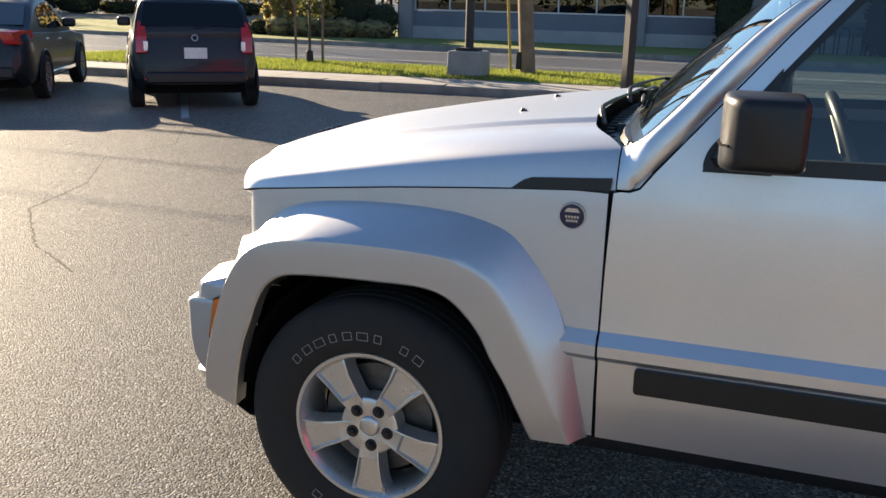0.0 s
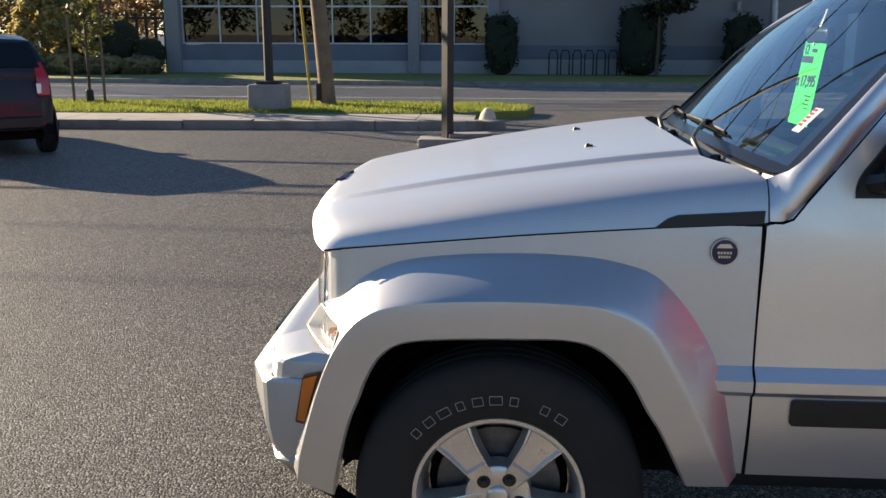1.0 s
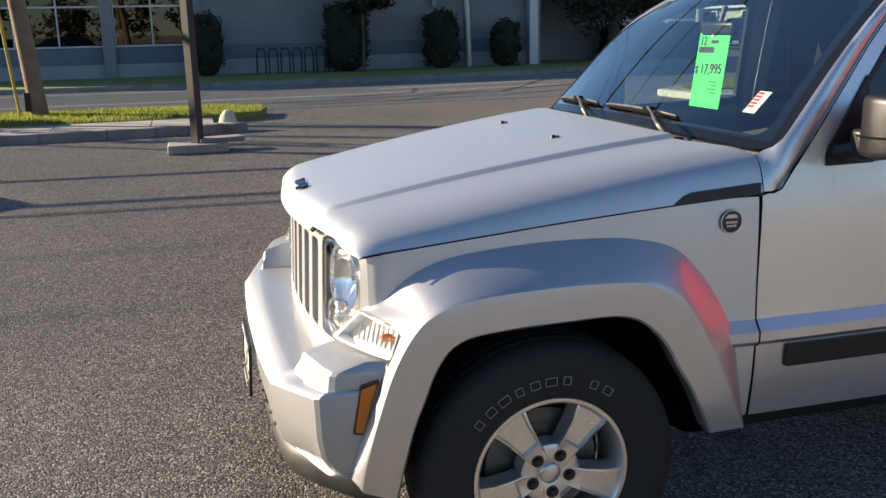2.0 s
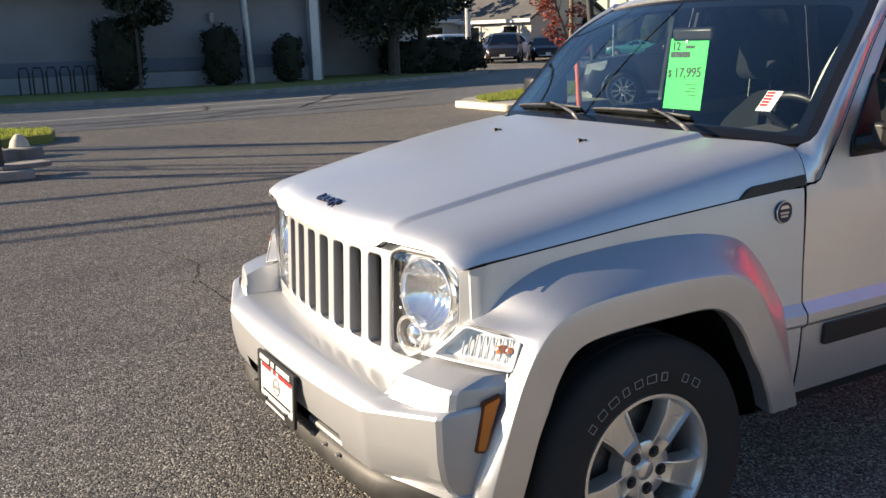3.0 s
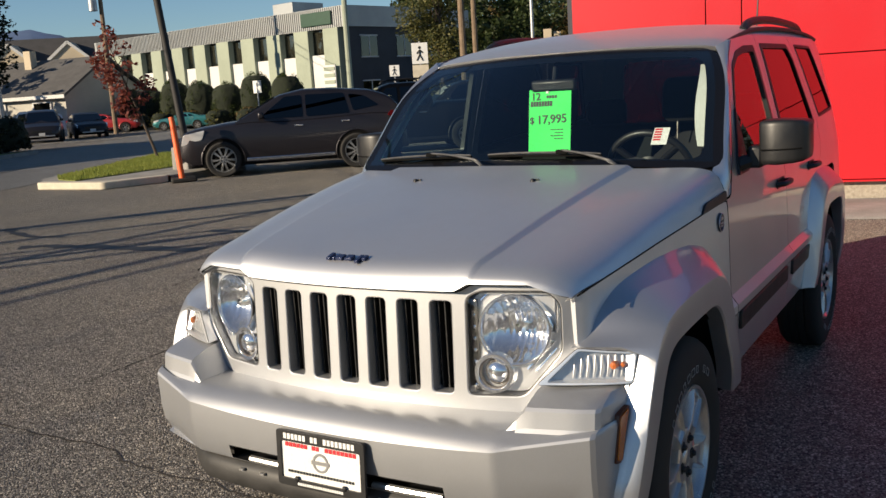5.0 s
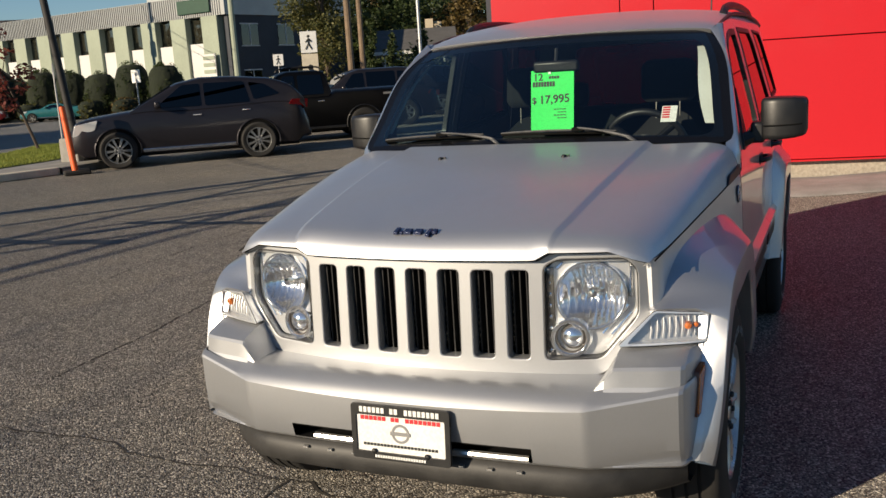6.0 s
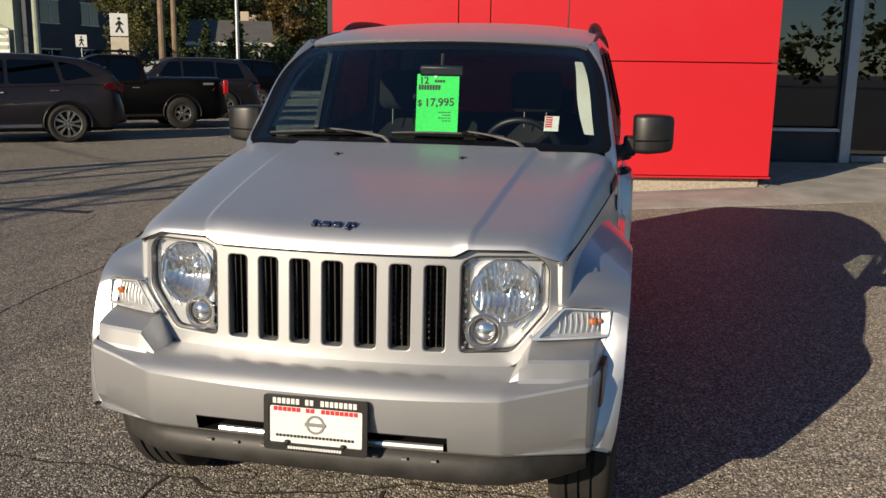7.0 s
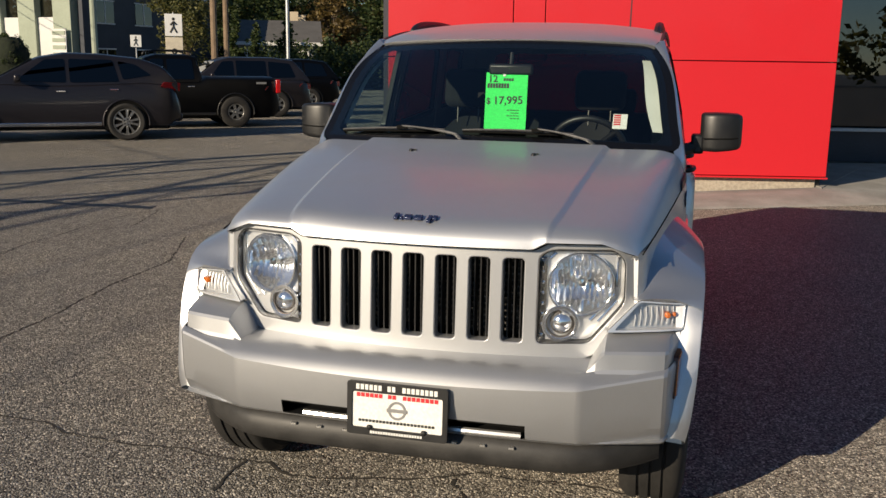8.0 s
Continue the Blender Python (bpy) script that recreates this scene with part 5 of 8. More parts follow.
def build_wheel(name, owner, place, s, radius=0.378, width=0.225, rim=0.222, spokes=5, start=-90.0, alloy=None, words=False, pairs=False):
    """A wheel whose outer face looks along s * y: tyre, rim, spokes, nuts."""
    m0 = Matrix.Translation(place) @ pose(0, 0, 0, 90 if s < 0 else -90, 0, 0)
    turn = 1 if s < 0 else -1
    alloy = alloy or ALLOY
    h = width / 2
    t = Mesh()
    prof = [(rim - 0.004, h - 0.035), (rim + 0.004, h - 0.014), (rim + 0.030, h - 0.002), (rim + 0.075, h + 0.004), (radius - 0.040, h - 0.006), (radius - 0.016, h - 0.014), (radius - 0.004, h - 0.030),
            (radius - 0.0005, h - 0.045), (radius - 0.0005, 0.047), (radius - 0.009, 0.045), (radius - 0.009, 0.037), (radius, 0.035), (radius, 0.006), (radius - 0.009, 0.004), (radius - 0.009, -0.004),
            (radius, -0.006), (radius, -0.035), (radius - 0.009, -0.037), (radius - 0.009, -0.045), (radius - 0.0005, -0.047), (radius - 0.0005, -h + 0.045), (radius - 0.004, -h + 0.03), (radius - 0.03, -h + 0.006), (rim, -h + 0.02)]
    t.lathe(prof, 72, m0)
    w = part(name, t, RUBBER, owner, "black tyre on a silver five-spoke alloy wheel", smooth=40)
    r = Mesh().lathe([(rim + 0.004, h - 0.018), (rim + 0.002, h - 0.010), (rim - 0.008, h - 0.010), (rim - 0.018, h - 0.024), (rim - 0.026, h - 0.06), (rim - 0.034, h - 0.13), (rim - 0.03, -h + 0.02)], 64, m0)
    rim_ob = part("rim", r, alloy, w, smooth=40)
    for k in range(spokes * (2 if pairs else 1)):
        a0 = radians(start + 360 / spokes * (k // 2) + (k % 2 - 0.5) * 30 if pairs else start + 360 / spokes * k) * turn
        f = lambda rad, off, d: m0 @ Vector((rad * math.cos(a0) - off * math.sin(a0), rad * math.sin(a0) + off * math.cos(a0), d))
        sp = Mesh()
        rows = []
        for rad, wd, top, sunk in ((0.030, 0.022, h - 0.026, 0), (0.070, 0.030, h - 0.022, 0), (0.098, 0.033, h - 0.017, 0), (0.104, 0.034, h - 0.016, 0.009), (0.160, 0.043, h - 0.014, 0.010), (rim - 0.020, 0.056, h - 0.018, 0.006), (rim - 0.010, 0.060, h - 0.022, 0.002)):
            sunk *= 0.5 if pairs else 1.0
            wd *= rim / 0.222 * 5 / spokes * (0.42 if pairs else 1.0)
            rad *= rim / 0.222 if rad < rim - 0.03 else 1
            rows.append([f(rad, -wd * 1.12, top - 0.05), f(rad, -wd, top - 0.007), f(rad, -wd * 0.95, top), f(rad, -wd * 0.83, top + 0.001), f(rad, -wd * 0.74, top - sunk), f(rad, wd * 0.74, top - sunk), f(rad, wd * 0.83, top + 0.001), f(rad, wd * 0.95, top), f(rad, wd, top - 0.007), f(rad, wd * 1.12, top - 0.05)])
        sp.rows(rows)
        part("spoke", sp, alloy, rim_ob, smooth=28)
    hub = Mesh().lathe([(0.0005, h - 0.018), (0.022, h - 0.019), (0.028, h - 0.022), (0.031, h - 0.027), (0.034, h - 0.0255), (0.078, h - 0.0215), (0.086, h - 0.026), (0.088, h - 0.08)], 32, m0)
    part("hub", hub, alloy, rim_ob, smooth=35)
    for k in range(5):
        a = radians(start + 6 + 72 * k) * turn
        nm = m0 @ Matrix.Translation((0.057 * math.cos(a), 0.057 * math.sin(a), h - 0.026))
        part("lug_nut", Mesh().lathe([(0.0005, 0.016), (0.007, 0.0155), (0.010, 0.012), (0.0105, 0.005), (0.018, 0.005), (0.019, -0.002)], 6 if not words else 12, nm), BLACK_PLASTIC, rim_ob)
    disc = Mesh().lathe([(0.05, h - 0.095), (0.165, h - 0.095), (0.166, h - 0.12)], 32, m0)
    part("brake_disc", disc, STEEL, rim_ob)
    # flat black disc in place of the shade inside the barrel
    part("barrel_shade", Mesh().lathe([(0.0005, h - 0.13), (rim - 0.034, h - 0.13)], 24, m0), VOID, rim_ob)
    if words:
        # raised white outlines on the sidewall, as plain blocks
        let = Mesh()
        for c0, cnt in ((139, 7), (66, 2), (-41, 7), (-114, 2)):
            for k in range(cnt):
                a = radians(c0 - 9.4 * k) * turn
                wd = 0.010 + 0.003 * ((k * 7) % 3)
                for rr, ww in ((0.268, wd), (0.290, wd)):
                    let.box((0, 0, 0), (0.0014, ww * 2, 0.0014), m0 @ pose(rr * math.cos(a), rr * math.sin(a), h + 0.0040, 0, 0, math.degrees(a)))
                for off in (-wd, wd):
                    let.box((0, 0, 0), (0.022, 0.0014, 0.0014), m0 @ pose(0.279 * math.cos(a) - off * math.sin(a), 0.279 * math.sin(a) + off * math.cos(a), h + 0.0040, 0, 0, math.degrees(a)))
        tagged(part("sidewall_marks", let, LETTERING, w, "white outlined blocks round the sidewall"), kind="stuff")
    return w


def build_card():
    """The price card that hangs inside the glass, and the small sticker."""
    c = Matrix.Translation((0.962, -0.003, 1.400)) @ pose(0, 0, 0, 90 - 8, 0, -90)
    card = part("price_card", Mesh().box((0, 0, 0), (0.198, 0.268, 0.0012), c), CARD_GREEN, None)
    tagged(card, "fluorescent green price card hanging inside the windshield", "sign")
    for body, size, a, b in (("12", 0.046, -0.066, 0.103), ("$", 0.040, -0.084, 0.000), ("17,995", 0.052, 0.010, 0.004)):
        me = text_mesh(body, size, "price_text")
        me.transform(c @ Matrix.Translation((a, b, 0.0022)) @ Matrix.Rotation(radians(2), 4, "Z"))
        me.materials.append(INK)
        part("price_text", me, INK, card)
    bars = Mesh()
    for a, b, w, h in ((0.008, 0.102, 0.05, 0.012), (-0.040, 0.073, 0.105, 0.022), (0.035, -0.040, 0.06, 0.004), (0.045, -0.053, 0.04, 0.004), (0.035, -0.066, 0.06, 0.004), (0.045, -0.079, 0.045, 0.004)):
        n = max(1, round(w / 0.014))
        for k in range(n):
            bars.box((0, 0, 0), (w / n * 0.78, h, 0.0012), c @ Matrix.Translation((a - w / 2 + (k + 0.5) * w / n, b, 0.0016)))
    part("card_print", bars, INK, card)
    part("hanging_clip", Mesh().box((0, 0, 0), (0.012, 0.022, 0.004), c @ Matrix.Translation((-0.012, 0.128, 0.002))), PAPER, card)
    k = Matrix.Translation((0.800, -0.545, 1.330)) @ pose(0, 0, 0, 46, 0, -90)
    st = part("windshield_sticker", Mesh().box((0, 0, 0), (0.062, 0.085, 0.001), k), PAPER, None)
    tagged(st, "small white sticker with red stripes on the windshield", "sticker")
    sb = Mesh()
    for i in range(5):
        sb.box((0, 0, 0), (0.030, 0.008, 0.001), k @ Matrix.Translation((-0.012, 0.034 - 0.013 * i, 0.0012)))
    part("red_stripe", sb, RED_INK, st)


def build_suv():
    suv = thing("silver_suv", "boxy silver SUV with a seven-slot grille, parked on the asphalt", "car")
    build_hood(suv)
    build_face(suv)
    build_bumper(suv)
    for s in (-1, 1):
        build_wing(suv, s)
    build_sides(suv)
    build_cabin(suv)
    for x in (0.0, 2.694):
        for s in (-1, 1):
            build_wheel("wheel", suv, (x, s * 0.776, 0.376), s, words=True)
    return suv


build_suv()
build_card()

# ---- ground, road, kerbs, verges ----
def sheet(poly, z, thick=0.0):
    m = Mesh()
    if thick:
        m.prism(poly, z - thick, z, lambda a, b, d: (a, b, d))
    else:
        m.add([(a, b, z) for a, b in poly], [tuple(range(len(poly)))])
    return m


lone("ground", sheet([(-900, -900), (1400, -900), (1400, 1400), (-900, 1400)], 0.0), ASPHALT, "worn grey asphalt of the parking lot with pale aggregate", "ground", "structure")
ROAD_NEAR = [(-120, 17.4), (-30, 16.6), (-8, 16.0), (9.3, 16.55), (16, 20.0), (30, 30), (60, 52)]
ROAD_FAR = [(-120, 29), (-30, 26.6), (-6, 25.4), (5, 24.9), (11, 26.2), (20, 31.0), (30, 37.6), (60, 60)]
lone("road", sheet(ROAD_NEAR + ROAD_FAR[::-1], 0.006), ROAD_ASPHALT, "grey asphalt street with worn lane markings", "road", "structure", smooth=0)


def strip_along(line, off0, off1, z0, z1):
    """A raised strip beside a line in plan: from off0 to off1 on its left."""
    def side(i):
        a, b = Vector(line[max(0, i - 1)]), Vector(line[min(len(line) - 1, i + 1)])
        d = (b - a).normalized()
        return Vector((-d.y, d.x))
    lo = [Vector(p) + side(i) * off0 for i, p in enumerate(line)]
    hi = [Vector(p) + side(i) * off1 for i, p in enumerate(line)]
    m = Mesh()
    m.rows([[(p.x, p.y, z) for p in ln] for ln, z in ((lo, z0), (lo, z1 - 0.015), ([a.lerp(b, min(1, 0.02 / max(0.001, (b - a).length))) for a, b in zip(lo, hi)], z1), (hi, z1), (hi, z0))])
    return m


# kerb along the lot, its walk and its lawn
KERB_LINE = [(-60, 11.2), (-30, 11.35), (-12, 11.6), (-7.4, 11.72), (-1.4, 12.02), (-0.25, 12.10)]
kerb = thing("kerb", "weathered concrete kerb along the lot", "kerb", kind="structure")
kl = smooth_line(KERB_LINE, 6)
run = []
for (a, b) in zip(kl, kl[1:]):
    k = max(1, round(math.dist(a, b) / 1.9))
    run += [(a[0] + (b[0] - a[0]) * i / k, a[1] + (b[1] - a[1]) * i / k) for i in range(k)]
run.append(kl[-1])
rk = random.Random(3)
for a, b in zip(run, run[1:]):
    h = 0.145 + rk.uniform(-0.008, 0.008)
    o = rk.uniform(-0.012, 0.012)
    part("kerb_stone", strip_along([(a[0] + 0.006, a[1] + o), (b[0] - 0.006, b[1] + o)], 0.0, 0.26, 0.0, h).add([], []), KERB, kerb)
end = Mesh().lathe([(0.0005, 0.15), (0.19, 0.15), (0.22, 0.13), (0.23, 0.0)], 20, Matrix.Translation((-0.2, 12.3, 0)))
part("kerb_end", end, KERB, kerb)
cone = Mesh().lathe([(0.0005, 0.20), (0.05, 0.19), (0.12, 0.10), (0.15, 0.0)], 12, Matrix.Translation((-0.28, 12.5, 0.14)))
lone("cream_stone", cone, CREAM, "small cream-painted stone on the kerb's end", "stone")
WALK = [(-60, 11.46), (-12, 11.86), (-1.4, 12.28), (-0.5, 12.34)]
walk_ob = thing("pavement", "pale concrete walk behind the kerb", "pavement", kind="structure")
wx = -60.0
while wx < -0.6:
    w1 = min(wx + 1.5, -0.5)
    y0, y1 = table(WALK, wx), table(WALK, w1)
    part("slab", sheet([(wx + 0.008, y0), (w1 - 0.008, y1), (w1 - 0.008, y1 + 1.18), (wx + 0.008, y0 + 1.18)], 0.138 + rk.uniform(-0.004, 0.004), 0.13), CONCRETE, walk_ob, smooth=0)
    wx = w1
lawn_poly = [(-60, 12.64), (-12, 13.05), (-1.4, 13.47), (0.4, 14.3), (0.6, 15.4), (-0.4, 15.95), (-8, 15.95), (-30, 16.5), (-60, 16.9)]
lone("lawn_near", sheet(lawn_poly, 0.15, 0.15), GRASS, "strip of mown grass between walk and street", "lawn", "structure", smooth=0)
lone("lawn_far", sheet(ROAD_FAR[1:6] + [(17.0, 31.5), (14.5, 40.0), (-40, 40.0)], 0.13, 0.13), GRASS, "grass verge across the street", "lawn", "structure", smooth=0)
lone("kerb_far", strip_along(ROAD_FAR[:6], 0.0, -0.16, 0.0, 0.145), KERB, "low concrete kerb across the street", "kerb", "structure")


def blades(poly, count, seed, z, hmin, hmax, mat, label, name="grass"):
    """Many small blades of grass as one body."""
    r = random.Random(seed)
    xs, ys = [p[0] for p in poly], [p[1] for p in poly]

    def inside(x, y):
        c = False
        for (a, b), (p, q) in zip(poly, poly[1:] + poly[:1]):
            if (b > y) != (q > y) and x < (p - a) * (y - b) / (q - b) + a:
                c = not c
        return c
    m = Mesh()
    vs, fs = [], []
    while len(fs) < count:
        x, y = r.uniform(min(xs), max(xs)), r.uniform(min(ys), max(ys))
        if not inside(x, y):
            continue
        a, h, w = r.uniform(0, 6.283), r.uniform(hmin, hmax), r.uniform(0.006, 0.016)
        lx, ly = r.uniform(-0.03, 0.03), r.uniform(-0.03, 0.03)
        k = len(vs)
        vs += [(x - w * math.cos(a), y - w * math.sin(a), z), (x + w * math.cos(a), y + w * math.sin(a), z), (x + lx, y + ly, z + h)]
        fs.append((k, k + 1, k + 2))
    m.v, m.f = vs, fs
    me = bpy.data.meshes.new(name)
    me.from_pydata(vs, [], fs)
    me.materials.append(mat)
    ob = new(name, me)
    return tagged(ob, label, "grass", "", "stuff")


BLADE = let_through(rough_mat("grass_blades", (0.19, 0.24, 0.04), (0.30, 0.32, 0.07), 0.8, scale=1.2, fine=9, bumps=0), 0.5)
blades([(-14, 13.0), (-1.4, 13.5), (0.4, 14.35), (0.5, 15.3), (-0.4, 15.9), (-14, 15.95)], 36000, 5, 0.148, 0.03, 0.09, BLADE, "short sunlit grass blades on the street's verge")
ISLAND = [(9.45, 13.75), (9.30, 14.6), (9.35, 15.6), (10.2, 16.75), (13.5, 18.7), (17.0, 20.9), (18.6, 20.2), (15.5, 15.8), (13.0, 13.2), (11.4, 13.25)]
lone("island", sheet(ISLAND, 0.11, 0.11), CONCRETE, "low traffic island of concrete", "island", "structure", smooth=0)
ISLE_GRASS = [(9.75, 15.0), (10.0, 15.9), (10.6, 16.75), (13.5, 18.45), (17.0, 20.5), (17.9, 19.9), (14.6, 16.1), (12.6, 15.2)]
lone("lawn_island", sheet(ISLE_GRASS, 0.13, 0.1), GRASS, "patch of grass on the traffic island", "lawn", "structure", smooth=0)
blades(ISLE_GRASS, 12000, 8, 0.128, 0.03, 0.08, BLADE, "short sunlit grass blades on the island")
ik = thing("kerb_island", "concrete kerb of the traffic island with a cream end", "kerb", kind="structure")
part("kerb_nose", Mesh().prism(rounded([(9.22, 13.48), (10.55, 13.02), (10.62, 13.26), (9.52, 13.72), (9.42, 15.6), (9.16, 15.5)], 0.1), 0, 0.15, lambda a, b, d: (a, b, d)), CREAM, ik, "cream-painted kerb nose", bevel=0.02)
for i in range(2):
    a, b = (10.57 + 0.95 * i, 13.02 - 0.02 * i), (11.50 + 0.95 * i, 13.0 - 0.02 * i)
    part("kerb_stone", strip_along([a, b], 0.0, 0.24, 0.0, 0.14), KERB, ik)

# lane markings, tar seams and cracks
def ribbon(pts, width, z, seed=0, ragged=0.0):
    r = random.Random(seed)
    m = Mesh()
    lo, hi = [], []
    for i, p in enumerate(pts):
        a, b = Vector(pts[max(0, i - 1)][:2]), Vector(pts[min(len(pts) - 1, i + 1)][:2])
        d = (b - a).normalized()
        nrm = Vector((-d.y, d.x))
        w = width * (1 + r.uniform(-ragged, ragged)) / 2
        c = Vector(p[:2])
        lo.append((*(c - nrm * w), z))
        hi.append((*(c + nrm * w), z))
    return m.rows([lo, hi])


def crooked(pts, step, amp, seed):
    """A jagged line through the points."""
    r = random.Random(seed)
    out = []
    for a, b in zip(pts, pts[1:]):
        k = max(1, round(math.dist(a, b) / step))
        for i in range(k):
            out.append((a[0] + (b[0] - a[0]) * i / k + r.uniform(-amp, amp), a[1] + (b[1] - a[1]) * i / k + r.uniform(-amp, amp)))
    return out + [pts[-1]]


for name, pts in (("near", [(-60, 20.2), (-6, 19.6), (4, 19.8), (9, 20.6)]), ("centre", [(4.0, 21.4), (8.5, 22.4), (13, 24.6)]), ("far", [(-60, 24.4), (-8, 23.9), (3, 23.6)])):
    lone("lane_line", ribbon(smooth_line(pts, 8), 0.11, 0.011, 1, 0.12), LINE_WHITE, "worn white lane line on the street", "marking", "structure", smooth=0)
TARS = [[(-8, 19.2), (0.5, 17.9), (6, 19.0), (12, 21.6), (20, 27)], [(1.5, 17.2), (5.8, 17.5), (10, 19.2)], [(2.6, 18.8), (4.5, 19.6), (5.0, 21.2)], [(4.0, 17.4), (5.2, 18.4), (7.0, 18.6)], [(6.6, 18.6), (8.2, 21.0), (9.5, 23.0)]]
for i, pts in enumerate(TARS):
    lone("tar_seam", ribbon(crooked(smooth_line(pts, 3), 0.6, 0.05, i), 0.09, 0.0125, i, 0.5), TAR_AND_SHADOW, "black tar seal over a crack in the street", "seam", "structure", smooth=0)
CRACKS = [[(-0.10, 3.40), (-0.07, 2.85), (-0.10, 2.35), (-0.07, 1.93), (-0.09, 1.78), (-0.16, 1.66), (-0.19, 1.30), (-0.16, 1.06), (-0.20, 0.95), (-0.20, 0.70), (-0.27, 0.62), (-0.27, 0.48), (-0.16, 0.05), (-0.05, -0.14), (-0.08, -0.27), (-0.04, -0.52), (-0.08, -0.70), (0.02, -1.2)],
          [(-0.19, 0.79), (-0.34, 0.81), (-0.48, 0.79)], [(-0.14, -0.04), (-0.27, -0.11), (-0.36, -0.12)],
          [(0.55, 2.85), (0.9, 2.88), (1.49, 2.92), (1.84, 2.99), (2.21, 3.05), (3.07, 3.09), (4.03, 3.5)], [(3.94, 4.49), (4.46, 4.29), (4.88, 4.43), (5.3, 4.55)],
          [(2.75, 4.50), (3.36, 4.64), (3.71, 4.62), (4.32, 4.70), (4.98, 4.70), (5.55, 4.52), (6.2, 4.43), (7.6, 4.6)], [(-0.14, 3.37), (0.05, 3.9), (-0.1, 4.6)], [(-5.0, 4.2), (-4.3, 3.1), (-4.03, 2.15), (-3.3, 1.4), (-2.66, 1.0)], [(-5.6, 6.4), (-4.9, 5.2), (-5.0, 4.2)]]
for i, pts in enumerate(CRACKS):
    lone("crack", ribbon(crooked(pts, 0.035, 0.009, 20 + i), 0.010, 0.0025, i, 0.75), CRACK, "thin jagged crack in the asphalt", "crack", "structure", smooth=0)
# cast shadows of overhead gear, painted as dark strips on the lot
SHADOW_STRIPS = [[(3.85, 8.30), (4.02, 8.05), (4.12, 7.45), (4.15, 6.95), (4.20, 6.30), (4.27, 5.7)], [(5.36, 6.7), (5.42, 6.15), (5.42, 5.5), (5.47, 4.72)], [(4.88, 10.1), (4.66, 9.5), (4.52, 8.9), (4.62, 8.5)]]
for i, (pts, wd) in enumerate(zip(SHADOW_STRIPS, (0.20, 0.16, 0.12))):
    lone("painted_shadow", ribbon(crooked(smooth_line(pts, 3), 0.12, 0.02, 60 + i), wd, 0.0035, i, 0.45), TAR_AND_SHADOW, "dark strip painted on the asphalt as a cast shadow", "patch", "structure", smooth=0)
for a, b in (((-9.4, 6.9), (-12.0, 10.9)), ((-6.0, 7.0), (-8.8, 11.0)), ((13.2, 11.8), (15.6, 9.1)), ((18.2, 11.7), (20.6, 9.0))):
    lone("stall_line", ribbon([a, b], 0.1, 0.005, 2), LINE_WHITE, "worn white parking stall line", "marking", "structure", smooth=0)

# ---- overhead lines and posts ----
def post(name, base, h, r0, r1, mat, label, category, lean=(0, 0), n=14):
    p = thing(name, label, category, base)
    part("shaft", Mesh().tube([(0, 0, -0.02), (lean[0] * 0.5, lean[1] * 0.5, h / 2), (lean[0], lean[1], h)], [r0, (r0 + r1) / 2, r1], n), mat, p)
    return p


wp = post("utility_pole", (-3.52, 15.2, 0.12), 9.5, 0.16, 0.11, WOOD_POLE, "weathered wooden utility pole beside the walk", "pole", (-0.75, 0.1))
part("crossarm", Mesh().box((-0.68, 0.09, 8.7), (0.10, 2.2, 0.12)), WOOD_POLE, wp, bevel=0.01)
for y in (-1.0, -0.5, 0.6, 1.0):
    part("insulator", Mesh().lathe([(0.0005, 0.16), (0.03, 0.15), (0.045, 0.09), (0.02, 0.06), (0.02, 0.0)], 10, Matrix.Translation((-0.68, y + 0.09, 8.76))), GALV, wp)
part("meter_box", Mesh().box((-0.17, -0.08, 0.30), (0.10, 0.14, 0.34)), DARK_METAL, wp, bevel=0.01)
part("cable_guard", Mesh().tube([(-0.30, -0.2, 0.0), (-0.62, -0.15, 4.0)], 0.028, 8), YELLOW, wp, "yellow plastic cable guard")
lp = post("street_lamp", (-4.40, 14.0, 0.68), 7.5, 0.085, 0.06, DARK_METAL, "dark lamp post on a concrete block", "street lamp")
blk = Mesh().prism(rounded([(-0.34, -0.3), (0.34, -0.3), (0.34, 0.3), (-0.34, 0.3)], 0.05), -0.68, -0.05, lambda a, b, d: (a * (1.04 - 0.06 * (d + 0.68)), b * (1.04 - 0.06 * (d + 0.68)), d))
part("base_block", blk, CONCRETE, lp, "square concrete footing", bevel=0.03)
part("base_plate", Mesh().box((0, 0, -0.02), (0.42, 0.36, 0.06)), DARK_METAL, lp, bevel=0.01)
part("lamp_arm", Mesh().tube([(0, 0, 7.3), (0.0, -0.9, 7.6), (0.0, -1.5, 7.6)], 0.04, 8), DARK_METAL, lp)
part("lamp_head", Mesh().box((0, -1.7, 7.58), (0.28, 0.6, 0.12)), DARK_METAL, lp, bevel=0.03)
sp = post("sign_post", (-0.80, 9.85, 0.12), 6.5, 0.085, 0.08, DARK_METAL, "dark square post in a low concrete base", "post", n=4)
part("base_block", Mesh().prism(rounded([(-0.40, -0.26), (0.40, -0.26), (0.40, 0.26), (-0.40, 0.26)], 0.03), -0.12, 0.0, lambda a, b, d: (a, b, d)), CONCRETE, sp, "low concrete base", bevel=0.02)
part("base_top", Mesh().box((0.30, 0.10, 0.03), (0.62, 0.3, 0.06), pose(0, 0, 0, 0, 0, 14)), KERB, sp, bevel=0.015)
lp2 = post("street_lamp", (12.32, 14.32, 0.62), 8.0, 0.085, 0.07, DARK_METAL, "dark lamp post on a concrete block beside a parked car", "street lamp", (-0.55, 0.45))
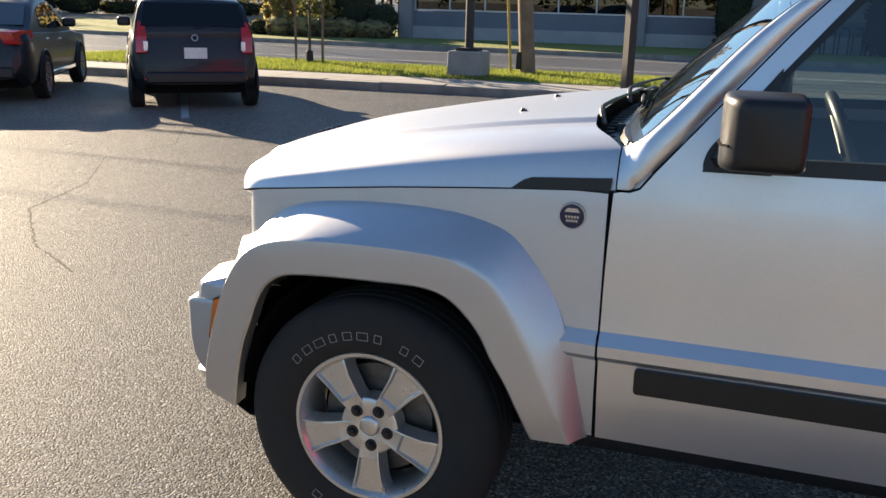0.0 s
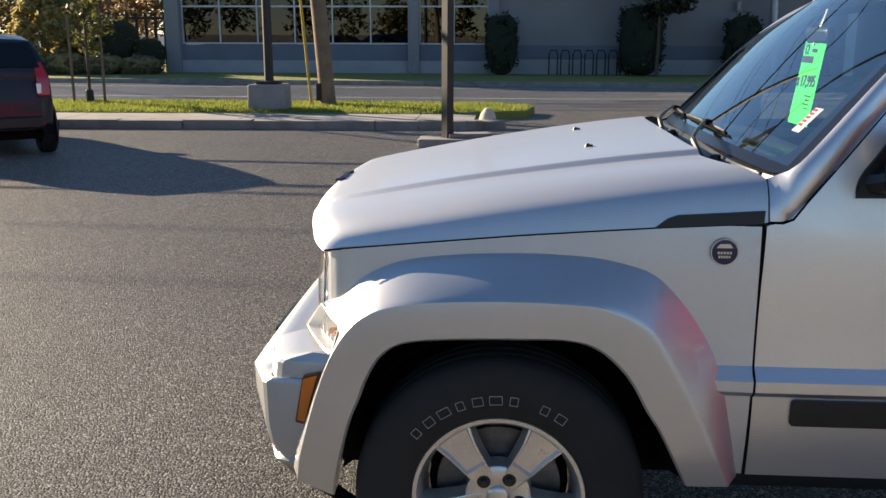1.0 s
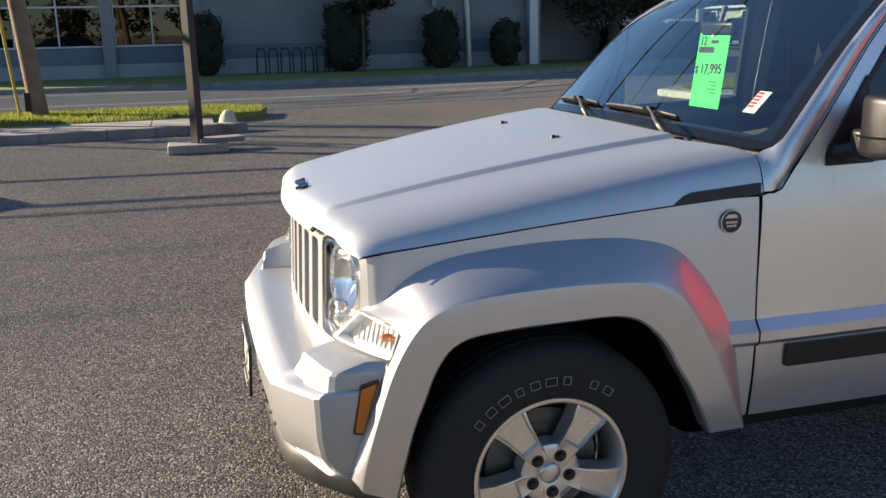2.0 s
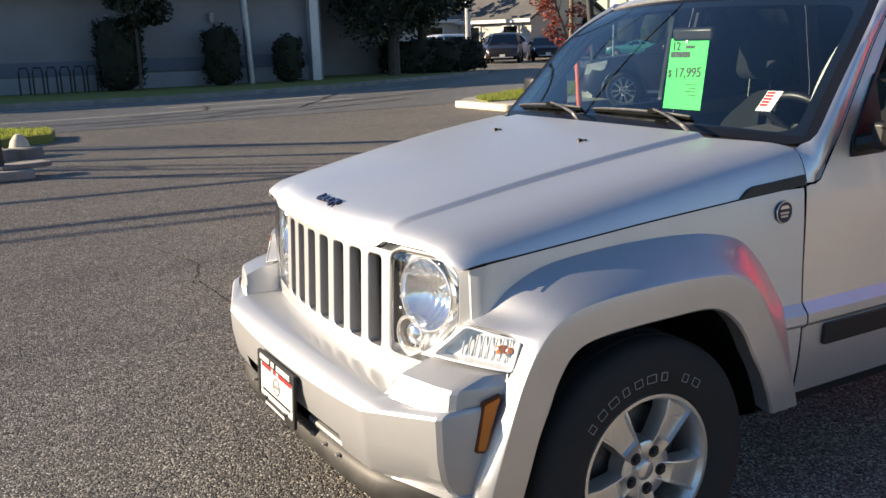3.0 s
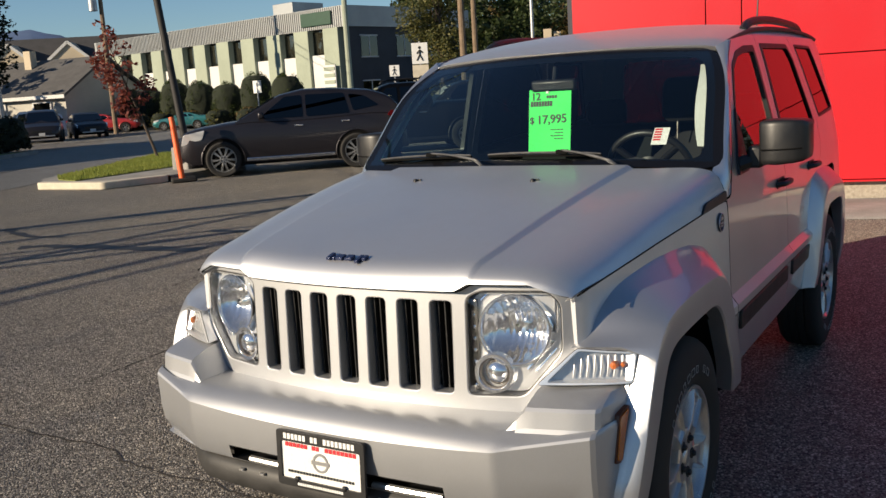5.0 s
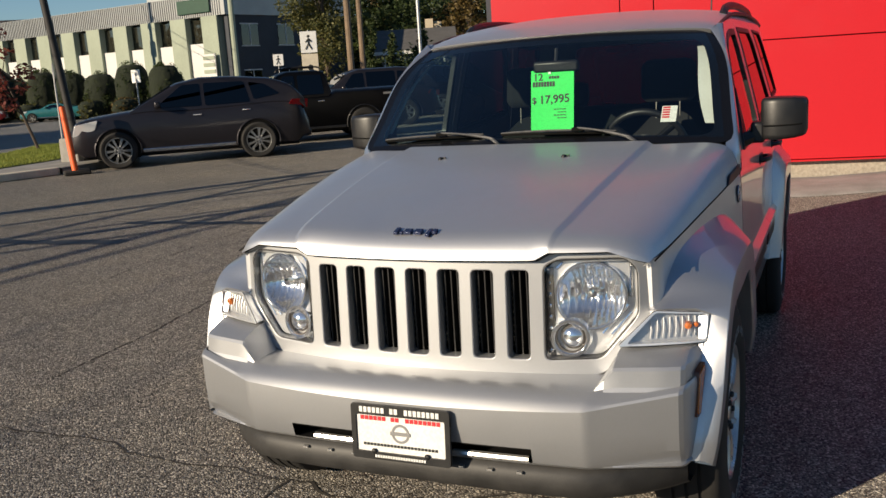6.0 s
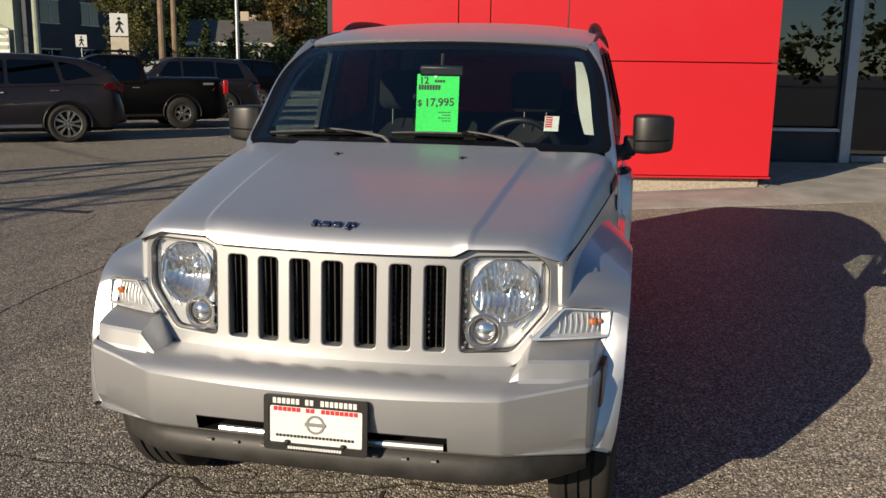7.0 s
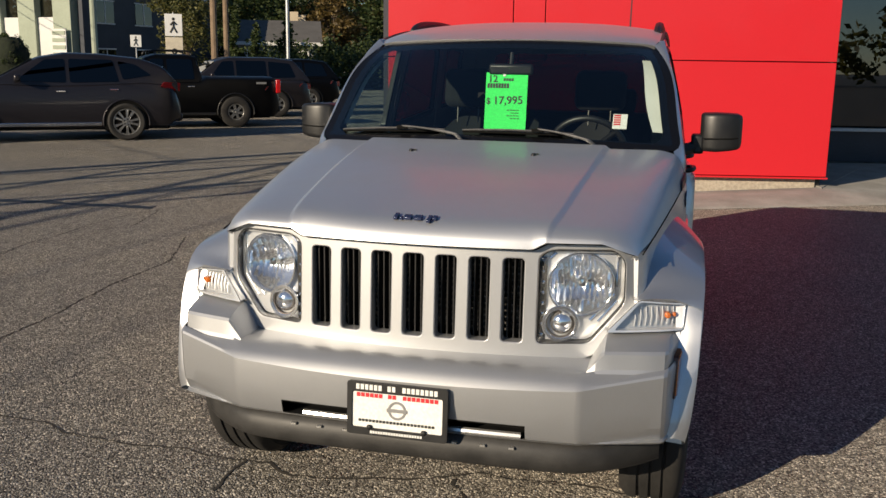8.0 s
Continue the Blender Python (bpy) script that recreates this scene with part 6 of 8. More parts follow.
part("base_block", Mesh().prism(rounded([(-0.26, -0.26), (0.26, -0.26), (0.26, 0.26), (-0.26, 0.26)], 0.05), -0.6, 0.0, lambda a, b, d: (a * (1.03 - 0.08 * (d + 0.6)), b * (1.03 - 0.08 * (d + 0.6)), d)), CONCRETE, lp2, "square concrete footing", bevel=0.03)
mk = thing("marker_post", "tall orange plastic marker post leaning on its rubber foot", "post", (10.47, 12.60, 0.0))
part("tube", Mesh().tube([(-0.04, -0.07, 0.06), (0.005, 0.04, 0.70), (0.05, 0.15, 1.33)], [0.060, 0.060, 0.055], 16), ORANGE, mk, "orange plastic tube", smooth=50)
part("foot", Mesh().box((0.05, -0.02, 0.05), (0.5, 0.34, 0.10), pose(0, 0, 0, 0, 0, -40)), RUBBER, mk, "black rubber foot", bevel=0.03)
post("service_pole", (9.4, 30.4, 0.1), 9.0, 0.15, 0.12, GALV, "grey metal pole before the low building", "pole", (-0.35, 0))

# ---- other vehicles ----
def vehicle(name, label, place, turn, paint, outline, cabin, width, wheelbase, radius, panes, pickup=False, spokes=5, rim=0.21, lamp_h=(0.62, 0.80), glass=None, group="", pairs=False, tails=True):
    """A parked car. outline: (x, top height of the lower body); cabin: (x, roof height, roof half-width share), nose at low x, front axle at 0."""
    car = thing(name, label, "car", place, turn, group)
    glass = glass or DARK_GLASS
    w = width / 2
    x0, x1 = outline[0][0], outline[-1][0]
    z0 = 0.24

    def plan(x):
        e = min(1.0, (x - x0) / 0.55) if x < (x0 + x1) / 2 else min(1.0, (x1 - x) / 0.40)
        return w * (0.80 + 0.20 * math.sqrt(max(0.0, 1 - (1 - e) ** 2)))

    def body_row(x):
        zt = table(outline, x)
        p = plan(x)
        lift = 0.12 if x < x0 + 0.15 or x > x1 - 0.15 else 0.0
        half = [(p * 0.82, z0 + lift), (p * 0.95, z0 + 0.05 + lift), (p * 0.985, z0 + 0.2), (p, (z0 + zt) / 2), (p * 0.99, zt - 0.16), (p * 0.955, zt - 0.05), (p * 0.88, zt - 0.008), (p * 0.60, zt + 0.012), (p * 0.30, zt + 0.02)]
        return [(x, y, z) for y, z in half] + [(x, 0, zt + 0.022)] + [(x, -y, z) for y, z in half[::-1]]
    n = 34
    rows = [body_row(x0 + (x1 - x0) * (i / n)) for i in range(n + 1)]
    m = Mesh().rows(rows)
    for r in (rows[0], rows[-1]):
        m.add(r, [tuple(range(len(r)))])
    part("body", m, paint, car, smooth=40)
    part("underside", Mesh().box(((x0 + x1) / 2, 0, 0.28), (x1 - x0 - 0.5, width * 0.8, 0.12)), VOID, car)

    def cab_half(x, z):
        zb = table(outline, x) - 0.02
        t = min(1, max(0, (z - zb) / 0.62))
        return w * (0.93 - 0.20 * t ** 1.15)
    c0, c1 = cabin[0][0], cabin[-1][0]
    nc = 30
    crow = []
    for i in range(nc + 1):
        x = c0 + (c1 - c0) * i / nc
        zb, zr = table(outline, x) - 0.03, table([(c[0], c[1]) for c in cabin], x)
        zr = max(zr, zb + 0.01)
        half = [(cab_half(x, zb + (zr - zb) * k), zb + (zr - zb) * k) for k in (0, 0.25, 0.5, 0.75, 0.9)]
        yt = cab_half(x, zr)
        half += [(yt * 0.97, zb + (zr - zb) * 0.97), (yt * 0.88, zr + 0.0), (yt * 0.45, zr + 0.018)]
        crow.append([(x, y, z) for y, z in half] + [(x, 0, zr + 0.022)] + [(x, -y, z) for y, z in half[::-1]])
    cm = Mesh().rows(crow)
    cm.add(crow[-1], [tuple(range(len(crow[-1])))])
    part("cabin", cm, paint, car, smooth=45)
    for s in (-1, 1):
        for poly in panes:
            q = refine(rounded(poly, 0.05), 0.12)
            part("window", Mesh().prism(q, 0.004, 0.009, lambda a, b, d, s=s: (a, s * (cab_half(a, b) + d), b)), glass, car)
            # black sheet behind the pane, painting the unlit cabin
            part("dim_cabin_sheet", Mesh().prism(q, -0.012, 0.002, lambda a, b, d, s=s: (a, s * (cab_half(a, b) + d), b)), VOID, car)
        for x in (0.0, wheelbase):
            # flat black disc that paints the shade under the arch
            part("arch_shade_disc", Mesh().add([(x + (radius + 0.07) * math.cos(a), s * (w + 0.003), radius + (radius + 0.07) * math.sin(a)) for a in [math.pi * (-0.12 + 1.24 * i / 24) for i in range(25)]], [tuple(range(25))]), VOID, car)
            build_wheel("wheel", car, (x, s * (w - 0.066), radius), s, radius, 0.21, rim, spokes, start=-90 + 17 * (x > 0), alloy=DARK_ALLOY, pairs=pairs)
            lip = Mesh().tube([(x + (radius + 0.075) * math.cos(a), s * (w + 0.004), radius + (radius + 0.075) * math.sin(a)) for a in [math.pi * (-0.05 + 1.10 * i / 24) for i in range(25)]], 0.016, 6)
            part("arch_lip", lip, BLACK_PLASTIC if pickup else paint, car)
        mx = panes[0][0][0] + 0.05
        mz = panes[0][0][1]
        part("door_mirror", Mesh().box((mx, s * (w * 1.05), mz + 0.06), (0.12, 0.20, 0.14)), paint, car, bevel=0.035)
        for px in [p[1][0] for p in panes[:2]]:
            part("door_handle", Mesh().box((px - 0.10, s * (w * 0.995), table(outline, px) - 0.14), (0.17, 0.03, 0.028)), CHROME, car, bevel=0.006)
        part("headlight", Mesh().prism(rounded([(x0 + 0.10, lamp_h[0]), (x0 + 0.55, lamp_h[0] + 0.12), (x0 + 0.62, lamp_h[1] + 0.05), (x0 + 0.16, lamp_h[1] - 0.03)], 0.03), -0.10, 0.022, lambda a, b, d, s=s: (a, s * (plan(a) * 0.985 + d), b)), CAR_LAMP, car, bevel=0.01)
        if tails:
            part("tail_light", Mesh().prism(rounded([(x1 - 0.42, lamp_h[1] + 0.12), (x1 - 0.02, lamp_h[1] + 0.02), (x1 + 0.015, lamp_h[1] + 0.20), (x1 - 0.34, lamp_h[1] + 0.22)], 0.03), -0.16, 0.010, lambda a, b, d, s=s: (a, s * (plan(min(a, x1)) * 0.985 + d), b)), RED_LENS, car)
        part("sill_trim", Mesh().box((wheelbase / 2, s * (w * 0.985), z0 + 0.10), (wheelbase - 2 * radius - 0.2, 0.03, 0.07)), CHROME if not pickup else BLACK_PLASTIC, car, bevel=0.01)
    # front and rear glass
    def screen(xa, za, xb, zb, off, name):
        m2 = Mesh()
        ya, yb = cab_half(xa, za) * 0.90, cab_half(xb, zb) * 0.90
        dx, dz = xb - xa, zb - za
        ln = math.hypot(dx, dz)
        nx, nz = (-dz / ln, dx / ln) if off > 0 else (dz / ln, -dx / ln)
        q = [(-ya, 0), (ya, 0), (yb, 1), (-yb, 1)]
        m2.prism(refine(q, 0.25), 0.008, 0.016, lambda a, t, d: (xa + dx * t + nx * d, a, za + dz * t + nz * d))
        part(name, m2, glass, car)
        # black backing that paints the dark cabin behind the glass
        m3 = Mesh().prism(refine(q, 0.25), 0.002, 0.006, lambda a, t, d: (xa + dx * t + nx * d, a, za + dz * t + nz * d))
        part("dim_cabin_screen", m3, VOID, car)
    (ca, za), (cb, zb) = (cabin[0][0], cabin[0][1]), (cabin[1][0], cabin[1][1])
    screen(ca + 0.08 * (cb - ca), za + 0.08 * (zb - za), ca + 0.92 * (cb - ca), za + 0.92 * (zb - za) + 0.016, 1, "windshield")
    (ca, za), (cb, zb) = (cabin[-1][0], cabin[-1][1]), (cabin[-2][0], cabin[-2][1])
    if abs(ca - cb) > 0.02:
        screen(ca + 0.15 * (cb - ca), za + 0.15 * (zb - za), ca + 0.9 * (cb - ca), za + 0.9 * (zb - za) + 0.012, -1, "rear_window")
    part("front_grille", Mesh().box((x0 + 0.012, 0, 0.60), (0.03, width * 0.5, 0.16)), BLACK_PLASTIC, car, bevel=0.01)
    part("front_bumper_trim", Mesh().box((x0 + 0.03, 0, 0.36), (0.10, width * 0.66, 0.07)), ALLOY, car, bevel=0.02)
    part("rear_bumper", Mesh().box((x1 - 0.01, 0, 0.45), (0.10, width * 0.78, 0.16)), BLACK_PLASTIC if pickup else paint, car, bevel=0.03)
    part("plate", Mesh().box((x1 + 0.022, 0, 0.78), (0.012, 0.30, 0.145)), PAPER, car)
    part("plate", Mesh().box((x0 - 0.012, 0, 0.46), (0.012, 0.31, 0.155)), PAPER, car)
    return car


SUV_BODY = [(-0.95, 0.72), (-0.90, 0.90), (-0.6, 1.02), (0.1, 1.11), (0.62, 1.15), (1.5, 1.12), (2.4, 1.15), (3.2, 1.19), (3.75, 1.15), (3.88, 1.0), (3.94, 0.75)]
SUV_CAB = [(0.30, 1.13), (1.22, 1.63), (1.75, 1.73), (2.4, 1.72), (3.2, 1.64), (3.6, 1.50), (3.88, 1.17)]
SUV_PANES = [[(0.80, 1.18), (1.72, 1.16), (1.72, 1.62), (1.36, 1.60)], [(1.80, 1.16), (2.72, 1.18), (2.62, 1.61), (1.80, 1.62)], [(2.80, 1.22), (3.36, 1.31), (3.05, 1.53), (2.72, 1.59)]]
vehicle("grey_crossover", "dark grey crossover SUV parked beside the orange post", (12.12, 12.88, 0), -50, GUN_PAINT, SUV_BODY, SUV_CAB, 1.91, 2.825, 0.375, SUV_PANES, spokes=5, rim=0.262, pairs=True, lamp_h=(0.70, 0.96))
PICK_BODY = [(-0.90, 0.72), (-0.85, 1.0), (-0.4, 1.06), (0.5, 1.10), (1.5, 1.13), (2.35, 1.15), (2.40, 1.24), (4.2, 1.24), (4.32, 1.22), (4.36, 0.80)]
PICK_CAB = [(0.55, 1.12), (1.10, 1.70), (1.35, 1.77), (2.1, 1.77), (2.30, 1.72), (2.40, 1.18)]
PICK_PANES = [[(0.92, 1.18), (1.50, 1.18), (1.50, 1.67), (1.22, 1.66)], [(1.58, 1.18), (2.22, 1.18), (2.18, 1.66), (1.58, 1.67)]]
truck = vehicle("black_pickup", "black crew-cab pickup truck parked in the row", (16.45, 13.05, 0), -50, BLACK_PAINT, PICK_BODY, PICK_CAB, 1.85, 3.20, 0.385, PICK_PANES, pickup=True, spokes=6, rim=0.20)
rails = Mesh()
for s in (-1, 1):
    rails.tube(smooth_line([(1.2, s * 0.55, 1.78), (1.3, s * 0.55, 1.86), (2.1, s * 0.55, 1.86), (2.2, s * 0.55, 1.77)], 3), 0.025, 6)
part("roof_rack", rails, BLACK_PLASTIC, truck)
part("tail_light", Mesh().box((4.30, -0.90, 1.02), (0.12, 0.08, 0.34)), RED_LENS, truck, bevel=0.02)
part("box_badge", Mesh().box((3.86, -0.928, 1.10), (0.26, 0.006, 0.05)), GREY_INK, truck)
BIG_BODY = [(-0.92, 0.75), (-0.85, 0.98), (-0.3, 1.06), (0.5, 1.12), (1.5, 1.12), (2.8, 1.14), (3.7, 1.15), (3.95, 1.05), (4.0, 0.75)]
BIG_CAB = [(0.45, 1.11), (1.15, 1.66), (1.5, 1.76), (2.8, 1.77), (3.5, 1.70), (3.93, 1.15)]
BIG_PANES = [[(0.90, 1.17), (1.62, 1.16), (1.62, 1.66), (1.30, 1.64)], [(1.70, 1.16), (2.60, 1.16), (2.60, 1.67), (1.70, 1.67)], [(2.68, 1.17), (3.50, 1.19), (3.34, 1.60), (2.68, 1.66)]]
vehicle("grey_suv", "dark grey SUV parked behind the pickup", (21.45, 13.9, 0), -50, GREY_PAINT, BIG_BODY, BIG_CAB, 1.95, 2.9, 0.385, BIG_PANES, spokes=6)
vehicle("black_suv", "black SUV at the end of the parked row", (26.6, 14.9, 0), -50, BLACK_PAINT, BIG_BODY, BIG_CAB, 1.90, 2.85, 0.37, BIG_PANES, spokes=5)
HATCH_BODY = [(-0.80, 0.62), (-0.74, 0.80), (-0.3, 0.94), (0.3, 1.02), (1.2, 1.02), (2.4, 1.06), (3.05, 1.05), (3.16, 0.92), (3.20, 0.70)]
HATCH_CAB = [(0.12, 1.0), (0.95, 1.46), (1.4, 1.525), (2.3, 1.52), (2.82, 1.45), (3.10, 1.06)]
HATCH_PANES = [[(0.62, 1.06), (1.42, 1.05), (1.42, 1.45), (1.08, 1.43)], [(1.50, 1.05), (2.38, 1.09), (2.28, 1.44), (1.50, 1.46)]]
hatch = vehicle("black_hatchback", "dark hatchback parked nose to the kerb", (-8.31, 10.32, 0), -52, BLUE_PAINT, HATCH_BODY, HATCH_CAB, 1.695, 2.60, 0.315, HATCH_PANES, rim=0.18, tails=False)
for s in (-1, 1):
    part("tall_tail_light", Mesh().prism(rounded([(3.04, 0.76), (3.17, 0.77), (3.12, 1.00), (2.98, 1.20)], 0.03), -0.12, 0.02, lambda a, b, d, s=s: (a + 0.035, s * (0.745 + d * (1.0 if b < 1.1 else 0.6) - 0.22 * max(0, b - 1.02)), b)), RED_LENS, hatch)
    part("reverse_lamp", Mesh().box((3.185, s * 0.640, 0.87), (0.03, 0.06, 0.13)), PEARL, hatch, bevel=0.01)
    part("exhaust_reflector", Mesh().box((3.19, s * 0.60, 0.44), (0.02, 0.16, 0.04)), RED_LENS, hatch)
part("badge", Mesh().lathe([(0.03, 0.0), (0.032, 0.008), (0.045, 0.008), (0.048, 0.0)], 20, Matrix.Translation((3.165, 0, 0.98)) @ pose(0, 0, 0, 0, 80, 0)), GREY_INK, hatch)
part("rear_wiper", Mesh().tube([(3.10, 0.0, 1.10), (3.07, 0.18, 1.135), (3.05, 0.34, 1.16)], 0.010, 6), BLACK_PLASTIC, hatch)
part("roof_antenna", Mesh().tube([(2.6, 0, 1.53), (2.68, 0, 1.60)], 0.010, 6), BLACK_PLASTIC, hatch)
SEDAN_BODY = [(-0.92, 0.60), (-0.84, 0.76), (-0.3, 0.88), (0.4, 0.95), (1.5, 0.96), (2.6, 1.0), (3.5, 1.02), (3.68, 0.92), (3.72, 0.66)]
SEDAN_CAB = [(0.40, 0.94), (1.22, 1.38), (1.7, 1.455), (2.2, 1.44), (2.55, 1.36), (3.25, 1.01)]
SEDAN_PANES = [[(0.95, 1.0), (1.68, 0.99), (1.68, 1.38), (1.36, 1.36)], [(1.76, 0.99), (2.55, 1.03), (2.40, 1.30), (1.76, 1.38)]]
vehicle("blue_sedan", "slate blue sedan parked nose to the kerb", (-11.2, 9.9, 0), -60, BLUE_PAINT, SEDAN_BODY, SEDAN_CAB, 1.80, 2.70, 0.32, SEDAN_PANES)
COUPE_CAB = [(0.55, 0.93), (1.2, 1.24), (1.6, 1.29), (2.0, 1.26), (2.9, 1.0)]
COUPE_PANES = [[(0.98, 0.98), (1.90, 0.98), (1.75, 1.20), (1.34, 1.20)], [(1.96, 1.0), (2.4, 1.02), (2.1, 1.15), (1.92, 1.18)]]
VAN_BODY = [(-0.85, 0.65), (-0.8, 0.85), (-0.2, 1.02), (0.4, 1.10), (2.0, 1.08), (3.6, 1.10), (3.75, 0.9), (3.78, 0.7)]
VAN_CAB = [(-0.05, 1.04), (0.95, 1.66), (1.5, 1.76), (3.2, 1.76), (3.7, 1.12)]
VAN_PANES = [[(0.5, 1.12), (1.35, 1.11), (1.35, 1.63), (0.95, 1.60)], [(1.43, 1.11), (2.4, 1.11), (2.4, 1.64), (1.43, 1.65)], [(2.48, 1.11), (3.4, 1.13), (3.25, 1.6), (2.48, 1.64)]]
vehicle("grey_minivan", "dark grey minivan parked across the street", (29.0, 43.0, 0.0), 52, GREY_PAINT, VAN_BODY, VAN_CAB, 1.95, 3.0, 0.34, VAN_PANES)
vehicle("dark_sedan", "dark blue sedan parked across the street", (32.6, 43.6, 0.0), 60, BLUE_PAINT, SEDAN_BODY, SEDAN_CAB, 1.80, 2.70, 0.32, SEDAN_PANES)
vehicle("red_coupe", "red car parked across the street", (39.5, 48.6, 0.0), 130, RED_PAINT, SEDAN_BODY, COUPE_CAB, 1.78, 2.6, 0.32, COUPE_PANES)
vehicle("red_sedan", "red car beside a house", (34.0, 54.5, 0.0), 120, RED_PAINT, SEDAN_BODY, SEDAN_CAB, 1.78, 2.6, 0.32, SEDAN_PANES)
vehicle("silver_van", "silver van parked before the houses", (38.5, 53.0, 0.0), 140, WHITE_PAINT, VAN_BODY, VAN_CAB, 1.9, 2.9, 0.33, VAN_PANES)
teal = vehicle("teal_coupe", "low teal coupe parked before clipped bushes", (38.8, 44.0, 0.0), -62, TEAL_PAINT, SEDAN_BODY, COUPE_CAB, 1.76, 2.6, 0.32, COUPE_PANES)
teal.scale = (0.84, 0.84, 0.84)
vehicle("white_truck", "white vehicle behind the hedge", (25.5, 47.0, 0.0), 10, WHITE_PAINT, VAN_BODY, VAN_CAB, 1.95, 3.0, 0.34, VAN_PANES)
for i, (x, y, a, pt) in enumerate(((-57.5, 64.0, 40, WHITE_PAINT), (-54.0, 69.5, 40, GREY_PAINT), (-44.0, 74.5, 55, BLUE_PAINT))):
    vehicle("parked_car", "car parked far down the street", (x, y, 0), a, pt, SEDAN_BODY, SEDAN_CAB, 1.80, 2.70, 0.32, SEDAN_PANES, group="cars far down the street")

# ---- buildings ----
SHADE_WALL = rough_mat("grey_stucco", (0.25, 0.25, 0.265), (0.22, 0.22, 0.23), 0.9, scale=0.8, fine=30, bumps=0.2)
BLUE_BAND = rough_mat("blue_grey_wall", (0.16, 0.18, 0.23), (0.13, 0.15, 0.19), 0.85, scale=0.8, fine=30, bumps=0.2)
PALE_BAND = rough_mat("pale_wall_base", (0.34, 0.35, 0.37), (0.28, 0.29, 0.31), 0.85, scale=1.2, fine=30, bumps=0.2)
FASCIA = rough_mat("pale_fascia", (0.33, 0.325, 0.335), (0.29, 0.285, 0.295), 0.7, scale=0.6, fine=20, bumps=0.1)
BROWN_TRIM = rough_mat("brown_trim", (0.16, 0.07, 0.05), (0.12, 0.06, 0.045), 0.7, scale=2, fine=20)
WINDOW_ALU = rough_mat("pale_window_frame", (0.55, 0.56, 0.57), (0.48, 0.49, 0.5), 0.45, 0.3, scale=3, fine=40)
OFFICE_GLASS = glass_mat("office_window_glass", (0.50, 0.50, 0.47), 0.0, 1.55)
SHOP_GLASS = glass_mat("shop_window_glass", (0.13, 0.14, 0.14), 0.0, 1.46)
ENTRY_GLASS = glass_mat("entrance_glass", (0.13, 0.14, 0.14), 0.0, 1.9)
PILASTER = rough_mat("sage_green_wall", (0.33, 0.37, 0.29), (0.29, 0.325, 0.255), 0.85, scale=0.6, fine=20, bumps=0.1)
WHITE_WALL = rough_mat("white_panel", (0.64, 0.64, 0.62), (0.58, 0.58, 0.56), 0.7, scale=0.6, fine=20, bumps=0.1)
METAL_ROOF = rough_mat("ribbed_metal", (0.36, 0.37, 0.37), (0.30, 0.31, 0.31), 0.45, 0.4, scale=0.8, fine=20, bumps=0.05)
SHINGLE = rough_mat("grey_shingle", (0.105, 0.100, 0.096), (0.075, 0.072, 0.070), 0.9, scale=1.5, fine=18, bumps=0.4, dist=0.03)
DARK_SHINGLE = rough_mat("dark_shingle", (0.05, 0.048, 0.05), (0.04, 0.04, 0.04), 0.9, scale=1.5, fine=18, bumps=0.4, dist=0.03)
SIDING = rough_mat("pale_siding", (0.50, 0.48, 0.42), (0.44, 0.42, 0.37), 0.8, scale=0.8, fine=20)
TAN_SIDING = rough_mat("tan_siding", (0.55, 0.46, 0.33), (0.48, 0.40, 0.29), 0.8, scale=0.8, fine=20)
# near-black back wall: the dimness of an unlit room as colour
ROOM_SHADE = plain_mat("painted_dim_room", (0.03, 0.03, 0.032), 0.9)
SIGN_GREEN = rough_mat("green_sign", (0.006, 0.05, 0.024), (0.005, 0.042, 0.02), 0.5, scale=3, fine=30, bumps=0)
BARK = rough_mat("bark", (0.10, 0.075, 0.055), (0.06, 0.045, 0.035), 0.95, scale=4, fine=40, bumps=0.6, dist=0.01)


def leaf_mat(name, a, b, c, thin=0.45):
    """Leaves that let part of the sunlight through."""
    m, t, n, l, p = nodes_of(name)
    g = n.new("ShaderNodeNewGeometry")
    r = ramp(n, [(0.0, a), (0.5, b), (1.0, c)])
    l.new(g.outputs["Random Per Island"], r.inputs[0])
    l.new(r.outputs[0], p.inputs["Base Color"])
    p.inputs["Roughness"].default_value = 0.6
    let_through(m, thin)
    MATS[name] = m
    return m


# near-black green: the shade deep inside a bush, painted as colour
CORE_SHADE = rough_mat("inner_foliage_shade", (0.006, 0.010, 0.004), (0.020, 0.028, 0.010), 0.9, scale=7, fine=24, bumps=1.0, dist=0.05)
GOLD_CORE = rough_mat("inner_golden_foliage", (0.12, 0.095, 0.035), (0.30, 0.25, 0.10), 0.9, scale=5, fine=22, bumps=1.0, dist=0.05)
# blue-black wall colour that holds the shade of the trees beside it
SHADED_END = rough_mat("shaded_end_wall", (0.055, 0.062, 0.075), (0.045, 0.05, 0.06), 0.8, scale=1, fine=20)
LEAF_DARK = leaf_mat("dark_leaves", (0.008, 0.013, 0.006), (0.017, 0.025, 0.010), (0.036, 0.044, 0.017), 0.2)
LEAF_GREEN = leaf_mat("green_leaves", (0.022, 0.04, 0.012), (0.045, 0.068, 0.02), (0.085, 0.11, 0.03))
LEAF_AUTUMN = leaf_mat("autumn_leaves", (0.06, 0.04, 0.015), (0.12, 0.08, 0.022), (0.20, 0.14, 0.04))
LEAF_RED = leaf_mat("red_leaves", (0.12, 0.025, 0.02), (0.22, 0.05, 0.035), (0.30, 0.10, 0.06))
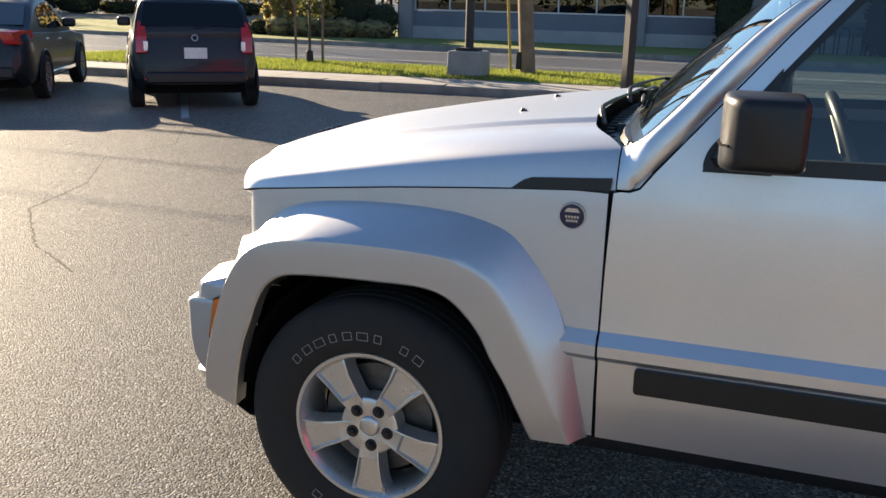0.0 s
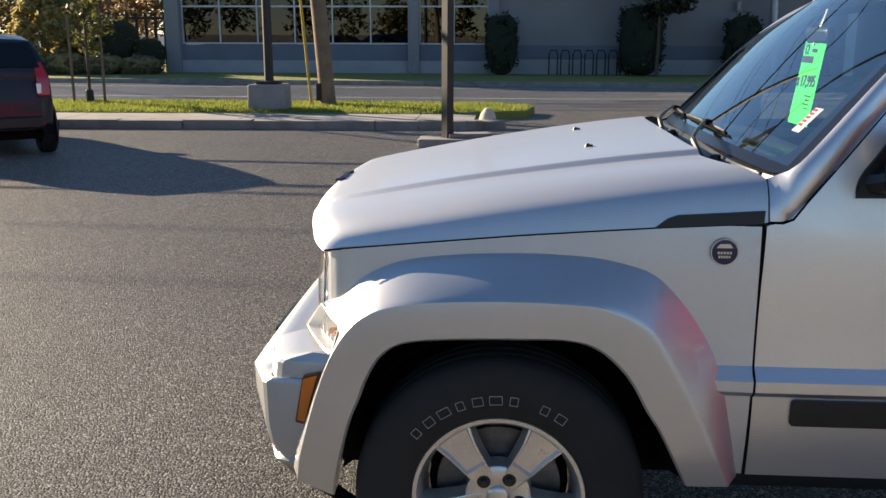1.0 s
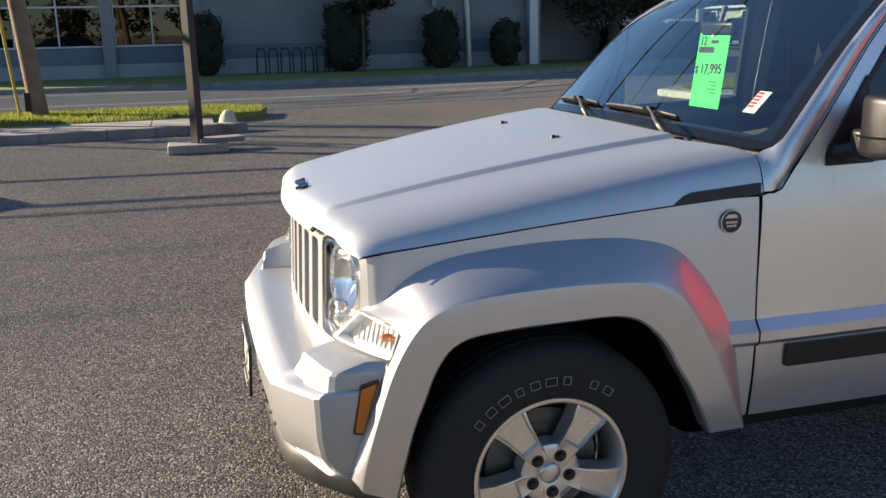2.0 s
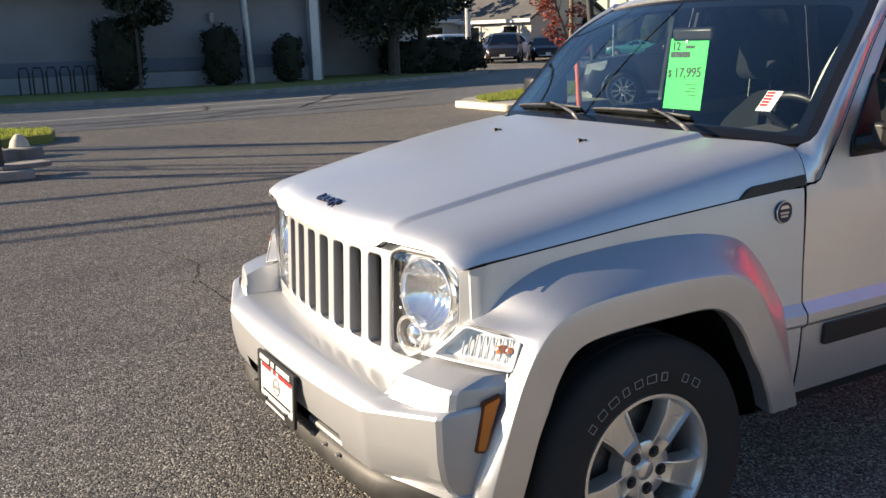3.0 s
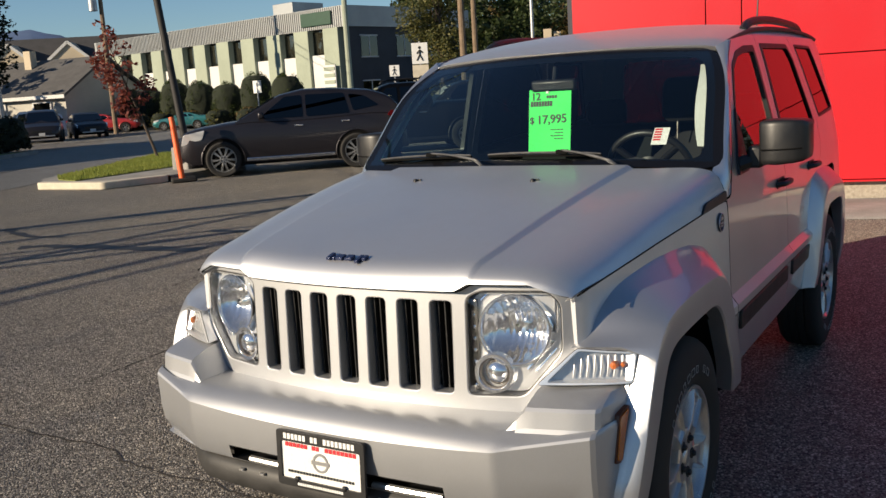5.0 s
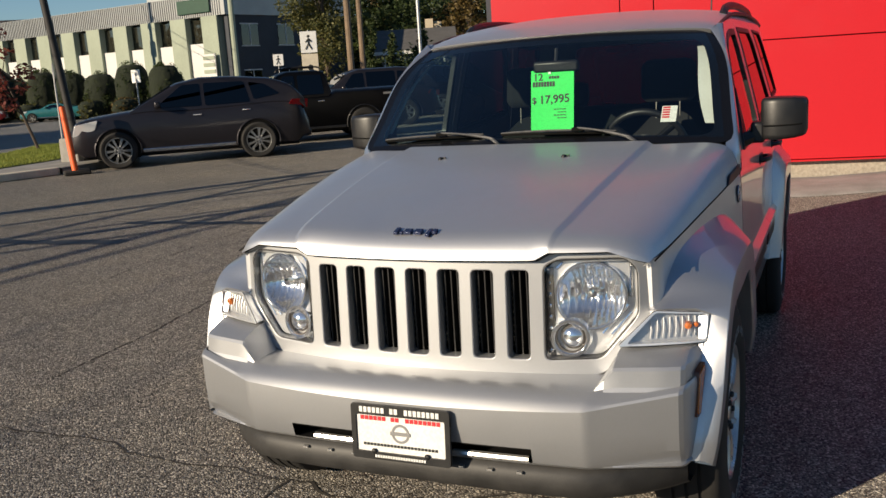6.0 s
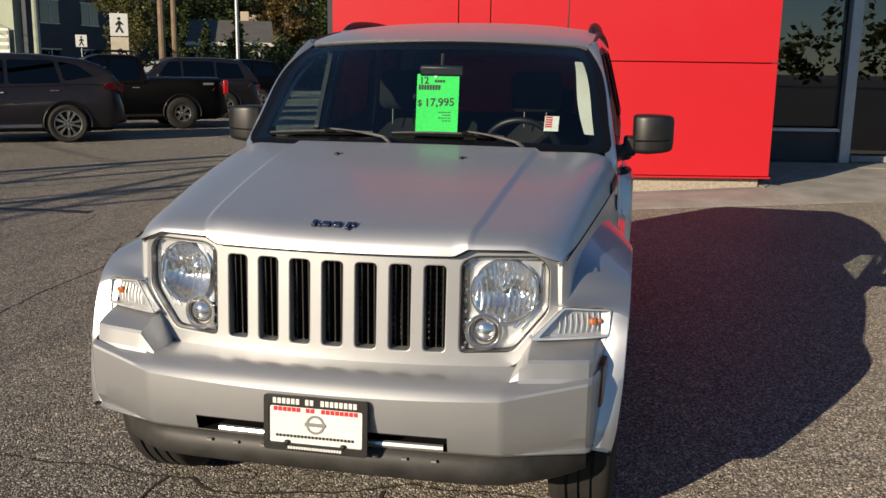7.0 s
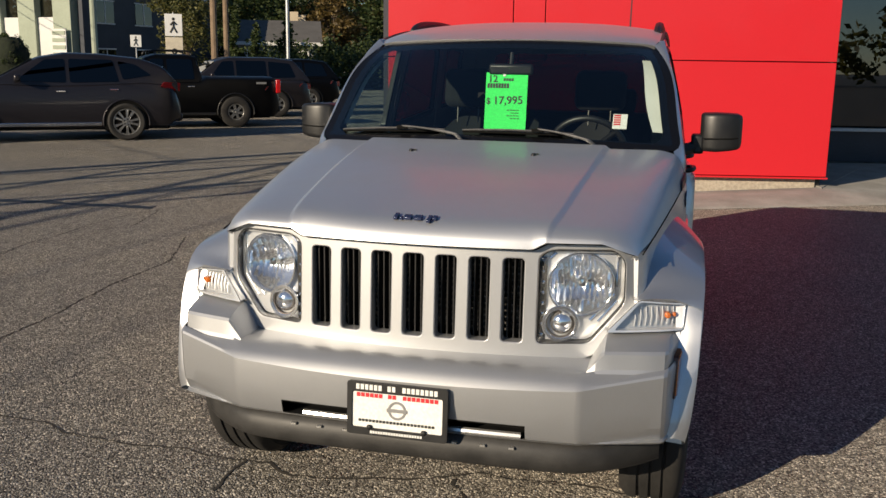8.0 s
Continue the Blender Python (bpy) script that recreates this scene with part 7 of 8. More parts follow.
LEAF_GOLD = leaf_mat("golden_leaves", (0.20, 0.17, 0.06), (0.38, 0.31, 0.12), (0.52, 0.43, 0.19), 0.55)
LEAF_RUST = leaf_mat("rust_leaves", (0.17, 0.10, 0.045), (0.25, 0.165, 0.075), (0.32, 0.235, 0.12), 0.5)
LEAF_TAN = leaf_mat("tan_grass", (0.12, 0.10, 0.06), (0.20, 0.17, 0.10), (0.30, 0.26, 0.17))
LEAF_OLIVE = leaf_mat("olive_leaves", (0.05, 0.06, 0.02), (0.10, 0.105, 0.03), (0.19, 0.17, 0.05))


def leaves(clumps, count, size, seed, flat=0.0):
    """Leaf-shaped quads scattered in clumps (x, y, z, rx, ry, rz)."""
    r = random.Random(seed)
    vs, fs = [], []
    wts = [c[3] * c[4] * c[5] for c in clumps]
    for _ in range(count):
        c = r.choices(clumps, wts)[0]
        d = Vector((r.gauss(0, 1), r.gauss(0, 1), r.gauss(0, 1))).normalized() * (r.random() ** 0.42)
        p = Vector((c[0] + d.x * c[3], c[1] + d.y * c[4], c[2] + d.z * c[5]))
        a = Vector((r.gauss(0, 1), r.gauss(0, 1), r.gauss(0, 0.6))).normalized()
        b = a.cross(Vector((r.gauss(0, 1), r.gauss(0, 1), r.gauss(0, 1)))).normalized()
        s = size * r.uniform(0.6, 1.35)
        k = len(vs)
        vs += [p - a * s * 0.5, p + b * s * 0.28, p + a * s * 0.5, p - b * s * 0.28]
        fs.append((k, k + 1, k + 2, k + 3))
    me = bpy.data.meshes.new("leaves")
    me.from_pydata([tuple(v) for v in vs], [], fs)
    return me


def crown_clumps(r, h0, h1, rad, n, squash=0.8, cone=False):
    out = []
    for i in range(n):
        t = (i + 0.5) / n
        z = h0 + (h1 - h0) * t
        prof = (1 - t) ** 0.8 if cone else math.sqrt(max(0.05, 1 - (2 * t - 0.85) ** 2))
        a = r.uniform(0, 6.283)
        d = rad * prof * r.uniform(0.25, 0.8)
        s = rad * r.uniform(0.28, 0.5) * (0.5 + 0.5 * prof)
        out.append((d * math.cos(a), d * math.sin(a), z, s, s, s * squash))
    return out


def tree(name, label, place, h, crown_from, rad, mat, seed, count=3500, size=0.22, clumps=26, trunk=0.14, cone=False, lean=(0, 0), group=""):
    r = random.Random(seed)
    t = thing(name, label, "tree", place, 0, group)
    cl = crown_clumps(r, crown_from, h, rad, clumps, cone=cone)
    cl = [(x + lean[0] * z / h, y + lean[1] * z / h, z, a, b, c) for x, y, z, a, b, c in cl]
    m = Mesh().tube([(0, 0, -0.05), (lean[0] * 0.3 + 0.02, lean[1] * 0.3, h * 0.3), (lean[0] * 0.6, lean[1] * 0.6 + 0.03, h * 0.6), (lean[0] * 0.95, lean[1] * 0.95, h * 0.95)], [trunk, trunk * 0.8, trunk * 0.5, trunk * 0.12], 9)
    for c in cl[::2]:
        z0 = min(max(crown_from * 0.8, c[2] - rad * 0.7), c[2])
        m.tube([(lean[0] * z0 / h, lean[1] * z0 / h, z0), (c[0] * 0.5 + lean[0] * 0.25, c[1] * 0.5 + lean[1] * 0.25, (z0 + c[2]) / 2 + 0.1), c[:3]], [trunk * 0.34, trunk * 0.22, trunk * 0.08], 6)
    part("trunk", m, BARK, t)
    me = leaves(cl, count, size, seed)
    me.materials.append(mat)
    part("crown", me, mat, t)
    return t


def bush(name, label, place, rx, ry, h, mat, seed, count=1600, size=0.14, group="", square=False, core=None, deep=1.0):
    r = random.Random(seed)
    b = thing(name, label, "bush", place, 0, group)
    e = 0.45 if square else 0.62
    bumps = [[r.uniform(0.80, 0.96) for _ in range(24)] for _ in range(13)]

    def shell(u, v):
        q = math.sin(math.pi * (0.06 + 0.92 * (1 - v))) ** e * bumps[round(v * 12)][round(u * 24) % 24]
        q *= deep
        return (rx * q * math.cos(6.283 * u), ry * q * math.sin(6.283 * u), h * 0.48 - h * 0.47 * math.cos(math.pi * (0.06 + 0.92 * v)))
    # solid core; its default colour paints the shade between the leaves
    part("core", Mesh().grid(shell, 24, 13, close_u=True), core or CORE_SHADE, b, smooth=60)
    cl = []
    for i in range(70):
        a, z = r.uniform(0, 6.283), r.uniform(0.08, 0.97)
        pr = 0.98 if square and z < 0.9 else math.sqrt(max(0.03, 1 - (2 * z - 0.9) ** 2 * 0.9))
        cl.append((rx * 0.84 * pr * math.cos(a), ry * 0.84 * pr * math.sin(a), h * z, rx * 0.20, ry * 0.20, h * 0.09))
    me = leaves(cl, count, size, seed)
    me.materials.append(mat)
    part("foliage", me, mat, b)
    return b


# low building across the street
bld = thing("low_building", "long low grey commercial building in its own shade", "building", (0, 0, 0))
YB = 31.0
part("wall", Mesh().box((6.1, YB + 4.0, 2.7), (12.8, 8.0, 5.4)), SHADE_WALL, bld, "grey stucco wall")
part("wall", Mesh().box((-6.55, YB + 6.0, 2.7), (12.3, 4.0, 5.4)), SHADE_WALL, bld)
part("upper_wall", Mesh().box((-6.55, YB + 1.9, 4.6), (12.3, 4.2, 1.6)), SHADE_WALL, bld)
part("base_band", Mesh().box((-6.55, YB + 0.1, 0.86), (12.2, 0.2, 0.56)), BLUE_BAND, bld)
part("base_band", Mesh().box((-6.55, YB + 0.08, 0.29), (12.2, 0.24, 0.58)), PALE_BAND, bld)
part("base_band", Mesh().box((6.15, YB - 0.03, 0.92), (12.3, 0.06, 0.46)), BLUE_BAND, bld)
part("base_band", Mesh().box((6.15, YB - 0.05, 0.33), (12.3, 0.10, 0.66)), PALE_BAND, bld)
fasc = part("fascia", Mesh().box((6.9, YB - 0.35, 4.30), (13.4, 0.8, 1.55)), FASCIA, bld, "pale projecting fascia", bevel=0.02)
part("fascia_trim", Mesh().box((6.9, YB - 0.36, 3.47), (13.42, 0.84, 0.10)), BROWN_TRIM, fasc)
for x in (-12.3, -3.35, -0.45):
    part("pilaster", Mesh().box((x, YB - 0.02, 2.5), (0.52 if x < -5 else 0.40, 0.40, 5.0)), SHADE_WALL, bld, bevel=0.01)
for x0_, x1_ in ((-12.0, -3.55), (-3.14, -0.65)):
    wnd = part("window", Mesh().box(((x0_ + x1_) / 2, YB + 0.16, 2.45), (x1_ - x0_, 0.012, 2.56)), SHOP_GLASS, bld, "wide dark shop window")
    fr_ = [Mesh().box(((x0_ + x1_) / 2, YB + 0.14, z), (x1_ - x0_, 0.06, 0.06)) for z in (1.19, 2.52, 3.72)]
    for f in fr_:
        part("window_frame", f, WINDOW_ALU, wnd)
    k = max(2, round((x1_ - x0_) / 1.30))
    for i in range(k + 1):
        part("mullion", Mesh().box((x0_ + (x1_ - x0_) * i / k, YB + 0.13, 2.45), (0.05, 0.07, 2.56)), WINDOW_ALU, wnd)
    part("painted_dim_room", Mesh().box(((x0_ + x1_) / 2, YB + 2.5, 2.4), (x1_ - x0_, 0.05, 2.8)), ROOM_SHADE, wnd)
part("corner_post", Mesh().box((12.05, YB - 0.30, 1.7), (0.34, 0.34, 3.4)), WINDOW_ALU, bld)
part("side_wing", Mesh().box((14.6, YB + 5.2, 1.75), (4.4, 4.0, 3.5)), SHADE_WALL, bld)
for x in (4.55, 8.2, 12.0):
    part("wall_lamp", Mesh().box((x, YB - 0.14, 2.52), (0.16, 0.16, 0.34)), FASCIA, bld, bevel=0.02)
rack = thing("bicycle_rack", "dark metal rack before the grey wall", "rack", (2.75, 30.2, 0.13))
for i in range(7):
    part("hoop", Mesh().tube([(0.42 * i - 1.2, 0, 0), (0.42 * i - 1.2, 0, 0.7), (0.42 * i - 1.15, 0.02, 0.86), (0.42 * i - 0.95, 0.02, 0.86), (0.42 * i - 0.9, 0, 0.7), (0.42 * i - 0.9, 0, 0)], 0.03, 6), DARK_METAL, rack)
for i, (x, w_, h_) in enumerate(((-0.15, 0.62, 2.2), (4.75, 0.85, 2.5), (8.25, 0.70, 2.15), (10.75, 0.58, 1.75))):
    bush("clipped_shrub", "dark clipped upright shrub against the wall", (x, 30.1, 0.1), w_, w_, h_, LEAF_DARK, 40 + i, 1500, 0.13, "shrubs along the wall", square=True)
tree("small_tree", "small dark leafy tree before the wall", (5.2, 29.4, 0.13), 3.9, 2.0, 1.1, LEAF_DARK, 11, 1600, 0.2, 18, 0.07)
tree("shade_tree", "large dark evergreen beside the low building", (15.6, 31.0, 0.05), 10.5, 1.9, 3.4, LEAF_DARK, 12, 24000, 0.20, 80, 0.26)
tree("shade_tree", "large dark evergreen beside the low building", (18.7, 34.2, 0.05), 10.0, 2.3, 2.9, LEAF_DARK, 13, 18000, 0.20, 70, 0.24)
for i in range(3):
    bush("hedge", "low dark clipped hedge behind the street", (17.4 + 1.9 * i, 33.2 + 0.9 * i, 0), 1.4, 0.9, 1.55, LEAF_DARK, 60 + i, 1700, 0.16, "hedge behind the street", square=True)

# planting and fence at the far end of the low building
bush("golden_bush", "tall golden ornamental grass bush across the street", (-16.1, 29.6, 0.1), 1.6, 1.3, 3.1, LEAF_GOLD, 70, 16000, 0.2, core=GOLD_CORE, deep=0.45)
for i, (x, y, rr, hh) in enumerate(((-17.6, 29.0, 0.5, 0.6), (-14.4, 30.4, 1.0, 2.0), (-13.2, 30.6, 0.7, 1.3))):
    bush("shrub", "low olive shrub across the street", (x, y, 0.1), rr, rr, hh, LEAF_OLIVE, 71 + i, 900, 0.13, "shrubs across the street")
for i, (x, y, rr, hh) in enumerate(((-16.5, 28.6, 0.6, 0.75), (-15.5, 28.8, 0.8, 0.8), (-14.3, 29.0, 0.85, 0.72), (-13.0, 29.3, 0.8, 0.66))):
    bush("grass_tuft", "low tan ornamental grass tuft across the street", (x, y, 0.1), rr, rr * 0.8, hh, LEAF_TAN, 171 + i, 1500, 0.16, "grass tufts across the street", core=GOLD_CORE)
fence = thing("fence", "dark post-and-rail fence behind the shrubs", "fence", (-15.8, 31.6, 0.1))
for i in range(12):
    part("post", Mesh().box((0.36 * i - 0.3, 0, 1.1), (0.09, 0.09, 2.2)), DARK_METAL, fence)
for z in (0.8, 2.0):
    part("rail", Mesh().box((1.7, 0.05, z), (4.4, 0.05, 0.08)), DARK_METAL, fence)
sap = tree("sapling", "young staked tree with thin autumn leaves on the verge", (-8.50, 15.35, 0.14), 3.6, 0.9, 0.55, LEAF_OLIVE, 80, 520, 0.13, 16, 0.035)
for x, y in ((-0.33, 0.0), (0.30, 0.04)):
    part("stake", Mesh().tube([(x, y, 0), (x * 1.02, y, 1.9)], 0.03, 8), WOOD_POLE, sap)
part("tree_guard", Mesh().lathe([(0.09, 0.0), (0.08, 0.26), (0.06, 0.28)], 10), DARK_METAL, sap)
tree("red_tree", "leaning young tree with sparse red leaves on the island", (15.6, 19.0, 0.12), 3.9, 1.2, 0.75, LEAF_RED, 81, 900, 0.14, 20, 0.045, lean=(-0.9, 0.75))

for i in range(6):
    bush("roadside_shrub", "low dark shrub at the far street corner", (-49.5 + 2.2 * i, 52.0 + 2.0 * i, 0), 1.9, 1.4, 1.35 + 0.25 * math.sin(i * 2.3), LEAF_OLIVE, 150 + i, 900, 0.22, "shrubs at the far street corner")

# office block with pilasters
off = thing("office_block", "sage green office block with white panels and ribbed metal top", "building", (45.5, 34.2, 0), math.degrees(math.atan2(27.6, 4.5)) - 90)
# local: +y runs along the lit front away from the near corner, +x goes into the block
L_OFF = 30.0
part("wall", Mesh().box((6.0, L_OFF / 2, 2.85), (11.6, L_OFF - 0.3, 5.7)), SIDING, off)
part("end_wall", Mesh().box((6.0, -0.05, 2.92), (12.0, 0.3, 5.84)), SHADED_END, off, "end wall with the trees' shade painted into its colour")
top_ = part("metal_top", Mesh().box((6.0, L_OFF / 2, 6.50), (12.6, L_OFF + 0.6, 1.32)), METAL_ROOF, off, "ribbed grey metal parapet")
ribs_ = Mesh()
for i in range(150):
    ribs_.box((-0.33, 0.1 + 0.2 * i, 6.50), (0.06, 0.07, 1.28))
tagged(part("ribs", ribs_, METAL_ROOF, top_), kind="stuff")
part("roof_unit", Mesh().box((4.5, 9.5, 7.7), (3.0, 2.2, 1.3)), METAL_ROOF, off, bevel=0.04)
part("roof_sign", Mesh().box((-0.42, 2.3, 6.50), (0.10, 2.9, 0.85)), SIGN_GREEN, off, "dark green sign board", bevel=0.03)
NP = 11
for i in range(NP):
    y = 1.0 + 2.86 * i
    part("pilaster", Mesh().box((-0.16, y, 2.92), (0.62, 1.40, 5.82)), PILASTER, off, bevel=0.02)
    if i < NP - 1:
        c = y + 1.43
        part("panel", Mesh().box((-0.04, c, 2.1), (0.42, 1.44, 4.2)), WHITE_WALL, off, "white wall panel")
        wd_ = part("window", Mesh().box((0.02, c, 4.97), (0.06, 1.44, 1.50)), OFFICE_GLASS, off)
        part("blind", Mesh().box((0.09, c, 4.99 + 0.10 * (i % 3)), (0.03, 1.40, 1.42 - 0.20 * (i % 3))), SIDING, wd_)
for x in (1.8, 5.2, 8.6):
    for z in (1.7, 4.6):
        ew_ = part("window", Mesh().box((x, -0.21, z), (1.5, 0.04, 1.3)), SHOP_GLASS, off)
        part("window_frame", Mesh().box((x, -0.215, z + 0.69), (1.62, 0.07, 0.08)).box((x, -0.215, z - 0.69), (1.62, 0.07, 0.08)).box((x, -0.215, z), (0.06, 0.07, 1.3)), WHITE_WALL, ew_)
part("wall_sign", Mesh().box((-0.74, 1.0, 2.6), (0.06, 1.1, 1.8)), WHITE_WALL, off)
for i in range(4):
    part("sign_slat", Mesh().box((-0.79, 1.0, 2.0 + 0.42 * i), (0.04, 1.0, 0.22)), PILASTER, off)
ang = math.atan2(27.6, 4.5) - math.pi / 2
for i in range(9):
    y, x = 0.8 + 3.0 * i, -4.6
    p = Matrix.Translation((45.5, 34.2, 0)) @ Matrix.Rotation(ang, 4, "Z") @ Vector((x, y, 0))
    bush("clipped_bush", "dense rounded green bush before the office block", (p.x, p.y, 0), 1.15, 1.15, 3.05 + 0.25 * math.sin(i * 2.1), LEAF_GREEN, 90 + i, 5200, 0.11, "bushes before the office block")
for i in range(8):
    y, x = 2.2 + 3.1 * i, -6.6
    p = Matrix.Translation((45.5, 34.2, 0)) @ Matrix.Rotation(ang, 4, "Z") @ Vector((x, y, 0))
    bush("low_shrub", "low mixed shrub before the office block", (p.x, p.y, 0), 0.95, 0.8, 1.15, LEAF_OLIVE if i % 2 else LEAF_AUTUMN, 110 + i, 800, 0.18, "shrubs before the office block")


def house(name, label, place, turn, w, d, eave, ridge, wall, roof, gables=()):
    """A house with a pitched roof whose ridge runs along local x."""
    h = thing(name, label, "house", place, turn)
    part("wall", Mesh().prism([(-d / 2, 0), (d / 2, 0), (d / 2, eave), (0, ridge - 0.15), (-d / 2, eave)], -w / 2, w / 2, lambda a, b, c: (c, a, b)), wall, h, smooth=0)
    rm = Mesh()
    for s in (-1, 1):
        o = 0.5
        a, b = (s * (d / 2 + o), eave - o * (ridge - eave) / (d / 2)), (0, ridge)
        rm.add([(x, y, z + k) for k in (0, 0.18) for x, (y, z) in ((-w / 2 - 0.4, a), (w / 2 + 0.4, a), (w / 2 + 0.4, b), (-w / 2 - 0.4, b))], [(0, 1, 2, 3), (7, 6, 5, 4), (0, 4, 5, 1), (1, 5, 6, 2), (2, 6, 7, 3), (3, 7, 4, 0)])
    rf_ = part("roof", rm, roof, h, smooth=0)
    if not gables:
        part("chimney", Mesh().box((w * 0.22, d * 0.10, ridge + 0.1), (0.6, 0.6, 1.5)), TAN_SIDING, rf_)
    for s in (-1, 1):
        part("fascia_board", Mesh().box((0, s * (d / 2 + 0.5), eave - 0.5 * (ridge - eave) / (d / 2) + 0.06), (w + 0.8, 0.06, 0.24)), WHITE_WALL, rf_)
    for i in range(max(2, int(w // 4))):
        x = -w / 2 + w * (i + 0.5) / max(2, int(w // 4))
        for s in (-1, 1):
            wn_ = part("window", Mesh().box((x, s * (d / 2 + 0.02), eave * 0.6), (1.4, 0.08, 1.1)), SHOP_GLASS, h)
            part("window_frame", holed([(x - 0.82, eave * 0.6 - 0.67), (x + 0.82, eave * 0.6 - 0.67), (x + 0.82, eave * 0.6 + 0.67), (x - 0.82, eave * 0.6 + 0.67)], [[(x - 0.7, eave * 0.6 - 0.55), (x + 0.7, eave * 0.6 - 0.55), (x + 0.7, eave * 0.6 + 0.55), (x - 0.7, eave * 0.6 + 0.55)]], 0.1, lambda a, b, c, s=s: (a, s * (d / 2 + 0.10 - c), b)), WHITE_WALL, wn_, smooth=0)
    for x in gables:
        gy, gz = -d / 4 - 0.6, eave + (ridge - eave) * 0.35
        part("gable", Mesh().prism([(-1.5, gz - 0.3), (1.5, gz - 0.3), (1.5, gz + 0.4), (0, gz + 1.9), (-1.5, gz + 0.4)], gy - 1.0, gy + 2.4, lambda a, b, c, x=x: (x + a, c, b)), TAN_SIDING, h, smooth=0)
        for s in (-1, 1):
            part("gable_board", Mesh().box((x + s * 0.88, gy - 1.08, gz + 1.08), (2.35, 0.14, 0.24), pose(0, 0, 0, 0, s * 40.5, 0)), WHITE_WALL, h)
    return h


house("grey_house", "low house with a broad grey shingle roof", (41.0, 57.0, 0), 101, 8.0, 8.4, 2.85, 5.2, SIDING, SHINGLE)
house("gabled_house", "tall house with dark roof and two white-trimmed gables", (54.1, 72.3, 0), -49.5, 17, 10, 4.6, 8.2, TAN_SIDING, DARK_SHINGLE, gables=(-4.5, 0.5))
house("white_house", "small white house with a steep gable", (71.2, 30.4, 0), 23, 7, 4.8, 2.7, 5.0, WHITE_WALL, SHINGLE)
house("far_house", "grey house in the shade of the trees", (60.5, 28.3, 0), -66, 5.5, 6, 3.2, 4.6, SHADE_WALL, SHINGLE)
house("far_house", "pale house at the street's end", (32.0, 66.0, 0), -20, 12, 9, 3.0, 5.2, SIDING, SHINGLE)

# posts and signs beyond the parked row
def far_pole(name, label, d, origin, dist, h, r, mat, lean=(0, 0)):
    v = Vector(d).normalized() * dist
    return post(name, (origin[0] + v.x, origin[1] + v.y, 0), h, r, r * 0.75, mat, label, "pole", lean, 10)


EYE_END = (-3.2, -0.88)
ped = far_pole("crossing_sign", "pedestrian crossing sign on a slim post", (0.859, 0.511), EYE_END, 36, 3.4, 0.04, GALV)


def crossing_board(owner, z, w, h):
    b = part("sign_board", Mesh().box((-0.06, 0, z), (0.02, w, h)), PAPER, owner, "white sign with a black walking figure", bevel=0.008)
    g = Mesh()
    q = w / 0.6
    g.lathe([(0.0005, 0.004), (0.055 * q, 0.004), (0.055 * q, 0.0)], 12, Matrix.Translation((-0.071, 0.0, z + 0.21 * q)) @ pose(0, 0, 0, 0, -90, 0))
    for y0, z0_, y1, z1_ in ((0, 0.14, 0.01, -0.06), (0.01, -0.05, 0.13, -0.26), (0.01, -0.05, -0.10, -0.26), (0, 0.12, 0.12, 0.0), (0, 0.12, -0.10, 0.02)):
        g.tube([(-0.073, y0 * q, z + z0_ * q), (-0.073, y1 * q, z + z1_ * q)], 0.028 * q, 6)
    part("walking_shape", g, INK, b)


ped.rotation_euler = (0, 0, radians(30))
crossing_board(ped, 2.95, 0.62, 0.80)
part("lower_board", Mesh().box((-0.06, 0, 2.18), (0.02, 0.62, 0.66)), CREAM, ped, bevel=0.008)
part("lower_shape", Mesh().lathe([(0.05, 0.004), (0.10, 0.004), (0.11, 0.0)], 14, Matrix.Translation((-0.071, 0.0, 2.0)) @ pose(0, 0, 0, 0, -90, 0)), INK, ped)
ped2 = far_pole("crossing_sign", "small pedestrian crossing sign across the junction", (0.840, 0.542), EYE_END, 52, 3.0, 0.04, GALV)
ped2.rotation_euler = (0, 0, radians(30))
crossing_board(ped2, 2.7, 0.55, 0.62)
far_pole("utility_pole", "tall reddish wooden utility pole behind the parked row", (0.880, 0.476), EYE_END, 46, 11, 0.17, WOOD_POLE)
far_pole("utility_pole", "tall reddish wooden utility pole behind the parked row", (0.886, 0.465), EYE_END, 48, 11, 0.15, WOOD_POLE)
far_pole("lamp_pole", "slim grey lamp post behind the parked row", (0.913, 0.408), EYE_END, 44, 9, 0.09, GALV)
far_pole("service_pole", "dull green post before the office block", (0.818, 0.576), EYE_END, 36, 9, 0.12, PILASTER)
far_pole("utility_pole", "grey utility pole before the houses", (0.545, 0.839), (-2.48, -1.91), 50, 11, 0.16, GALV)
up3 = far_pole("utility_pole", "utility pole beside the red-leaved tree", (0.630, 0.777), (-2.48, -1.91), 62, 12, 0.16, WOOD_POLE)
for p_ in (up3,):
    part("crossarm", Mesh().box((0, 0, 9.6), (2.2, 0.12, 0.14), pose(0, 0, 0, 0, 0, -40)), WOOD_POLE, p_)
    part("transformer", Mesh().lathe([(0.0005, 0.9), (0.24, 0.88), (0.26, 0.4), (0.26, 0.0)], 14, Matrix.Translation((-0.45, 0.2, 7.6))), GALV, p_)
stop = far_pole("stop_sign", "back of a stop sign on a steel post", (0.675, 0.738), (-2.48, -1.91), 33, 2.3, 0.035, GALV)
part("sign_board", Mesh().lathe([(0.0005, 0.01), (0.36, 0.01), (0.36, -0.01), (0.0005, -0.01)], 8, Matrix.Translation((0, 0, 2.25)) @ pose(0, 0, 0, 90, 0, 50) @ pose(0, 0, 0, 0, 0, 22.5)), GALV, stop)
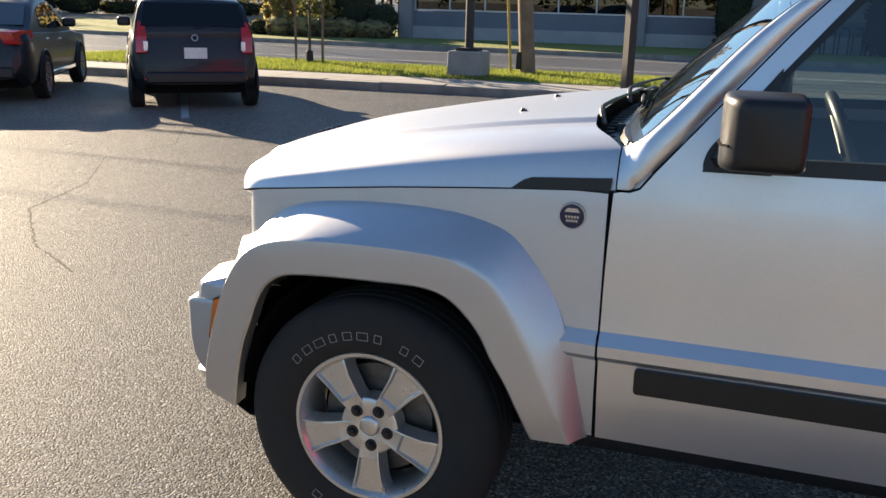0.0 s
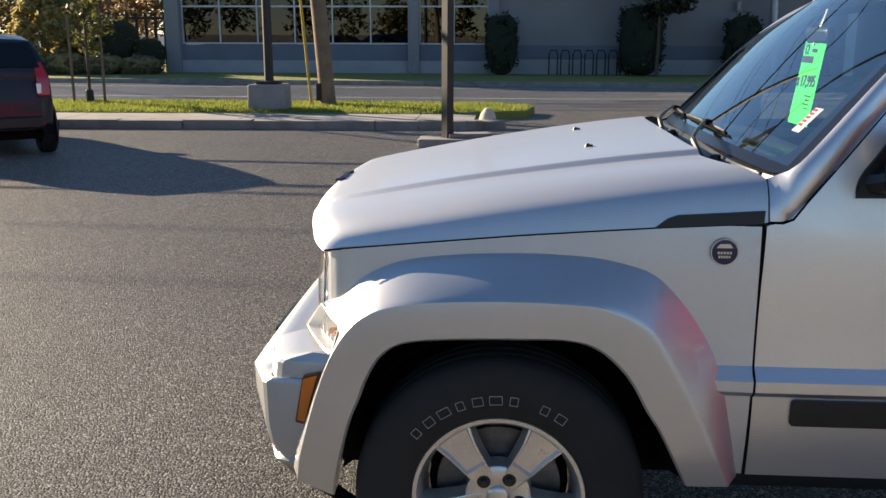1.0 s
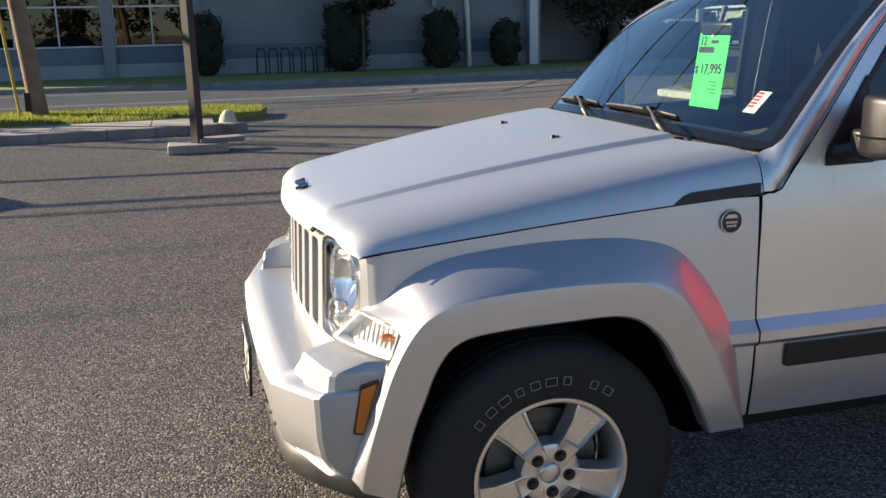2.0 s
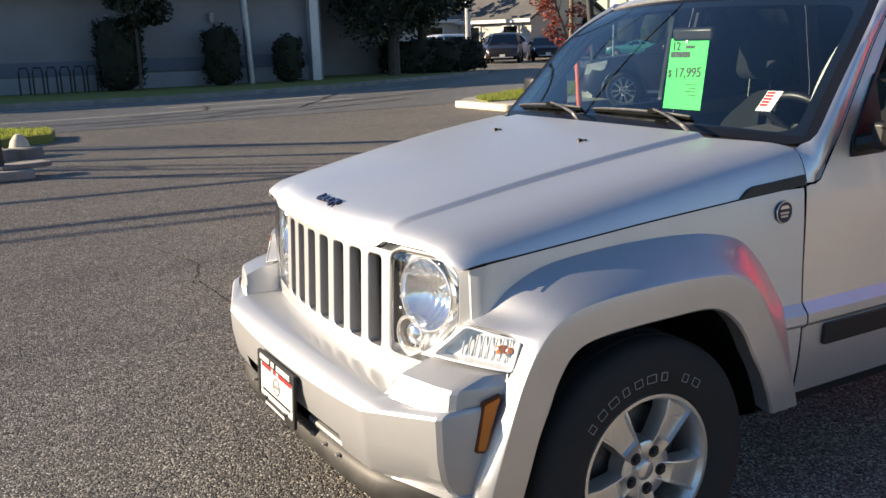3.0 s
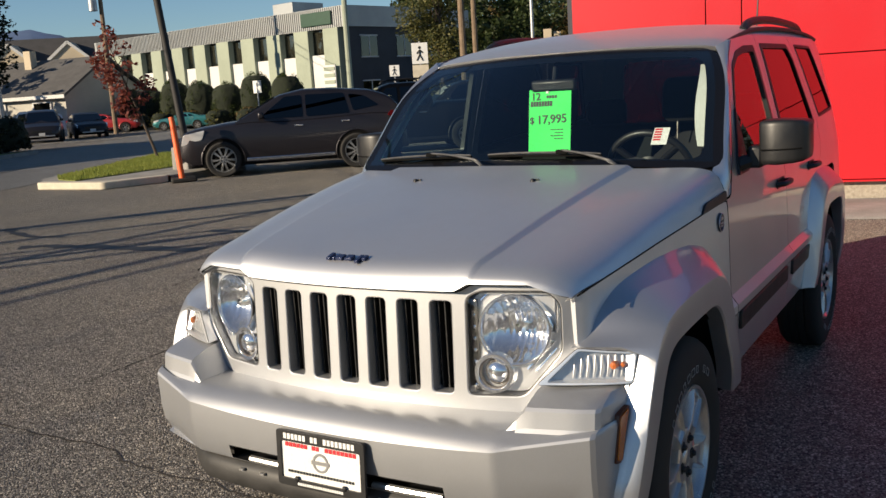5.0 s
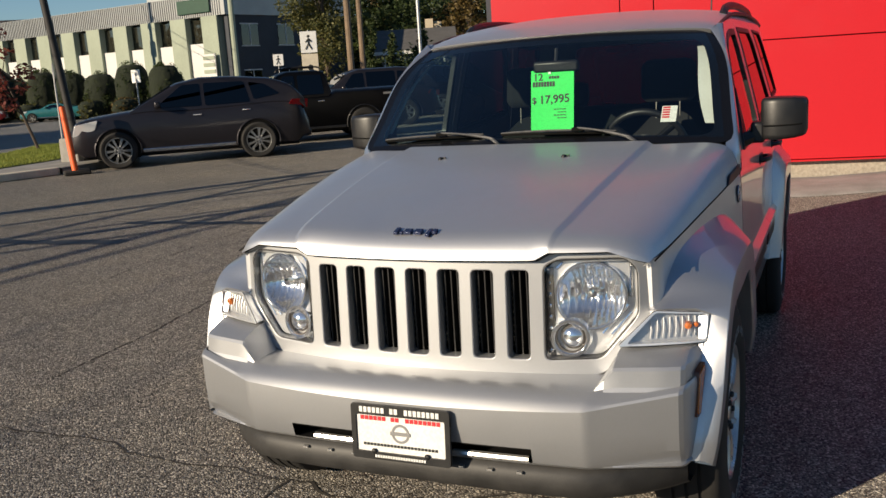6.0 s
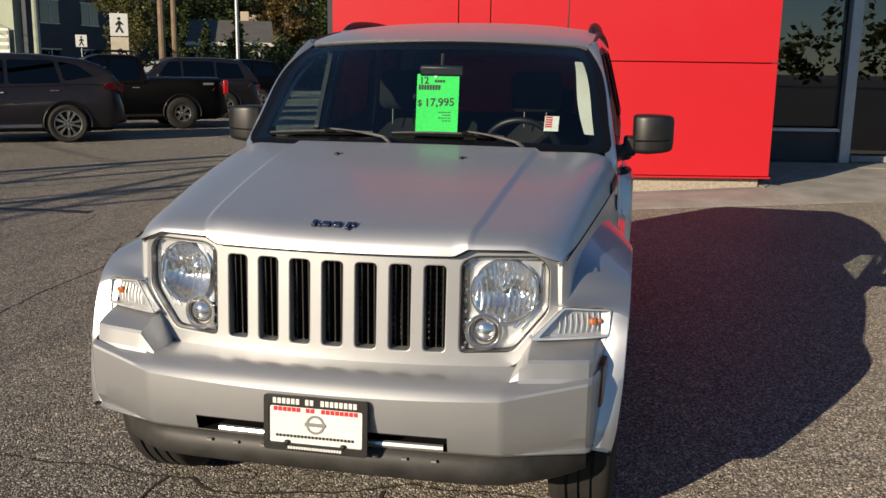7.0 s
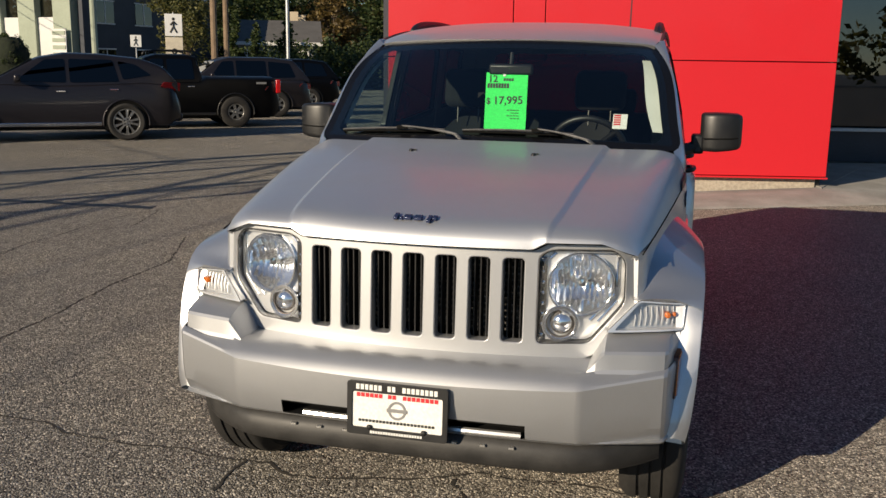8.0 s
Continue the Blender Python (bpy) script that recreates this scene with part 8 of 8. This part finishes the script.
small = far_pole("small_sign", "small white sign on a post before the bushes", (0.735, 0.678), (-2.48, -1.91), 46, 2.4, 0.04, GALV)
part("sign_board", Mesh().box((0, 0, 2.2), (0.03, 0.5, 0.6)), PAPER, small)


def cable(a, b, sag, r=0.012):
    a, b = Vector(a), Vector(b)
    pts = [a.lerp(b, i / 24) - Vector((0, 0, sag * (1 - (2 * i / 24 - 1) ** 2))) for i in range(25)]
    return lone("overhead_cable", Mesh().tube(pts, r, 5), CABLE, "black overhead cable between poles", "cable", "", 60, group="overhead cables")


W0 = Vector((-4.2, 15.3, 8.8))
for dy, dz, rr in ((-1.0, 0.1, 0.012), (0.6, 0.1, 0.012), (0.0, -1.95, 0.055), (0.0, -1.58, 0.035), (-0.1, -3.3, 0.05)):
    cable(W0 + Vector((0, dy, dz)), (-55, 17 + dy, 8.9 + dz), 0.7, rr)
    cable(W0 + Vector((0, dy, dz)), (24.8, 40.0 + dy, 9.2 + dz), 0.8, 0.012)
U3 = Vector(up3.location) + Vector((0, 0, 9.7))
for k in (-0.9, 0.9):
    cable(U3 + Vector((k * 0.77, k * -0.64, 0)), (24.8 + k, 40.0, 9.6), 0.9, 0.02)
    cable(U3 + Vector((k * 0.77, k * -0.64, 0)), (75, 30 + k, 10.0), 1.0, 0.02)

# far trees and hills
def woods(name, label, spots, seed, mat, count, size):
    cl = []
    r = random.Random(seed)
    for x, y, h, rad in spots:
        cl += [(x + a, y + b, c, d * 1.15, e * 1.15, f) for a, b, c, d, e, f in crown_clumps(r, h * 0.16, h, rad, 12, 0.9)]
    me = leaves(cl, count, size, seed)
    me.materials.append(mat)
    ob = new(name, me)
    return tagged(ob, label, "trees", "", "stuff")


def belt(a0, a1, dist, n, h0, h1, seed):
    r = random.Random(seed)
    return [((d := dist * r.uniform(0.92, 1.12)) * math.cos(t := radians(a0 + (a1 - a0) * (i + r.random()) / n)), d * math.sin(t), r.uniform(h0, h1), r.uniform(2.4, 4.2)) for i in range(n)]


woods("woods", "dark green trees behind the parked row", belt(14, 33, 84, 24, 7.5, 12.5, 1), 201, LEAF_GREEN, 40000, 0.42)
woods("woods", "dark trees on the rise behind the parked row", belt(13, 34, 112, 26, 12, 17, 8), 208, LEAF_DARK, 34000, 0.55)
woods("hedge_row", "dark overgrown hedge behind the parked row", belt(14, 26, 66, 16, 2.2, 3.6, 9), 209, LEAF_GREEN, 16000, 0.3)
woods("woods", "trees turning yellow and brown behind the parked row", belt(15, 33, 92, 16, 8, 12, 2), 202, LEAF_AUTUMN, 16000, 0.42)
woods("woods", "dark trees behind the houses", belt(34, 62, 118, 30, 4.5, 7.5, 3), 203, LEAF_DARK, 16000, 0.6)
woods("woods", "autumn trees far down the street", belt(100, 150, 75, 40, 6, 12, 4), 204, LEAF_RUST, 34000, 0.50)
woods("woods", "green trees far down the street", belt(95, 155, 88, 40, 7, 13, 5), 205, LEAF_OLIVE, 30000, 0.55)
woods("woods", "trees beyond the lot", belt(155, 330, 95, 90, 6, 12, 6), 206, LEAF_OLIVE, 22000, 0.95)
woods("woods", "trees behind the low building", belt(64, 96, 70, 24, 7, 11, 7), 207, LEAF_DARK, 10000, 0.8)
for i, (a, d, h) in enumerate(((26.5, 58, 4.2), (24.6, 58, 4.6), (27.8, 60, 5.0))):
    tree("columnar_tree", "dense upright evergreen behind the parked row", (d * math.cos(radians(a)), d * math.sin(radians(a)), 0), h, 0.4, 1.05, LEAF_GREEN, 130 + i, 2600, 0.24, 26, 0.09, cone=True)
tree("golden_tree", "rounded tree with rust-brown leaves behind the parked row", (66, 26.0, 0), 7.5, 1.6, 2.4, LEAF_AUTUMN, 140, 4000, 0.34, 34, 0.16)
tree("weeping_tree", "drooping olive tree beside the office block", (45.0, 26.9, 0), 10.5, 1.2, 2.3, LEAF_OLIVE, 141, 12000, 0.2, 60, 0.2)
# the blue of distant haze is painted into the hills' base colour
HILL = rough_mat("hill_with_painted_haze", (0.10, 0.16, 0.29), (0.075, 0.125, 0.24), 1.0, scale=0.004, fine=0.03, bumps=0)
hill = Mesh()
rh = random.Random(9)
hrow = []
for i in range(90):
    a = radians(20 + 70 * i / 89)
    z = 74 + 82 * math.exp(-((math.degrees(a) - 56.3) / 7.5) ** 2) + 5 * math.sin(i * 0.9) + rh.uniform(-3, 3)
    hrow.append((1900 * math.cos(a), 1900 * math.sin(a), max(10, z)))
hill.rows([[(x * 0.8, y * 0.8, -5) for x, y, z in hrow], hrow, [(x * 1.2, y * 1.2, -5) for x, y, z in hrow]])
lone("hills", hill, HILL, "wooded hills on the horizon, blue haze painted into their colour", "hill", "structure", smooth=60)

# ---- the red showroom ----
NAVY = rough_mat("navy_panel", (0.035, 0.04, 0.055), (0.03, 0.034, 0.045), 0.5, scale=2, fine=30)
RED_A, RED_B = Vector((7.98, 2.84)), Vector((9.10, -2.66))
rd = (RED_B - RED_A).normalized()
showroom = thing("showroom", "showroom faced with red metal panels over a pebbled plinth", "building", (RED_A.x, RED_A.y, 0), math.degrees(math.atan2(rd.y, rd.x)))
# local: +x along the red front, +y is into the building
LEN = (RED_B - RED_A).length
part("core", Mesh().box((LEN / 2, 3.1, 3.2), (LEN - 0.06, 5.9, 6.2)), BLACK_PLASTIC, showroom)
part("plinth", Mesh().box((LEN / 2 - 0.02, 3.06, 0.12), (LEN - 0.16, 5.9, 0.24)), PEBBLE, showroom, "pebble-faced concrete plinth", bevel=0.01)
part("drip_edge", Mesh().box((LEN / 2, 0.06, 0.232), (LEN + 0.02, 0.14, 0.02)), RED_PANEL, showroom)
xs_ = [0.0, 1.58, 1.98, LEN]
zs_ = [0.245, 1.68, 3.12, 4.56, 6.0]
for i in range(3):
    for j in range(4):
        a, b, c, d = xs_[i] + 0.006, xs_[i + 1] - 0.006, zs_[j] + 0.006, zs_[j + 1] - 0.006
        part("panel", Mesh().box(((a + b) / 2, 0.06, (c + d) / 2), (b - a, 0.10, d - c)), RED_PANEL, showroom, bevel=0.005)
for j in range(4):
    for k in range(3):
        part("side_panel", Mesh().box((-0.02, 1.10 + 2.0 * k, (zs_[j] + zs_[j + 1]) / 2), (0.10, 1.98, zs_[j + 1] - zs_[j] - 0.012)), NAVY, showroom)
# service lines that cross the lot to the showroom's roof
part("service_mast", Mesh().tube([(2.9, 1.6, 6.25), (2.9, 1.6, 7.15)], 0.04, 8), GALV, showroom)
SHADE_STEP = Vector((SUN_TO.x, SUN_TO.y)) / SUN_TO.z
for px, py, slope, h, rad, x_end in ((0.93, 12.95, -0.715, 6.0, 0.055, 24.9), (0.43, 10.36, -0.750, 6.8, 0.045, 27.4), (0.60, 11.28, -0.715, 6.4, 0.020, 26.0), (0.36, 9.98, -0.745, 6.9, 0.045, 8.2), (0.20, 9.22, -0.735, 7.0, 0.055, 6.9)):
    ends = [Vector((x, py + slope * (x - px))) + SHADE_STEP * h for x in (-60.0, x_end)]
    cable((ends[0].x, ends[0].y, h), (ends[1].x, ends[1].y, h), 0.0, rad)
    if x_end < 10:
        # the lower lines turn to the pole beside the walk
        cable((ends[1].x, ends[1].y, h), (-4.05, 15.25, h + 0.35), 0.0, rad)
post("utility_pole", (ends[0].x - 0.3, ends[0].y - 0.5, 0), 8.5, 0.16, 0.11, WOOD_POLE, "weathered wooden utility pole down the street", "pole", (0, 0), 10)
# recessed glass front beside the red wall
GA = Vector((13.1, -4.30))
gf = thing("glazed_entrance", "dark glazed shop front with grey metal posts", "building", (GA.x - 3.05 * math.cos(math.atan2(rd.y, rd.x) + math.pi / 2), GA.y - 3.05 * math.sin(math.atan2(rd.y, rd.x) + math.pi / 2), 0), math.degrees(math.atan2(rd.y, rd.x)))
part("post", Mesh().box((0.06, 3.02, 2.6), (0.18, 0.18, 5.2)), WINDOW_ALU, gf, "pale grey metal post", bevel=0.01)
part("low_panel", Mesh().box((-2.0, 3.10, 0.37), (3.9, 0.12, 0.50)), NAVY, gf, "dark panel below the window")
part("sill", Mesh().box((-2.0, 3.06, 0.645), (3.9, 0.20, 0.05)), WINDOW_ALU, gf)
part("window", Mesh().box((-2.0, 3.12, 2.95), (3.9, 0.03, 4.5)), ENTRY_GLASS, gf, "dark reflecting shop window")
part("threshold", Mesh().box((3.9, 3.05, 0.17), (7.4, 0.14, 0.10)), FASCIA, gf)
for i in range(5):
    part("window", Mesh().box((0.90 + 1.5 * i, 3.12, 2.7), (1.42, 0.03, 4.9)), ENTRY_GLASS, gf, "dark reflecting shop window")
    part("mullion", Mesh().box((1.65 + 1.5 * i, 3.10, 2.7), (0.07, 0.10, 4.9)), WINDOW_ALU, gf)
part("canopy_band", Mesh().box((5.2, 2.86, 3.06), (8.4, 0.36, 0.16)), WHITE_WALL, gf, "white band over the shop front", bevel=0.01)
for body, x, z in (("SALES", 1.20, 3.68), ("OFFICE", 0.86, 3.36)):
    me = text_mesh(body, 0.34, "sign_letters")
    wide = max(v.co.x for v in me.vertices) - min(v.co.x for v in me.vertices)
    me.transform(Matrix.Translation((x + wide / 2, 3.085, z + 0.12)) @ pose(0, 0, 0, 90, 0, 0))
    me.materials.append(WHITE_WALL)
    part("sign_letters", me, WHITE_WALL, gf, "white sign lettering")
part("lintel", Mesh().box((3.0, 3.1, 5.7), (14.0, 0.5, 1.4)), BLACK_PLASTIC, gf)
part("painted_dim_room", Mesh().box((3.0, 7.0, 2.7), (14.4, 0.1, 5.4)), ROOM_SHADE, gf)
part("room_floor", Mesh().box((3.0, 5.1, 0.10), (14.0, 3.8, 0.06)), CONCRETE, gf)
part("room_ceiling", Mesh().box((3.0, 4.9, 6.35), (14.2, 4.2, 0.1)), BLACK_PLASTIC, gf)
part("end_wall", Mesh().box((10.1, 4.9, 3.2), (0.2, 4.4, 6.4)), BLACK_PLASTIC, gf)
apron = Mesh().rows([[(6.55, 2.6, 0.004), (7.35, -0.99, 0.004), (8.9, -4.0, 0.004), (10.2, -7.0, 0.004), (12.4, -14, 0.004)],
                     [(6.58, 2.6, 0.03), (7.39, -0.98, 0.03), (8.94, -3.98, 0.03), (10.24, -6.98, 0.03), (12.44, -13.98, 0.03)],
                     [(8.0, 2.9, 0.012), (8.78, -1.0, 0.03), (9.13, -2.66, 0.12), (12.1, -3.4, 0.13), (14.6, -13.5, 0.13)]])
lone("pavement_shop", apron, CONCRETE, "tan concrete apron before the showroom", "pavement", "structure", smooth=60)
lone("pavement_recess", sheet([(9.0, -2.6), (12.3, -2.0), (14.8, -13.4), (12.5, -13.4), (12.05, -3.6)], 0.125, 0.12), CONCRETE, "concrete floor of the recessed entrance", "pavement", "structure", smooth=0)
